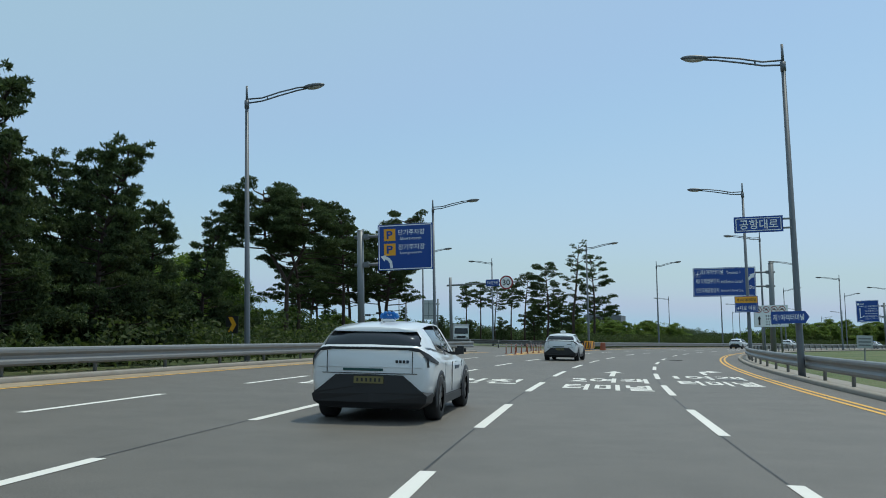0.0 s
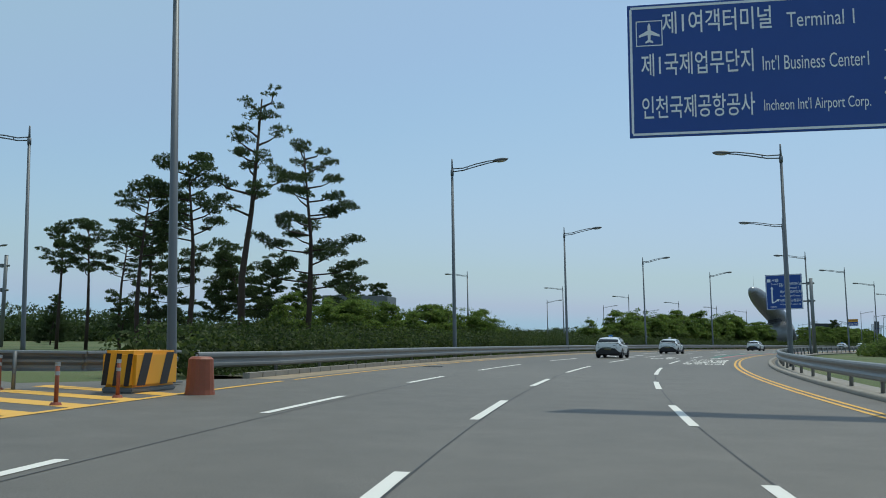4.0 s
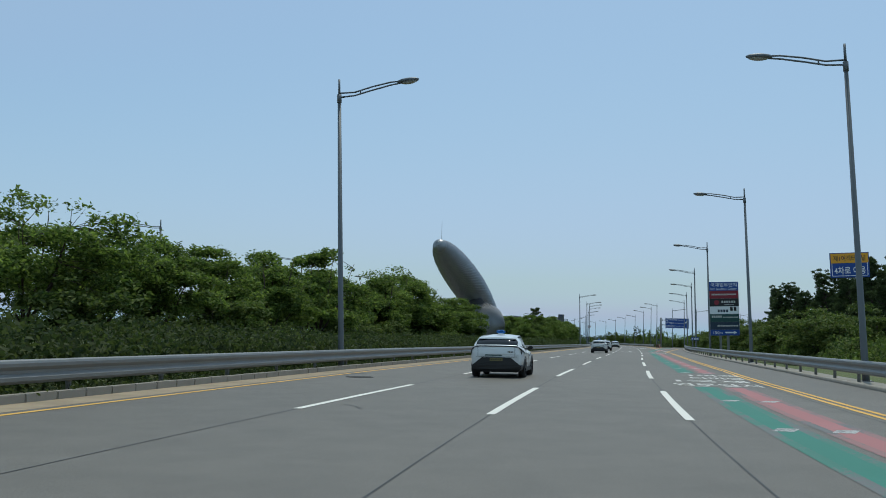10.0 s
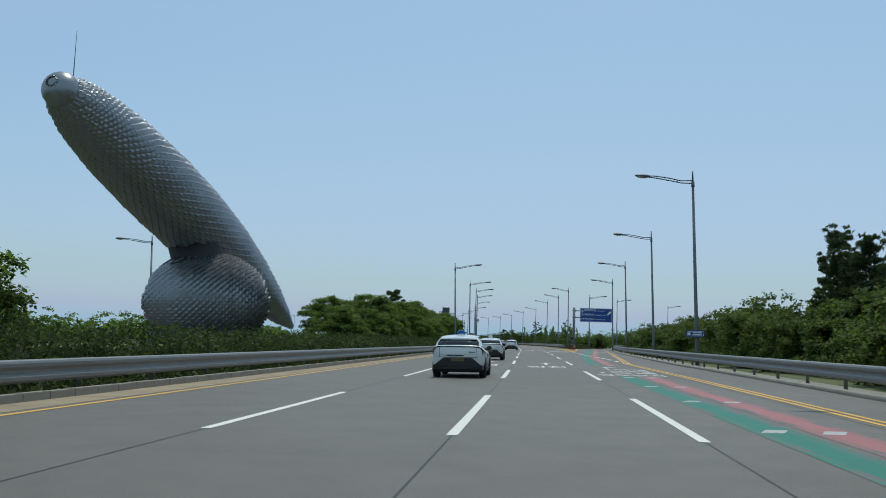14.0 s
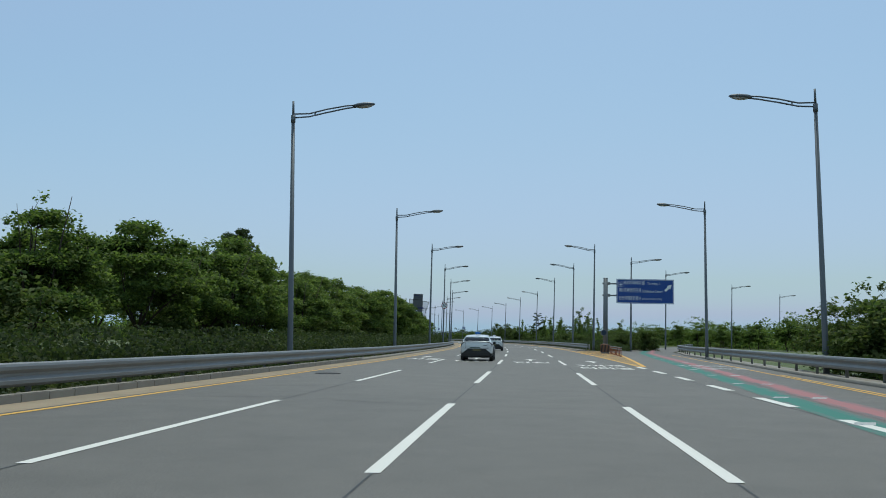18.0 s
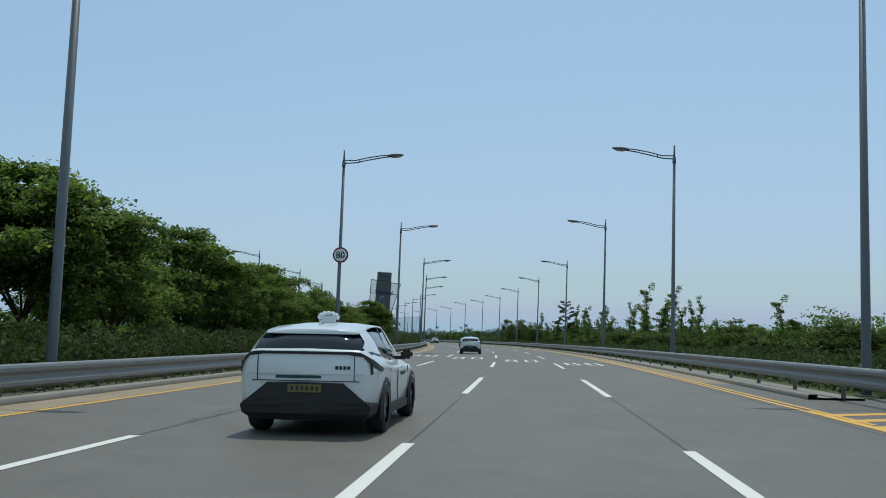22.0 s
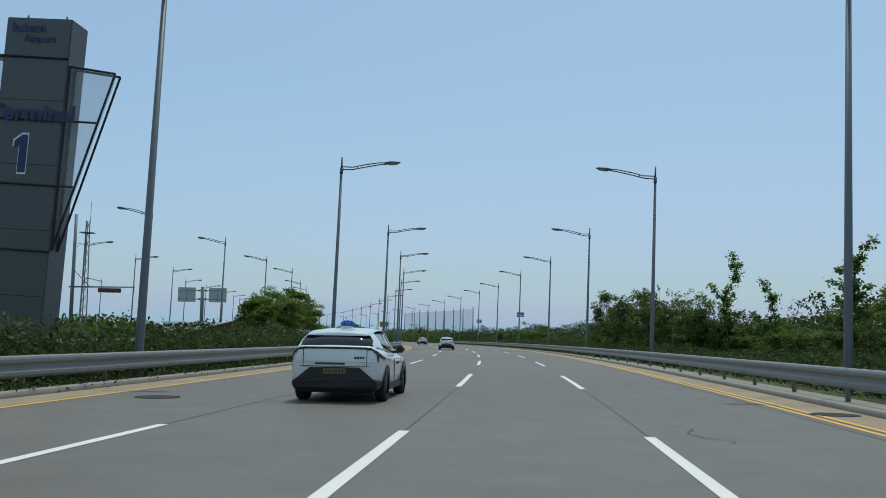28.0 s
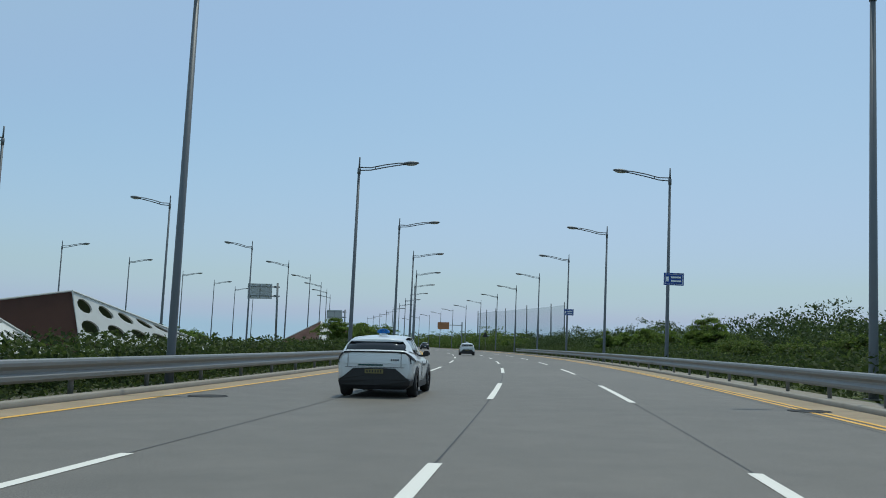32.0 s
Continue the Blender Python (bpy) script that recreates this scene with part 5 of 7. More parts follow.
for k, (x0, x1, z, hh, mat) in enumerate(((9.2, 11.65, 6.35, 0.16, PALE), (10.15, 11.6, 5.55, 0.22, PALE), (10.45, 11.4, 5.33, 0.08, PALE), (9.75, 10.85, 4.6, 0.26, SIGN_NAVY), (10.98, 11.7, 4.72, 0.42, SIGN_BLACK),
                                          (9.15, 10.2, 4.02, 0.22, PALE), (10.3, 11.8, 4.0, 0.12, PALE), (9.7, 11.8, 3.1, 0.16, PALE))):
    bm = bmesh.new()
    n = max(2, int((x1 - x0) / (hh * 0.95)))
    for i in range(n):
        box(bm, (x0 + (i + 0.5) * (x1 - x0) / n, -0.05, z + hh / 2), ((x1 - x0) / n * 0.72, 0.006, hh))
    part("writing", bm, mat, b)
bm = bmesh.new()
bmesh.ops.create_cone(bm, cap_ends=True, segments=24, radius1=0.26, radius2=0.26, depth=0.01, matrix=Matrix.Translation((9.7, -0.05, 5.6)) @ Matrix.Rotation(radians(90), 4, "X"))
part("emblem", bm, SIGN_MAROON, b)
for x in (10.0, 10.75):
    part("leg", boxed((x, 0.12, 1.05), (0.24, 0.16, 2.3), 0.01), STEEL, th)

# backs of signs on the other carriageways
for s, o, z, w, h, post in ((730, -40.5, 7.9, 2.9, 2.4, -2.4), (730, -45.6, 7.9, 2.9, 2.4, 2.4), (799.3, -32.1, 8.4, 3.5, 2.2, 2.5), (880, -26, 7.6, 3.5, 2.0, 2.4), (139, -52.5, 5.5, 2.2, 3.3, 1.7)):
    th = empty("sign_from_behind", along(s, o, 0, 0, 0), "grey back of a road sign on a mast beyond the median", "road sign")
    b = plate("back", -w / 2, w / 2, z - h / 2, z + h / 2, 0, SIGN_BACK, th, 0.05)
    for zz in (z - h * 0.3, z + h * 0.3):
        part("rib", boxed((0, -0.05, zz), (w * 0.96, 0.06, 0.08)), DARK_STEEL, b)
    part("upright_rib", boxed((0, -0.05, z), (0.07, 0.05, h * 0.9)), DARK_STEEL, b)
    mast(th, post, z + h * 0.55, 0.16, (z - h * 0.3, z + h * 0.3), 0.0)

# ---- writing on the road ----
def road_words(body, s, o, wide, long, material=WHITE_LINE):
    th = empty("painted_words", along(s, o + view_shift(s), 0.007), "white Korean lettering painted on the lane", "road marking")
    words(body, long, material, th, (0, 0, 0), wide, "c", flat=True, bold=0.025)


def road_arrow(s, o, turn=0, material=WHITE_LINE, size=1.0):
    th = empty("painted_arrow", along(s, o + view_shift(s), 0.007), "white arrow painted on the lane", "road marking")
    if turn == 0:
        p = [(-0.09, 0), (0.09, 0), (0.09, 3.3), (0.38, 3.0), (0, 5.0), (-0.38, 3.0), (-0.09, 3.3)]
    else:
        p = [(-0.08, 0), (0.08, 0), (0.08, 2.3), (0.3, 2.9), (0.3, 2.4), (0.85, 3.5), (0.3, 4.6), (0.3, 3.9), (-0.08, 3.1)]
        p = [(x * turn, y) for x, y in p]
    bm = bmesh.new()
    bm.faces.new([bm.verts.new((x * size, y * size, 0)) for x, y in p])
    bmesh.ops.recalc_face_normals(bm, faces=bm.faces)
    part("arrow", bm, material, th)


for s, o, top_row, low_row, mat in ((23.6, 0.3, "2여객", "터미널", WHITE_LINE), (27.4, 3.5, "1여객", "터미널", WHITE_LINE), (133.0, 3.5, "1국제", "업무단지", WHITE_LINE), (141.2, 3.5, "1여객", "터미널", WHITE_LINE),
                                    (395.5, 3.4, "2여객", "터미널", WHITE_LINE), (398, 9.0, "1여객", "터미널", FAINT_LINE)):
    road_words(low_row, s, o, 2.3, 2.8, mat)
    road_words(top_row, s + 4.1, o, 2.3, 2.8, mat)
for s, o, turn in ((32.2, 0.3, 0), (35.6, 3.6, 1), (30.0, -6.8, -1), (151.2, 0.0, 0), (150.2, 3.3, 1), (157, -3.4, 0), (325, 0.2, 0), (327, -3.3, 0), (408.7, 0.0, 0), (406.3, 3.55, 0), (411, -3.4, 0), (413.5, -6.9, 0)):
    road_arrow(s, o, turn)
for s, o, body in ((25.5, -3.2, "인천"), (23.0, -6.7, "인천"), (147.0, 0.1, "인천"), (150.6, -3.4, "서울"), (319, 0.1, "인천"), (321, -3.4, "서울"), (404.0, 0.0, "인천"), (405.6, -3.4, "인천"), (408.4, -6.4, "서울")):
    road_words(body, s, o, 2.0, 2.7)
# four short rows where the coloured bands stop
for rows in (((222.9, 3.6, 2.65, "업무단지"), (225.85, 3.7, 2.4, "1국제"), (228.8, 4.15, 1.9, "터미널"), (231.7, 4.25, 1.9, "1여객")),
             ((309.1, 3.35, 2.65, "업무단지"), (311.8, 3.5, 2.35, "1국제"), (314.2, 3.85, 1.8, "터미널"), (316.7, 3.9, 1.8, "1여객"))):
    for s, o, wide, body in rows:
        road_words(body, s, o, wide, 1.75, WORN_WHITE)
road_arrow(319.4, 3.15, 1, WORN_WHITE, 0.85)
# the painted limit: long figures with cut corners
def figure_ring(x, y0, y1, wide, side, end):
    """An oblong ring with cut corners: thick along the road, thin across it."""
    bm = bmesh.new()
    cut, w = 0.45, wide / 2
    pts = [(-w, y0 + cut), (-w + 0.17, y0), (w - 0.17, y0), (w, y0 + cut), (w, y1 - cut), (w - 0.17, y1), (-w + 0.17, y1), (-w, y1 - cut)]
    inner = [(max(-w + side, min(w - side, a * 0.9)), max(y0 + end, min(y1 - end, b))) for a, b in pts]
    a = [bm.verts.new((x + p, q, 0)) for p, q in pts]
    b = [bm.verts.new((x + p, q, 0)) for p, q in inner]
    for k in range(8):
        bm.faces.new((a[k], a[(k + 1) % 8], b[(k + 1) % 8], b[k]))
    bmesh.ops.remove_doubles(bm, verts=bm.verts, dist=0.001)
    return bm


for s, o in ((489.3, 3.35), (494.8, 0.0), (500.2, -3.5), (505.5, -7.0)):
    th = empty("painted_number", along(s, o, 0.007), "white number 80 painted long on the lane", "road marking")
    part("figure", figure_ring(0.62, 0.1, 5.5, 0.8, 0.19, 0.3), WHITE_LINE, th)
    eight = part("figure", figure_ring(-0.62, 0.1, 2.95, 0.8, 0.19, 0.3), WHITE_LINE, th)
    part("upper_loop", figure_ring(-0.62, 2.8, 5.5, 0.72, 0.19, 0.3), WHITE_LINE, eight)

# iron covers
for s, o in ((192, -7.7), (223, -7.4), (385.6, -7.2), (519.4, -7.4), (591, -7.6), (685, -7.7), (59, 2.8), (590.5, 5.75), (685, 5.75), (118, -7.6)):
    th = empty("manhole_cover", along(s, o, 0.004), "dark round iron cover set in the asphalt", "manhole")
    bm = bmesh.new()
    bmesh.ops.create_cone(bm, cap_ends=True, segments=24, radius1=0.42, radius2=0.42, depth=0.008)
    part("lid", bm, plain("cast_iron", (0.022, 0.022, 0.023), 0.9) if "cast_iron" not in bpy.data.materials else bpy.data.materials["cast_iron"], th)
    bm = bmesh.new()
    tube(bm, [(0.45 * math.cos(a), 0.45 * math.sin(a), 0) for a in np.linspace(0, 2 * math.pi, 25)], 0.012, 5)
    part("ring", bm, SEAM, th)

# ---- the scaly sculpture ----
SCALE = plain("weathered_metal_scale", (0.27, 0.28, 0.3), 0.38, 0.75, 0.25, 0.5, 14, 0.08)
CORE = plain("dark_sculpture_core", (0.03, 0.03, 0.034), 0.8)


def scaly(name, thing, axis, radii, rows, seed, squash=1.0, size=0.31):
    """Overlapping metal scales in rings round a body; axis and radii: places and radii along it."""
    rng = np.random.default_rng(seed)
    ax, rad = np.array(axis, float), np.array(radii, float)
    u = np.linspace(0, 1, len(ax))
    verts, faces = [], []
    for i in range(rows):
        f = (i + 0.5) / rows
        c = np.array([np.interp(f, u, ax[:, k]) for k in range(3)])
        d = np.array([np.interp(min(1, f + 0.02), u, ax[:, k]) - np.interp(max(0, f - 0.02), u, ax[:, k]) for k in range(3)])
        d /= np.linalg.norm(d)
        r = float(np.interp(f, u, rad))
        slope = (float(np.interp(min(1, f + 0.02), u, rad)) - float(np.interp(max(0, f - 0.02), u, rad)))
        a = np.cross(d, [0, 0, 1.0])
        a /= np.linalg.norm(a)
        b = np.cross(a, d)
        n = max(7, int(2 * math.pi * r / size))
        for k in range(n):
            t = 2 * math.pi * (k + 0.5 * (i % 2)) / n
            out = a * math.cos(t) + b * math.sin(t) * squash
            side = -a * math.sin(t) + b * math.cos(t) * squash
            p = c + out * r
            w, ln = size * 0.5, size * 0.85
            lift = 0.09 + 0.07 * rng.random()
            q = [p - side * w - d * ln * 0.5 - out * 0.02, p + side * w - d * ln * 0.5 - out * 0.02, p + side * w * 0.9 + d * ln * 0.35 + out * (lift + slope * 0.1),
                 p + d * ln * 0.62 + out * (lift + 0.01), p - side * w * 0.9 + d * ln * 0.35 + out * (lift + slope * 0.1)]
            m = len(verts)
            verts += q
            faces.append((m, m + 1, m + 2, m + 3))
            faces.append((m, m + 3, m + 4, m))
    f4 = [f for f in faces if len(set(f)) == 4]
    tri = [(f[0], f[1], f[2]) for f in faces if len(set(f)) == 3]
    me = bpy.data.meshes.new(name)
    me.from_pydata([tuple(v) for v in verts], [], f4 + tri)
    me.materials.append(SCALE)
    ob = new(name, me)
    ob.parent = thing
    bm = bmesh.new()
    tube(bm, axis, [r * 0.97 for r in radii], 20)
    part("core", bm, CORE, ob, smooth=True)
    return ob


def local(s, o, z):
    return tuple(spot(s, o, z) - spot(330, -22, 0))


th = empty("sculpture", Matrix.Translation(spot(330, -22, 0)), "giant silver scaly sculpture, a leaning club on a round base", "sculpture")
head, tail = Vector(local(317.2, -24.9, 13.6)), Vector(local(351.5, -21.6, 2.3))
axis, radii = [], []
for f, r in zip([-0.045, -0.03, -0.005, 0.03, 0.08, 0.16, 0.28, 0.42, 0.56, 0.7, 0.82, 0.92, 1.0], [0.25, 0.7, 1.14, 1.49, 1.78, 2.08, 2.3, 2.36, 2.19, 1.8, 1.3, 0.74, 0.12]):
    p = head.lerp(tail, f)
    p.z += math.sin(math.pi * max(0, min(1, f))) * 0.35
    axis.append(tuple(p))
    radii.append(r)
scaly("scale_body", th, axis, radii, 112, 1, 1.0, 0.42)
# added cap: covers the core's dark end where the tip has a highlight
bm = bmesh.new()
up = (head - tail).to_track_quat("Z", "Y").to_matrix().to_4x4()
bmesh.ops.create_uvsphere(bm, u_segments=20, v_segments=12, radius=1.0, matrix=Matrix.Translation(head.lerp(tail, -0.026)) @ up @ Matrix.Diagonal((0.98, 0.98, 0.82, 1)))
part("crown_cap", bm, SCALE, th, "smooth metal cap added over the tip", smooth=True)
# the round base lies across the road's direction
c = Vector(local(332.0, -22.3, 3.5))
h = heading(330)
ax = Vector((math.cos(h + radians(20)), math.sin(h + radians(20)), 0))
axis = [tuple(c + ax * (-4.1 + 8.2 * k / 14)) for k in range(15)]
radii = [max(0.2, 3.6 * math.sqrt(max(0.0, 1 - abs(2 * k / 14 - 1) ** 2.3))) for k in range(15)]
scaly("scale_base", th, axis, radii, 40, 2, 0.92, 0.42)
part("neck", tube(bmesh.new(), [tuple(c + Vector((0, 0, 1.5))), tuple(head.lerp(tail, 0.42) + Vector((0, 0, -1.2)))], [2.0, 1.5], 18), CORE, th, smooth=True)
part("lightning_rod", tube(bmesh.new(), [local(317.6, -25.0, 15.0), local(317.7, -25.0, 17.5)], [0.03, 0.012], 8), DARK_STEEL, th)

# ---- the terminal pylon ----
PANEL = plain("grey_pylon_panel", (0.1, 0.103, 0.112), 0.5, 0.3, 0.1, 0.6, 12, 0.03)
m, t, bs = shader("see_through_mesh")
bs.inputs["Base Color"].default_value = (0.42, 0.44, 0.47, 1)
bs.inputs["Metallic"].default_value, bs.inputs["Roughness"].default_value = 0.3, 0.5
bs.inputs["Alpha"].default_value = 0.42
FINE_MESH = m
LETTER_BLUE = plain("dark_blue_letter", (0.012, 0.02, 0.11), 0.4)
th = empty("airport_pylon", along(604.8, -18.5, 0, 0, 2.6), "tall grey terminal pylon with tube-framed wire mesh wings", "pylon")
slab = part("slab", boxed((0, 0.5, 6.45), (2.5, 1.3, 12.9), 0.03), PANEL, th)
for z in (2.6, 5.0, 7.4, 9.8):
    part("panel_joint", boxed((0, -0.152, z), (2.48, 0.012, 0.025)), SIGN_BLACK, slab)
for x in (-0.7, 0.8):
    part("roof_knob", tube(bmesh.new(), [(x, 0.3, 12.9), (x, 0.3, 13.15)], [0.07, 0.02], 8), DARK_STEEL, slab)
words("Incheon", 0.36, LETTER_BLUE, slab, (-1.0, -0.2, 12.35), 1.25, bold=0.02)
words("Airport", 0.36, LETTER_BLUE, slab, (-0.55, -0.2, 11.9), 1.25, bold=0.02)
words("Terminal", 0.62, LETTER_BLUE, slab, (-1.55, -0.25, 9.0), 3.3, bold=0.03)
one = [(-0.14, 0.0), (0.16, 0.0), (0.16, 1.4), (-0.06, 1.4), (-0.34, 1.16), (-0.34, 0.92), (-0.14, 1.03)]
part("figure_outline", flat_shape([(-0.12 + x * 1.18, 7.02 + z * 1.1) for x, z in one], -0.165), SIGN_WHITE, slab)
part("figure", flat_shape([(-0.12 + x, 7.09 + z) for x, z in one], -0.18), LETTER_BLUE, slab)
# wings: the left one falls straight, the right one slants out towards the top
for nm, pts in (("wing", [(-1.27, 0.2, 11.4), (-2.3, 0.2, 11.5), (-2.35, 0.2, 2.0), (-1.27, 0.2, 2.0)]), ("wing", [(1.27, 0.2, 11.15), (3.0, 0.2, 10.95), (1.27, 0.2, 4.3)])):
    bm = bmesh.new()
    bm.faces.new([bm.verts.new(p) for p in pts])
    w = part(nm, bm, FINE_MESH, th, "fine wire mesh wing in a tube frame")
    for y in (0.0, 0.45):
        for a, b in zip(pts, pts[1:] + pts[:1]):
            part("tube", tube(bmesh.new(), [(a[0], y, a[2]), (b[0], y, b[2])], 0.045, 8), SIGN_BLACK, w)
for z, x0, x1 in ((11.45, -2.3, 1.27), (9.1, -2.3, 2.55), (6.7, -2.32, 1.95), (4.3, -2.34, 1.3)):
    part("cross_tube", tube(bmesh.new(), [(x0, -0.19, z), (x1, -0.19, z - 0.06)], 0.04, 8), SIGN_BLACK, th)

# a lattice radio mast beyond it
th = empty("radio_mast", along(648, -34, -0.1), "slim grey lattice radio mast with a small platform", "mast")
for k in range(3):
    a = k * 2.094
    part("leg", tube(bmesh.new(), [(0.35 * math.cos(a), 0.35 * math.sin(a), 0), (0.16 * math.cos(a), 0.16 * math.sin(a), 10.6)], [0.05, 0.04], 6), DARK_STEEL, th)
bm = bmesh.new()
for i in range(14):
    r0, r1, z = 0.35 - 0.0135 * i, 0.35 - 0.0135 * (i + 1), i * 0.75
    for k in range(3):
        a, b = k * 2.094, (k + 1) * 2.094
        tube(bm, [(r0 * math.cos(a), r0 * math.sin(a), z), (r1 * math.cos(b), r1 * math.sin(b), z + 0.75)], 0.02, 4)
part("bracing", bm, DARK_STEEL, th)
part("platform", boxed((0, 0, 9.6), (1.0, 1.0, 0.08), 0.02), DARK_STEEL, th)
part("aerial", tube(bmesh.new(), [(0.2, 0, 10.4), (0.2, 0, 12.2)], 0.02, 6), DARK_STEEL, th)
part("camera_arm", tube(bmesh.new(), [(0, 0, 8.6), (-0.7, 0, 8.7), (-0.75, 0, 8.4)], 0.03, 6), DARK_STEEL, th)

# a long arm with a dark message panel beside the radio mast
th = empty("overhead_message_sign", along(648.5, -35.2, -0.1), "grey post with a long arm and dark message panel", "road sign")
part("post", tube(bmesh.new(), [(0, 0, 0), (0, 0, 11.2)], [0.17, 0.12], 12), DARK_STEEL, th, smooth=True)
part("arm", tube(bmesh.new(), [(-0.3, 0, 5.15), (5.2, 0, 5.2)], [0.07, 0.05], 8), DARK_STEEL, th, smooth=True)
panel = part("panel", boxed((3.1, 0, 4.9), (1.9, 0.16, 0.36), 0.02), SIGN_BLACK, th)
for k in range(7):
    part("letter_bar", boxed((2.35 + 0.25 * k, -0.086, 4.9), (0.16, 0.008, 0.17)), SIGN_MAROON, panel)
part("camera_drop", tube(bmesh.new(), [(5.1, 0, 5.2), (5.1, 0, 4.75)], [0.04, 0.09], 8), DARK_STEEL, th)
part("brace", tube(bmesh.new(), [(0, 0, 6.6), (1.4, 0, 5.2)], 0.03, 6), DARK_STEEL, th)

# ---- slip road nose, delineators, crash cushions ----
verts, faces = [], []
for s in np.arange(403, 458, 1.25):
    o1 = float(np.interp(s, [400, 446, 458], [5.5, 8.9, 9.6]))
    k = len(verts)
    verts += [spot(s, 5.35, 0.005), spot(s + 0.45, 5.35, 0.005), spot(s + 0.45 + (o1 - 5.35) * 0.5, o1, 0.005), spot(s + (o1 - 5.35) * 0.5, o1, 0.005)]
    faces.append((k, k + 3, k + 2, k + 1))
tagged(raw("nose_hatching", verts, faces, YELLOW_LINE), "yellow hatching on the nose of the slip road", "road marking", kind="structure")
lines("nose_outline", [(400, 458, 5.3, 5.3, 0.2, 0.008), (400, 446, 5.5, 8.9, 0.2, 0.008)], YELLOW_LINE, "yellow outline of the slip road nose")
verts, faces = [], []
for s in np.arange(64, 97, 1.7):
    o1 = float(np.interp(s, [62, 80, 97], [-8.6, -10.4, -12.6]))
    k = len(verts)
    verts += [spot(s, -8.35, 0.005), spot(s + 0.7, -8.35, 0.005), spot(s + 0.7 + (-8.35 - o1) * 0.4, o1, 0.005), spot(s + (-8.35 - o1) * 0.4, o1, 0.005)]
    faces.append((k, k + 1, k + 2, k + 3))
tagged(raw("junction_hatching", verts, faces, YELLOW_LINE), "yellow hatched island at the car park junction", "road marking", kind="structure")
lines("junction_outline", [(62, 103, -8.3, -8.6, 0.18, 0.008), (62, 97, -8.6, -12.6, 0.15, 0.008)], YELLOW_LINE, "yellow outline of the hatched island")


def delineator(m):
    th = empty("delineator_post", m, "orange-red flexible delineator post with pale bands", "delineator", "delineator posts")
    part("foot", tube(bmesh.new(), [(0, 0, 0), (0, 0, 0.05)], [0.11, 0.08], 12), ORANGE, th)
    p = part("post", tube(bmesh.new(), [(0, 0, 0.05), (0, 0, 0.74)], [0.038, 0.036], 12), ORANGE, th, smooth=True)
    for z in (0.52, 0.68):
        part("band", tube(bmesh.new(), [(0, 0, z), (0, 0, z + 0.07)], [0.044, 0.044], 12), SIGN_BACK, p, "pale reflective band")
    return th


first = None
places = [(s, float(np.interp(s, [64, 97], [-8.6, -8.9]))) for s in np.arange(66, 96, 2.1)] + [(s, float(np.interp(s, [66, 97], [-9.6, -12.4]))) for s in np.arange(68, 97, 2.6)]
places += [(s, float(np.interp(s, [405, 446], [6.2, 8.2]))) for s in np.arange(428, 445, 1.9)]
for s, o in places:
    m = along(s, o, 0.004)
    first = copy_thing(first, m) if first else delineator(m)

OLD_BARRIER = plain("weathered_brown_barrier_sheet", (0.17, 0.085, 0.05), 0.75, 0, 0.35, 1.2, 18, 0.2)
for (sa, oa), (sb, ob), w, hgt, lab in (((443.6, 7.6), (452.6, 8.5), 0.9, 0.78, "long weathered brown and black striped crash barrier at the slip road"), ((96.6, -9.6), (98.4, -9.5), 0.8, 0.8, "yellow and black crash cushion at the end of the guard rail")):
    p0, p1 = spot(sa, oa), spot(sb, ob)
    d = p1 - p0
    l = d.length
    th = empty("crash_cushion", Matrix.Translation(p0) @ Matrix.Rotation(math.atan2(-d.x, d.y), 4, "Z"), lab, "crash cushion")
    part("foot", boxed((0, l / 2, 0.06), (w * 0.9, l, 0.12), 0.03), DARK_STEEL, th)
    body = part("body", boxed((0, l / 2, 0.1 + hgt / 2), (w, l, hgt), 0.08), OLD_BARRIER if l > 4 else SIGN_YELLOW, th)
    n = max(2, int(l / 0.75))
    for k in range(n):
        y = (k + 0.12) * l / n
        for x in (-1, 1):
            bm = bmesh.new()
            q = [(y, 0.16), (y + 0.36 * l / n, 0.16), (y + 0.36 * l / n + 0.26, 0.06 + hgt), (y + 0.26, 0.06 + hgt)]
            bm.faces.new([bm.verts.new((x * (w / 2 + 0.006), min(l - 0.08, yy), zz)) for yy, zz in q])
            part("stripe", bm, SIGN_BLACK, body)
    for k in range(3):
        x = -w / 2 + (k + 0.5) * w / 3
        part("nose_stripe", flat_shape([(x - 0.1, 0.16), (x + 0.02, 0.16), (x + 0.1, 0.04 + hgt), (x - 0.02, 0.04 + hgt)], -0.008), SIGN_BLACK, body)
th = empty("keep_right_sign", along(451.5, 8.3, 0), "small round blue arrow sign on a thin post", "road sign")
part("post", tube(bmesh.new(), [(0, 0.05, 0), (0, 0.05, 2.4)], 0.035, 8), STEEL, th)
disc_sign("disc", th, 0, 2.05, 0.33, "", DARK_STEEL, face=SIGN_NAVY)
th = empty("traffic_drum", along(97.0, -7.9, 0), "orange plastic traffic drum beside the junction island", "traffic drum")
part("drum", tube(bmesh.new(), [(0, 0, 0), (0, 0, 0.1), (0, 0, 0.75), (0, 0, 0.8)], [0.32, 0.3, 0.26, 0.2], 16), ORANGE, th)
# a curve marker by the first bend
th = empty("chevron_marker", along(40, -17.0, 0), "small black and yellow chevron marker on a post", "road sign")
part("post", tube(bmesh.new(), [(0, 0.05, -0.1), (0, 0.05, 1.9)], 0.035, 8), STEEL, th)
b = plate("board", -0.3, 0.3, 1.2, 2.0, 0, SIGN_BLACK, th)
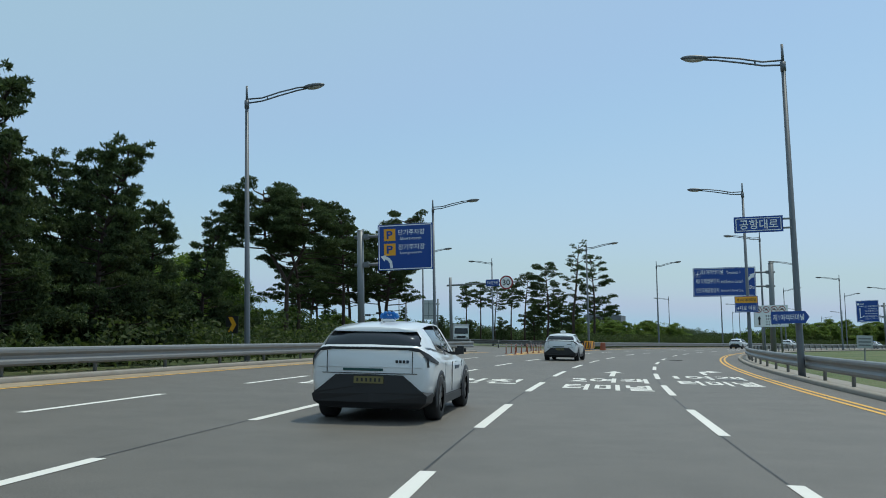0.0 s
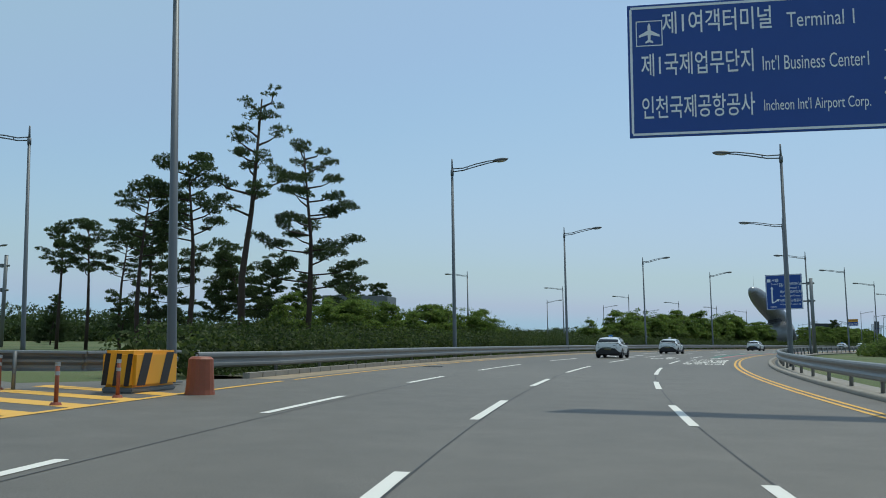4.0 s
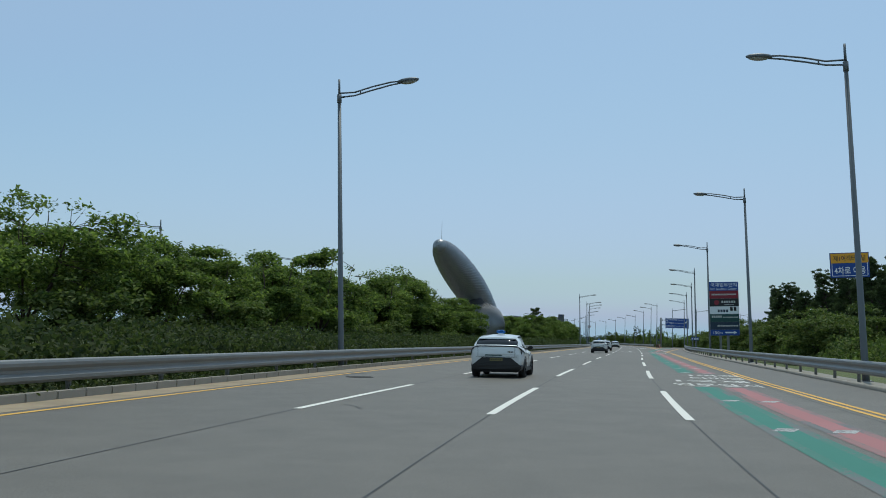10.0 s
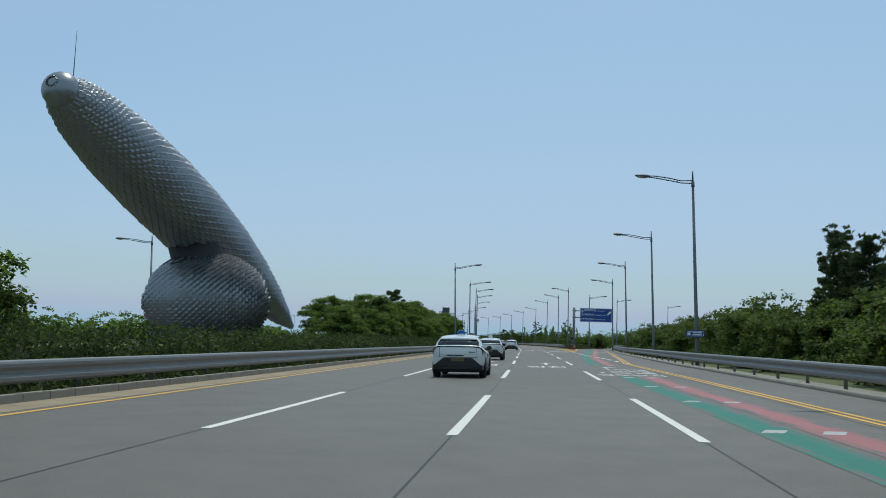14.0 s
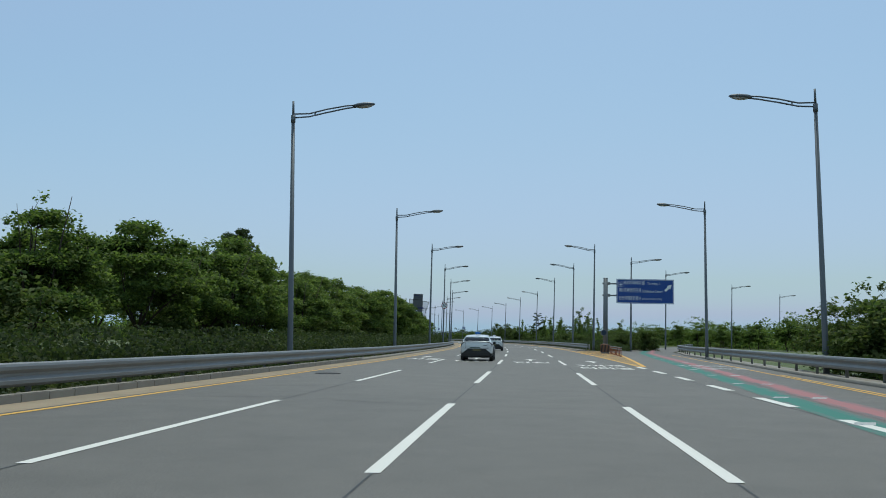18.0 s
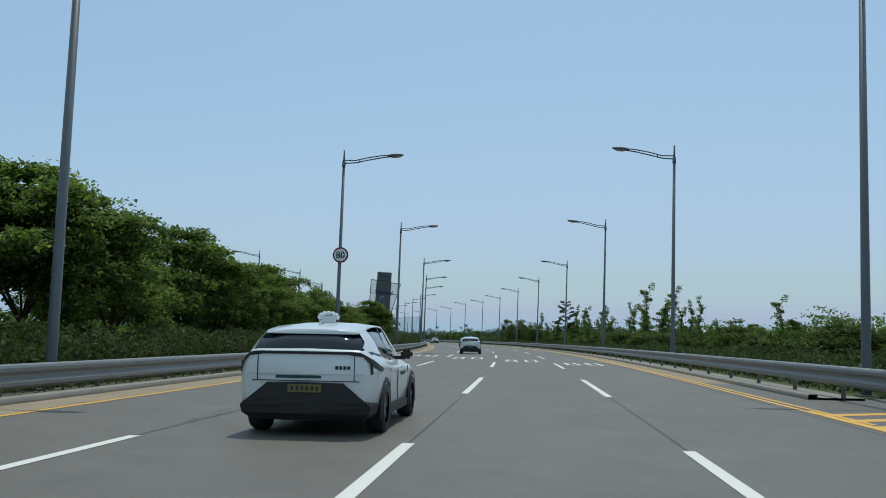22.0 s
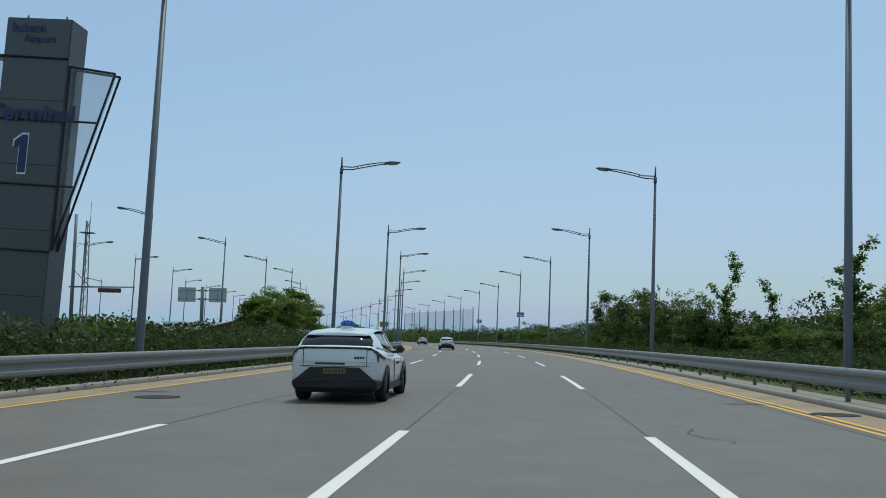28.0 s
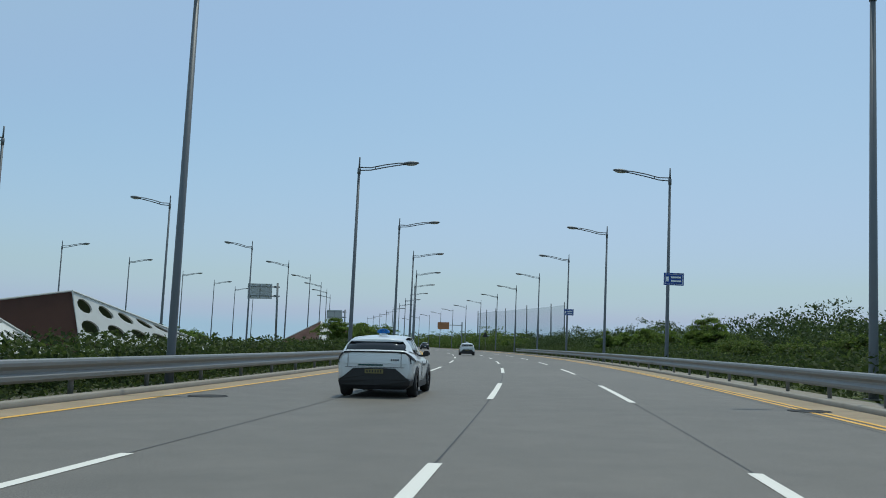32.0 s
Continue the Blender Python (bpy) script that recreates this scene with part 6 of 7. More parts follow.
part("chevron", flat_shape([(-0.2, 1.25), (0.02, 1.25), (0.22, 1.6), (0.02, 1.95), (-0.2, 1.95), (0.0, 1.6)], -0.025), SIGN_YELLOW, b)

# signal arm at the side road
th = empty("traffic_signal", along(133.5, -53, 0, 0), "dark signal post with three lamps on a long arm", "traffic light")
part("post", tube(bmesh.new(), [(0, 0, -0.1), (0, 0, 6.7)], [0.16, 0.12], 12), DARK_STEEL, th, smooth=True)
part("arm", tube(bmesh.new(), [(0, 0, 5.4), (-7.8, 0, 4.3)], [0.08, 0.05], 8), DARK_STEEL, th, smooth=True)
for k in range(3):
    hd = part("signal_head", boxed((-3.0 - 2.2 * k, -0.1, 5.0 - 0.31 * k), (1.05, 0.25, 0.32), 0.05), SIGN_BLACK, th)
    part("hood", boxed((-3.0 - 2.2 * k, -0.28, 5.15 - 0.31 * k), (1.05, 0.22, 0.03)), SIGN_BLACK, hd)

# ---- vehicles ----
def coat(name, colour):
    m, t, b = shader(name)
    n = noise_node(t, 1.5, 3)
    t.links.new(mix(t, n.outputs[0], tuple(v * 0.93 for v in colour), colour), b.inputs["Base Color"])
    b.inputs["Roughness"].default_value = 0.28
    b.inputs["Coat Weight"].default_value, b.inputs["Coat Roughness"].default_value = 0.7, 0.06
    return m


CAR_WHITE = coat("white_car_paint", (0.74, 0.75, 0.76))
CAR_DARK = coat("dark_car_paint", (0.05, 0.052, 0.06))
m, t, bs = shader("tinted_glass")
bs.inputs["Base Color"].default_value = (0.012, 0.015, 0.02, 1)
bs.inputs["Roughness"].default_value = 0.05
bs.inputs["Specular IOR Level"].default_value = 0.6
GLASS = m
TRIM = plain("black_plastic_trim", (0.018, 0.018, 0.02), 0.55, 0, 0.15, 4, 60, 0.05)
RUBBER = plain("tyre_rubber", (0.02, 0.02, 0.021), 0.85, 0, 0.2, 6, 60, 0.2)
RIM = plain("alloy_rim", (0.2, 0.2, 0.21), 0.35, 0.8, 0.1, 5, 40, 0)
TAIL = plain("red_tail_lamp", (0.28, 0.01, 0.01), 0.25, 0, 0.05, 5, 40, 0)
PLATE = plain("yellow_number_plate", (0.17, 0.145, 0.05), 0.5, 0, 0.05, 5, 40, 0)
ROOF_BLUE = plain("blue_roof_lamp_plastic", (0.02, 0.14, 0.45), 0.3, 0, 0.1, 5, 40, 0)


def loft(rings, cap=True):
    bm = bmesh.new()
    vs = [[bm.verts.new(p) for p in r] for r in rings]
    k = len(rings[0])
    for a, b in zip(vs, vs[1:]):
        for i in range(k - 1):
            bm.faces.new((a[i], a[i + 1], b[i + 1], b[i]))
    if cap:
        bm.faces.new(vs[0])
        bm.faces.new(vs[-1])
    bmesh.ops.remove_doubles(bm, verts=bm.verts, dist=0.001)
    bmesh.ops.recalc_face_normals(bm, faces=bm.faces)
    return bm


def ring(y, half):
    """A closed-over outline across the car from its right half, listed from below to above as (x, z)."""
    return [(x, y, z) for x, z in half] + [(-x, y, z) for x, z in half[::-1]]


def wheel(parent, x, y, r=0.36, w=0.24):
    side = 1 if x > 0 else -1
    bm = bmesh.new()
    prof = [(r * 0.62, -w / 2), (r * 0.93, -w / 2), (r, -w / 2 + 0.04), (r, w / 2 - 0.04), (r * 0.93, w / 2), (r * 0.62, w / 2)]
    n = 28
    vs = [[bm.verts.new((x + d, y + rr * math.cos(a), r + rr * math.sin(a))) for rr, d in prof] for a in np.linspace(0, 2 * math.pi, n, endpoint=False)]
    for i in range(n):
        for k in range(len(prof) - 1):
            bm.faces.new((vs[i][k], vs[i][k + 1], vs[(i + 1) % n][k + 1], vs[(i + 1) % n][k]))
    bmesh.ops.recalc_face_normals(bm, faces=bm.faces)
    tyre = part("wheel", bm, RUBBER, parent, smooth=True)
    bm = bmesh.new()
    bmesh.ops.create_cone(bm, cap_ends=True, segments=24, radius1=r * 0.64, radius2=r * 0.64, depth=w * 0.5, matrix=Matrix.Translation((x, y, r)) @ Matrix.Rotation(radians(90), 4, "Y"))
    part("rim_well", bm, TRIM, tyre)
    bm = bmesh.new()
    for k in range(5):
        box(bm, (0, 0, r * 0.3), (0.05, 0.09, r * 0.62), Matrix.Translation((x + side * w * 0.3, y, r)) @ Matrix.Rotation(k * 1.2566, 4, "X"), 0.01)
    part("spokes", bm, RIM, tyre)


def crossover(m, paint, label, category, taxi=True, lamp_paint=None):
    """A crossover with its tail at local y 0, its nose at 4.7."""
    car = empty("taxi_car" if taxi else "car", m, label, category)
    # lower body: (y, half width below, at the shoulder, sill z, shoulder z, belt z)
    st = [(0.0, 0.76, 0.82, 0.43, 0.92, 1.16), (0.04, 0.83, 0.88, 0.4, 0.94, 1.185), (0.14, 0.89, 0.925, 0.38, 0.97, 1.2), (0.4, 0.91, 0.95, 0.36, 1.0, 1.2), (0.95, 0.92, 0.955, 0.3, 0.98, 1.15),
          (1.5, 0.92, 0.945, 0.27, 0.93, 1.08), (2.3, 0.915, 0.935, 0.26, 0.88, 1.04), (3.3, 0.915, 0.95, 0.3, 0.86, 1.02), (4.0, 0.89, 0.93, 0.34, 0.82, 0.96), (4.45, 0.83, 0.84, 0.36, 0.74, 0.85), (4.68, 0.7, 0.7, 0.4, 0.58, 0.68)]
    part("body", loft([ring(y, [(0.0, zs), (a * 0.9, zs), (a, zs + 0.06), (b - 0.005, (zs + zb) / 2), (b, zb - 0.08), (b - 0.012, zb), (b - 0.05, zb + 0.08), (a - 0.1, zt - 0.02), (a - 0.16, zt), (0.0, zt + 0.015)]) for y, a, b, zs, zb, zt in st]), paint, car, smooth=True)
    cab = [(0.1, 0.74, 0.73, 1.12, 1.2), (0.28, 0.78, 0.69, 1.12, 1.35), (0.45, 0.8, 0.665, 1.1, 1.43), (1.0, 0.82, 0.63, 1.08, 1.49), (1.9, 0.82, 0.61, 1.0, 1.53), (2.5, 0.81, 0.6, 1.0, 1.49), (3.0, 0.79, 0.6, 0.99, 1.31), (3.6, 0.74, 0.7, 0.97, 1.02)]
    part("glasshouse", loft([ring(y, [(0.0, zb), (a, zb), ((a + b) / 2 + 0.03, (zb + zt) / 2), (b, zt), (b * 0.5, zt + 0.03), (0.0, zt + 0.035)]) for y, a, b, zb, zt in cab]), GLASS, car, "dark tinted glass", smooth=True)
    roof = [(0.3, 0.6, 1.445), (0.33, 0.655, 1.452), (0.6, 0.67, 1.495), (0.95, 0.665, 1.535), (1.4, 0.65, 1.56), (1.9, 0.64, 1.57), (2.35, 0.63, 1.55), (2.62, 0.6, 1.5)]
    part("roof", loft([[(-w, y, z - 0.035), (-w, y, z - 0.015), (-w * 0.5, y, z + 0.025), (0, y, z + 0.035), (w * 0.5, y, z + 0.025), (w, y, z - 0.015), (w, y, z - 0.035)] for y, w, z in roof]), paint, car, smooth=True)
    part("spoiler_slot", boxed((0, 0.37, 1.415), (1.1, 0.05, 0.02), 0.006), TRIM, car)
    for x in (-1, 1):
        part("rear_pillar", loft([[(x * 0.74, 0.09, 1.17), (x * 0.85, 0.3, 1.17), (x * 0.865, 0.9, 1.12), (x * 0.84, 1.15, 1.1)], [(x * 0.74, 0.26, 1.31), (x * 0.78, 0.42, 1.33), (x * 0.785, 0.72, 1.33), (x * 0.77, 0.84, 1.32)],
                                  [(x * 0.65, 0.34, 1.43), (x * 0.675, 0.5, 1.465), (x * 0.685, 0.66, 1.47), (x * 0.665, 0.72, 1.49)]], False), paint, car, smooth=True)
        part("middle_pillar", loft([[(x * 0.835, 1.95, 1.02), (x * 0.845, 2.03, 1.02)], [(x * 0.63, 1.8, 1.53), (x * 0.635, 1.88, 1.53)]], False), TRIM, car)
        part("front_pillar", loft([[(x * 0.76, 3.45, 1.0), (x * 0.775, 3.6, 0.99)], [(x * 0.615, 2.5, 1.5), (x * 0.62, 2.62, 1.49)]], False), paint, car)
        mr = part("mirror", boxed((x * 0.96, 3.0, 1.1), (0.2, 0.12, 0.15), 0.04), TRIM, car)
        part("mirror_stalk", boxed((x * 0.85, 3.02, 1.04), (0.18, 0.06, 0.06), 0.01), TRIM, mr)
        for y in (0.92, 3.8):
            bm = bmesh.new()
            n = 18
            ang = np.linspace(-0.3, math.pi + 0.3, n)
            a, b, c = ([bm.verts.new((x * xx, y + rr * math.cos(k), 0.36 + rr * math.sin(k))) for k in ang] for rr, xx in ((0.45, 0.945), (0.43, 0.965), (0.37, 0.962)))
            for i in range(n - 1):
                bm.faces.new((a[i], a[i + 1], b[i + 1], b[i]))
                bm.faces.new((b[i], b[i + 1], c[i + 1], c[i]))
            part("arch_trim", bm, TRIM, car, smooth=True)
            wheel(car, x * 0.845, y)
        part("sill", boxed((x * 0.915, 2.35, 0.3), (0.06, 1.9, 0.16), 0.02), TRIM, car)
        for y in (1.45, 2.55):
            part("door_handle", boxed((x * 0.948, y, 0.9), (0.02, 0.2, 0.035), 0.008), paint, car)
        for y in (1.36, 2.15, 3.25):
            part("door_seam", boxed((x * 0.942, y, 0.66), (0.012, 0.01, 0.5)), TRIM, car)
        lampw = [[(x * 0.6, -0.012, 1.172), (x * 0.74, 0.0, 1.16), (x * 0.83, 0.045, 1.11), (x * 0.9, 0.15, 1.06), (x * 0.94, 0.33, 1.0), (x * 0.962, 0.62, 0.94)],
                 [(x * 0.6, -0.016, 1.13), (x * 0.755, -0.004, 1.115), (x * 0.865, 0.045, 1.03), (x * 0.93, 0.16, 0.985), (x * 0.958, 0.35, 0.94), (x * 0.964, 0.55, 0.9)],
                 [(x * 0.6, -0.012, 1.125), (x * 0.77, -0.002, 1.1), (x * 0.87, 0.04, 1.0), (x * 0.93, 0.14, 0.95), (x * 0.957, 0.33, 0.925), (x * 0.962, 0.5, 0.895)]]
        part("tail_lamp", loft(lampw, False), TAIL if not taxi else TRIM, car, smooth=True)
        part("tail_hook", loft([[(x * 0.865, 0.025, 1.03), (x * 0.9, 0.055, 1.02)], [(x * 0.885, 0.03, 0.86), (x * 0.91, 0.06, 0.87)]], False), TRIM, car)
    part("lamp_bar", boxed((0, -0.004, 1.15), (1.22, 0.03, 0.038), 0.01), TRIM, car)
    part("hatch_edge", boxed((0, -0.004, 0.765), (1.46, 0.014, 0.01)), TRIM, car)
    part("hatch_crease", boxed((0, -0.004, 0.86), (1.6, 0.012, 0.012), 0.004), paint, car)
    part("rear_bumper", loft([[(-0.8, 0.45, 0.24), (-0.76, 0.12, 0.23), (0, 0.04, 0.22), (0.76, 0.12, 0.23), (0.8, 0.45, 0.24)],
                              [(-0.92, 0.3, 0.32), (-0.87, 0.02, 0.32), (0, -0.03, 0.32), (0.87, 0.02, 0.32), (0.92, 0.3, 0.32)],
                              [(-0.945, 0.3, 0.43), (-0.89, -0.005, 0.43), (0, -0.035, 0.46), (0.89, -0.005, 0.43), (0.945, 0.3, 0.43)],
                              [(-0.94, 0.25, 0.47), (-0.84, -0.015, 0.47), (0, -0.035, 0.6), (0.84, -0.015, 0.47), (0.94, 0.25, 0.47)],
                              [(-0.8, -0.012, 0.5), (-0.52, -0.022, 0.74), (0, -0.03, 0.75), (0.52, -0.022, 0.74), (0.8, -0.012, 0.5)]], False), TRIM, car, "black lower bumper")
    pl = part("number_plate", boxed((0, -0.045, 0.665), (0.46, 0.015, 0.11), 0.005), PLATE if taxi else SIGN_WHITE, car)
    for k in range(6):
        part("plate_bar", boxed((-0.17 + 0.068 * k, -0.0545, 0.665), (0.03, 0.004, 0.055)), TRIM, pl)
    for x in (-0.66, 0.66):
        part("hatch_seam", boxed((x, -0.004, 0.94), (0.01, 0.012, 0.34)), TRIM, car)
    part("underbody", boxed((0, 2.3, 0.27), (1.5, 4.1, 0.14), 0.03), TRIM, car)
    part("aerial_fin", loft([[(-0.02, 0.75, 1.52), (0.02, 0.75, 1.52)], [(0, 0.72, 1.62), (0.001, 0.72, 1.62)], [(-0.02, 0.95, 1.56), (0.02, 0.95, 1.56)]], False), paint, car)
    if taxi:
        lampo = part("roof_lamp", boxed((0, 1.3, 1.655), (0.26, 0.13, 0.07), 0.03), lamp_paint or ROOF_BLUE, car, "moulded plastic roof lamp")
        for k in range(7):
            a = k / 6 * math.pi
            bm = bmesh.new()
            bmesh.ops.create_uvsphere(bm, u_segments=10, v_segments=6, radius=0.038, matrix=Matrix.Translation((0.13 * math.cos(a), 1.3, 1.67 + 0.06 * math.sin(a))))
            part("petal", bm, lamp_paint or ROOF_BLUE, lampo, smooth=True)
        part("roof_lamp_base", boxed((0, 1.3, 1.605), (0.2, 0.12, 0.05), 0.01), SIGN_WHITE, lampo)
        for k in range(4):
            part("badge", boxed((0.42 + 0.055 * k, -0.004, 0.95), (0.038, 0.012, 0.045)), TRIM if k < 3 else SIGN_NAVY, car)
        part("side_decal", boxed((0.94, 2.75, 0.8), (0.008, 0.5, 0.06)), SIGN_NAVY, car)
        part("green_sticker", boxed((-0.1, -0.004, 0.82), (0.62, 0.01, 0.04)), SIGN_GREEN, car)
    return car


# The one lead taxi, copied eight-fold; each copy placed to fit the camera's view.
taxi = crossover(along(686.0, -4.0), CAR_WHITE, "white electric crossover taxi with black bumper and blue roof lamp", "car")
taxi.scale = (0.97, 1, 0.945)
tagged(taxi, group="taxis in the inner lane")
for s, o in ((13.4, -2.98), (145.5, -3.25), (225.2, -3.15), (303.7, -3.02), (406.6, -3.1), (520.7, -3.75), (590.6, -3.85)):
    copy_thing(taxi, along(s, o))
# The second taxi, likewise repeated at places that fit the camera's view.
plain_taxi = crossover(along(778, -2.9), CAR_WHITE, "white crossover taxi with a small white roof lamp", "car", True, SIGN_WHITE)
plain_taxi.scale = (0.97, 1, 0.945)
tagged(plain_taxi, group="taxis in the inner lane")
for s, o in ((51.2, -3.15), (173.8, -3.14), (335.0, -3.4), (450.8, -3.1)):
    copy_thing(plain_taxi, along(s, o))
crossover(along(880, -5.0), CAR_DARK, "small dark sport utility car far along the road", "car", False)

# a lorry waiting in the side road
th = empty("lorry", along(115.4, -32.4, 0, 206), "white lorry waiting at the car park junction", "lorry")
part("cab", boxed((0, 0.9, 1.5), (2.0, 1.6, 1.9), 0.12), CAR_WHITE, th)
part("windscreen", boxed((0, 1.72, 1.85), (1.75, 0.06, 0.75), 0.03), GLASS, th)
part("grille", boxed((0, 1.73, 1.05), (1.2, 0.06, 0.3), 0.02), TRIM, th)
part("bumper", boxed((0, 1.74, 0.65), (2.0, 0.14, 0.3), 0.03), TRIM, th)
part("load_bed", boxed((0, -2.2, 1.1), (2.1, 4.2, 0.3), 0.03), DARK_STEEL, th)
part("load_box", boxed((0, -2.2, 2.0), (2.05, 4.1, 1.5), 0.04), SIGN_BACK, th)
for x in (-0.8, 0.8):
    part("headlamp", boxed((x, 1.76, 0.95), (0.3, 0.05, 0.18), 0.02), LAMP_GLASS, th)
    for y in (0.7, -3.2):
        wheel(th, x * 1.05, y, 0.42, 0.26)

# ---- white perforated shells beyond the hedge ----
SHELL = plain("white_shell_panel", (0.62, 0.61, 0.58), 0.6, 0, 0.12, 1.2, 20, 0.05)
RUST = plain("brown_wall", (0.15, 0.075, 0.055), 0.8, 0, 0.15, 1, 20, 0.1)
TURF = plain("dull_green_roof", (0.12, 0.14, 0.09), 0.9, 0, 0.25, 1, 12, 0.3)


def holed(a, b, c, d, nu, nv, r):
    """A flat quad panel with round holes."""
    A, B, C, D = (Vector(p) for p in (a, b, c, d))
    bm = bmesh.new()
    P = lambda u, v: A.lerp(B, u).lerp(D.lerp(C, u), v)
    n = 12
    for i in range(nu):
        for j in range(nv):
            u0, u1, v0, v1 = i / nu, (i + 1) / nu, j / nv, (j + 1) / nv
            um, vm = (u0 + u1) / 2, (v0 + v1) / 2
            outer, inner = [], []
            for k in range(n):
                t = 2 * math.pi * k / n + math.pi / n
                cx, cy = math.cos(t), math.sin(t)
                q = 1 / max(abs(cx), abs(cy))
                outer.append(bm.verts.new(P(um + cx * q * (u1 - u0) / 2, vm + cy * q * (v1 - v0) / 2)))
                inner.append(bm.verts.new(P(um + cx * r * (u1 - u0), vm + cy * r * (v1 - v0))))
            for k in range(n):
                bm.faces.new((outer[k], outer[(k + 1) % n], inner[(k + 1) % n], inner[k]))
    bmesh.ops.remove_doubles(bm, verts=bm.verts, dist=0.004)
    bmesh.ops.solidify(bm, geom=bm.faces[:], thickness=0.12)
    return bm


def facet(name, points, material, th, label=""):
    bm = bmesh.new()
    bm.faces.new([bm.verts.new(p) for p in points])
    bmesh.ops.solidify(bm, geom=bm.faces[:], thickness=0.1)
    return part(name, bm, material, th, label)


def shell(s, o, apex, foot, far, back, label, nu, nv, top=0.6, gable=None):
    """A folded roof: pierced wall towards the road, brown gable, turf behind. Local x towards the road, y along it."""
    th = empty("shell_building", along(s, o, -0.1), label, "building")
    A, F, E, G = (Vector(p) for p in (apex, foot, far, back))
    A2 = A + (E - A).normalized() * top
    part("pierced_wall", holed(tuple(F), tuple(E), tuple(A2), tuple(A), nu, nv, 0.33), SHELL, th, "white panel with round holes")
    facet("gable", (A, F, G), gable or RUST, th, "boarded gable")
    facet("turf_roof", (A, G, E + Vector((-1.5, 0.5, 0)), A2), TURF, th, "dull green roof")
    part("ridge_rail", tube(bmesh.new(), [tuple(F + Vector((0, 0, 0.02))), tuple(A + Vector((0, 0, 0.05))), tuple(E + Vector((0, 0, 0.05)))], 0.06, 6), SHELL, th)
    part("gable_rail", tube(bmesh.new(), [tuple(A + Vector((0, 0, 0.05))), tuple(G + Vector((0, 0, 0.05)))], 0.06, 6), SHELL, th)


BOARD = plain("weathered_grey_board", (0.34, 0.33, 0.29), 0.8, 0, 0.2, 1.5, 20, 0.1)
th = empty("shell_building", along(688, -23, -0.1), "long low white shell wall pierced with rows of holes", "building")
part("pierced_wall", holed((-14, -7, 0.1), (1.2, 6, 0.1), (0.6, 6.2, 2.85), (-14, -6.4, 2.75), 18, 4, 0.32), SHELL, th, "white panel with round holes")
facet("turf_roof", ((-14, -6.4, 2.75), (0.6, 6.2, 2.85), (-1.5, 12.5, 0.3), (-16, 3, 0.3)), TURF, th, "dull green roof")
part("ridge_rail", tube(bmesh.new(), [(-14, -6.4, 2.84), (0.6, 6.2, 2.94)], 0.06, 6), SHELL, th)
shell(700.5, -24.5, (-1.0, 1.5, 3.7), (1.8, -3.0, 0.1), (2.4, 7.5, 0.1), (-8, -9, 0.1), "low grey-green folded roof shell beside the hedge", 9, 4, 0.5, BOARD)
shell(716.3, -26, (0, 0, 4.0), (1.2, -0.8, 0.1), (4.5, 20, 0.1), (-11, -8, 1.6), "low white shell with large oval holes and brown gable", 6, 3, 11.0)
shell(668, -25.5, (0, 0, 3.0), (1.4, -0.5, 0.1), (3.0, 10, 0.1), (-8, -5, 0.6), "low white perforated shell half hidden by the hedge", 7, 3, 6.0)
shell(780, -21, (0, 0, 3.9), (1.5, -14, 1.4), (2.5, 7, 0.3), (-7, 2, 0.5), "low white perforated shell behind the hedge", 8, 3, 4.0)
shell(806, -19, (0, 0, 3.9), (1.5, -8, 1.6), (2.5, 6, 0.3), (-7, 2, 0.5), "low white perforated shell behind the hedge", 6, 3, 3.5)

# ---- driving range net and far buildings ----
m, t, bs = shader("range_net")
bs.inputs["Base Color"].default_value = (0.3, 0.36, 0.4, 1)
bs.inputs["Roughness"].default_value, bs.inputs["Alpha"].default_value = 0.9, 0.3
NET = m
th = empty("range_net", Matrix.Identity(4), "tall green-grey driving range net hung between slim posts", "net fence")
line_pts = [spot(991, 24.6, -0.1).lerp(spot(916, 36, -0.1), k / 8) for k in range(9)]
for k, p in enumerate(line_pts):
    hgt = 13.4 + 0.12 * (k % 3)
    part("post", tube(bmesh.new(), [tuple(p), tuple(p + Vector((0, 0, hgt)))], [0.22, 0.16], 8), DARK_STEEL, th, smooth=True)
    if k:
        q = line_pts[k - 1]
        bm = bmesh.new()
        bm.faces.new([bm.verts.new(v) for v in (tuple(q), tuple(p), tuple(p + Vector((0, 0, hgt - 0.8))), tuple(q + Vector((0, 0, 12.6))))])
        part("net", bm, NET, th)
for s, o, w, d, hh, lab in ((640, 150, 40, 20, 9, "long pale low building far beyond the slip road"), (700, 190, 60, 24, 8, "pale grey warehouse on the horizon")):
    th = empty("building", along(s, o, -0.12, 15), lab, "building")
    part("block", boxed((0, 0, hh / 2), (w, d, hh), 0.1), SIGN_BACK if hh < 9.4 else DARK_STEEL, th)
    part("roof_edge", boxed((0, 0, hh + 0.2), (w + 0.8, d + 0.8, 0.4), 0.05), SHELL, th)
    n = int(w / 4)
    for k in range(n):
        part("window", boxed((-w / 2 + (k + 0.5) * w / n, -d / 2 - 0.02, hh * 0.6), (w / n * 0.6, 0.1, hh * 0.22)), GLASS, th)
# the dark hall behind the median trees
th = empty("hall", along(584, -41.2, -0.12), "dark flat-roofed hall rising behind the roadside trees", "building")
hall = part("block", boxed((0, 6.0, 5.6), (11.4, 12.0, 11.2), 0.05), plain("dark_cladding", (0.03, 0.033, 0.04), 0.5, 0.1, 0.15, 0.7, 12, 0.05), th)
part("lighter_bay", boxed((4.6, -0.03, 5.6), (2.1, 0.06, 11.1), 0.01), DARK_STEEL, hall)
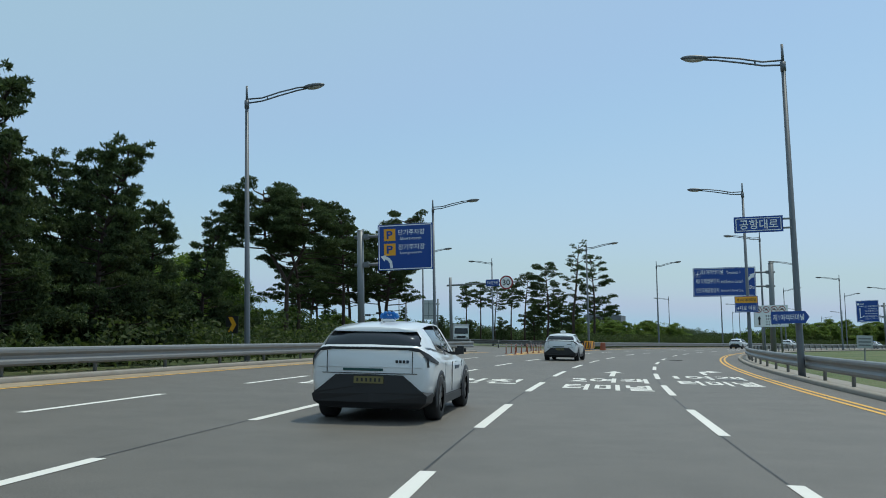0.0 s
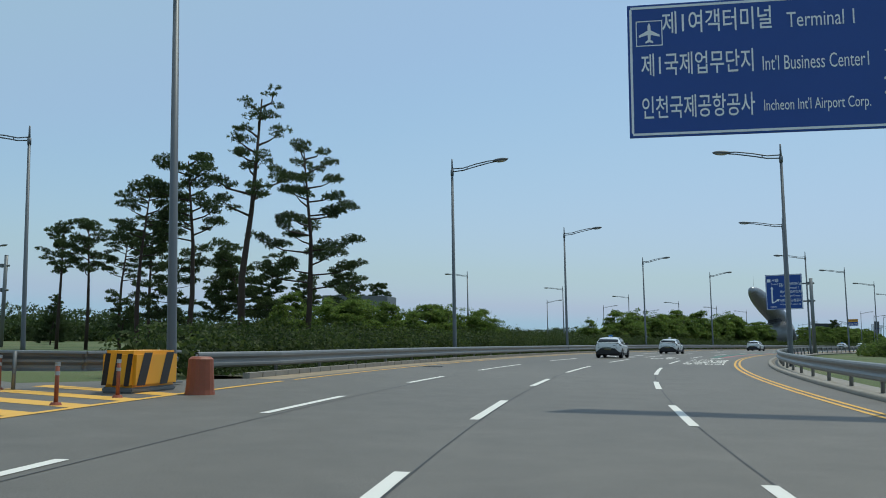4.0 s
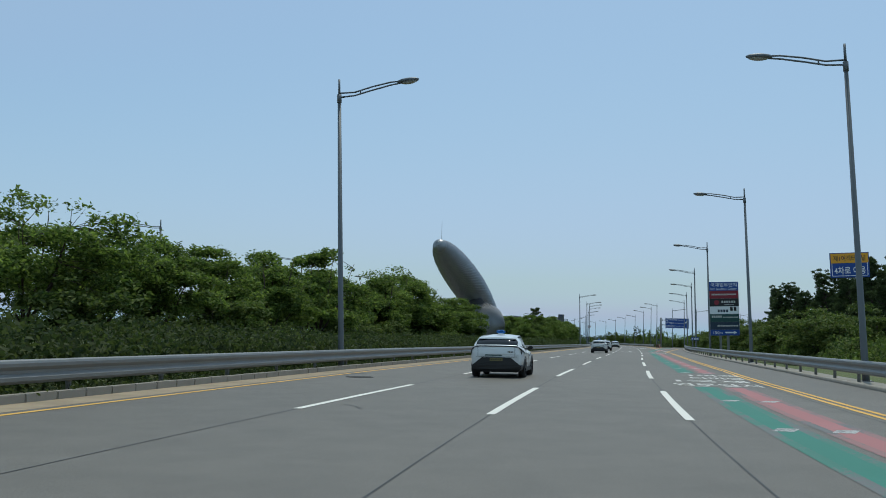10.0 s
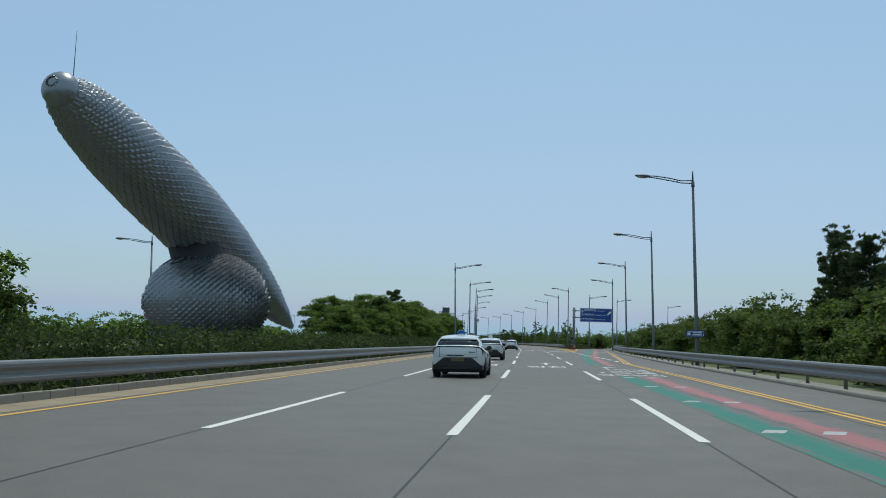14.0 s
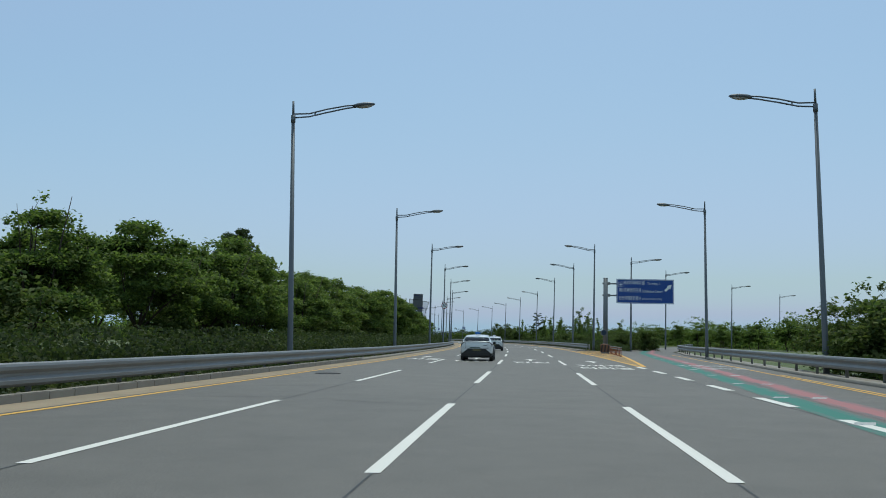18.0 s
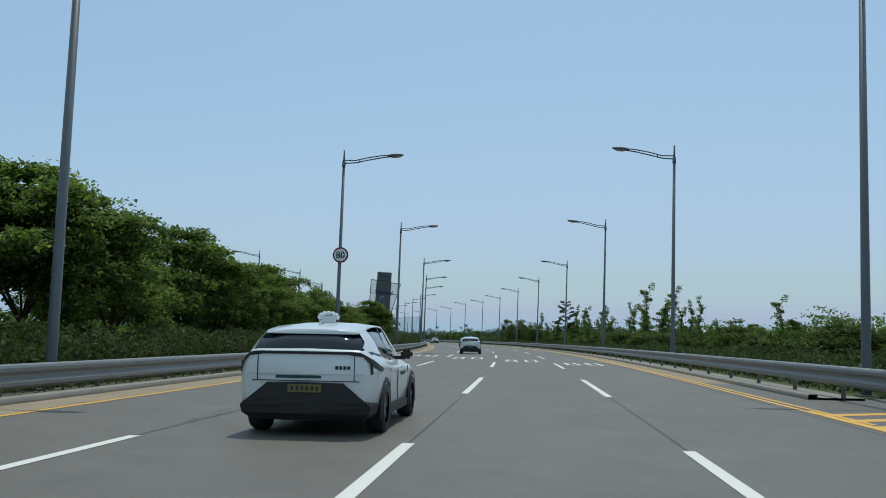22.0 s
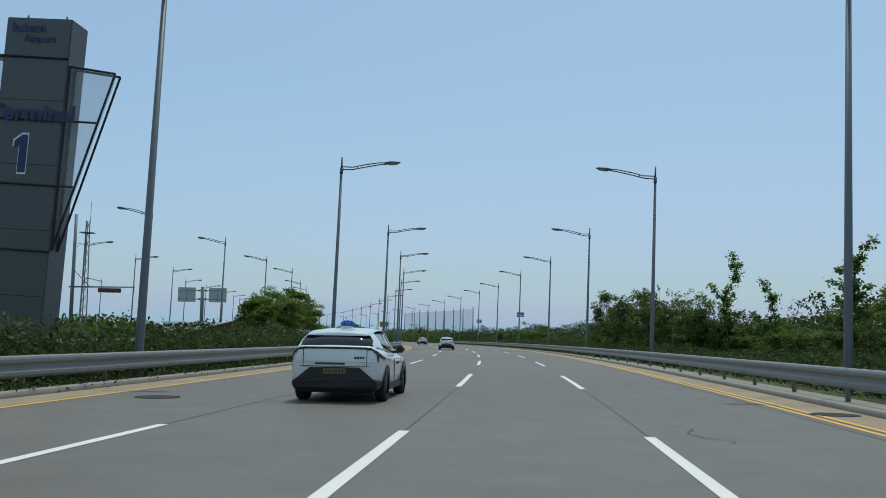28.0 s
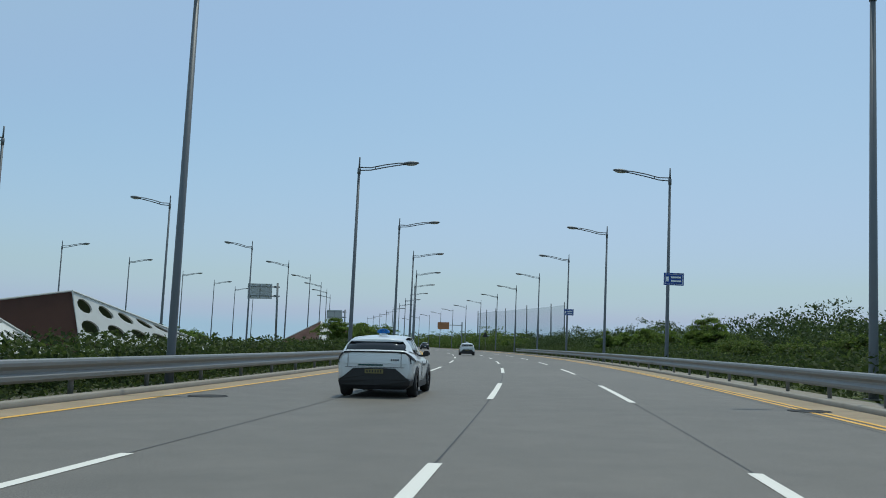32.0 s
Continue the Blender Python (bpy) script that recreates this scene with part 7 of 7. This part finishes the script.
for k in range(6):
    part("panel_joint", boxed((-4.9 + 1.75 * k, -0.012, 5.6), (0.04, 0.02, 11.1)), SIGN_BLACK, hall)
part("parapet", boxed((0, 6.0, 11.28), (11.6, 12.2, 0.16), 0.03), SIGN_BLACK, th)
for x in (-4.0, 1.0):
    part("roof_rod", tube(bmesh.new(), [(x, 2.0, 11.3), (x, 2.0, 13.8)], [0.03, 0.015], 6), DARK_STEEL, th)
# the pointer plate low on the first outer lamp post, and a small sign in the grass
th = empty("pointer_sign", along(34.05, 6.46, 0, 0, bank(34)), "blue pointer plate with white lettering on a lamp post", "road sign")
b = part("plate", flat_shape([(-0.46, 1.9), (0.66, 1.9), (0.8, 2.11), (0.66, 2.32), (-0.46, 2.32)], -0.14, 0.03), SIGN_BLUE, th)
words("제1여객터미널", 0.22, SIGN_WHITE, b, (-0.4, -0.145, 2.0), 1.02, bold=0.008)
part("bracket", boxed((0, -0.08, 2.11), (0.16, 0.08, 0.3), 0.01), STEEL, th)
th = empty("small_sign", along(52, 12.4, -0.1), "small pale sign on a thin post in the grass", "road sign")
part("post", tube(bmesh.new(), [(0, 0.03, 0), (0, 0.03, 1.7)], 0.035, 8), STEEL, th)
b = plate("board", -0.38, 0.38, 1.1, 1.75, 0, SIGN_BACK, th)
for k in range(3):
    part("letter_bar", boxed((0, -0.022, 1.25 + 0.17 * k), (0.6, 0.008, 0.08)), DARK_STEEL, b)
# the flat canopy beyond the junction pines
th = empty("gate_canopy", along(166, -36, -0.12, 12), "dark flat canopy of a car park gate behind the pines", "building")
part("roof", boxed((2.2, 0, 5.0), (7.0, 4.0, 1.1), 0.06), DARK_STEEL, th)
part("fascia", boxed((2.2, -2.03, 4.5), (7.0, 0.06, 0.3), 0.01), STEEL, th)
for x in (-0.8, 2.2, 5.2):
    part("column", boxed((x, 0, 2.25), (0.3, 0.3, 4.5), 0.02), STEEL, th)
# the amber display past the bend
th = empty("message_sign", along(922, 6.5, 0), "small amber message sign on a bent arm past the bend", "road sign")
part("mast", tube(bmesh.new(), [(2.0, 0, 0), (2.0, 0, 7.5)], [0.18, 0.15], 10), DARK_STEEL, th)
part("arm", tube(bmesh.new(), [(2.0, 0, 6.6), (-3.2, 0, 6.6)], 0.09, 8), DARK_STEEL, th)
part("display", boxed((-3.2, 0, 6.4), (3.2, 0.3, 1.9), 0.05), plain("amber_display", (0.35, 0.16, 0.07), 0.6), th)
th = empty("warning_triangle", along(868, 7.4, 0), "small warning triangle on a post at the verge", "road sign")
part("post", tube(bmesh.new(), [(0, 0, 0), (0, 0, 4.0)], 0.05, 8), STEEL, th)
part("triangle", flat_shape([(-0.7, 3.0), (0.7, 3.0), (0, 4.2)], -0.05), SIGN_BLACK, th)
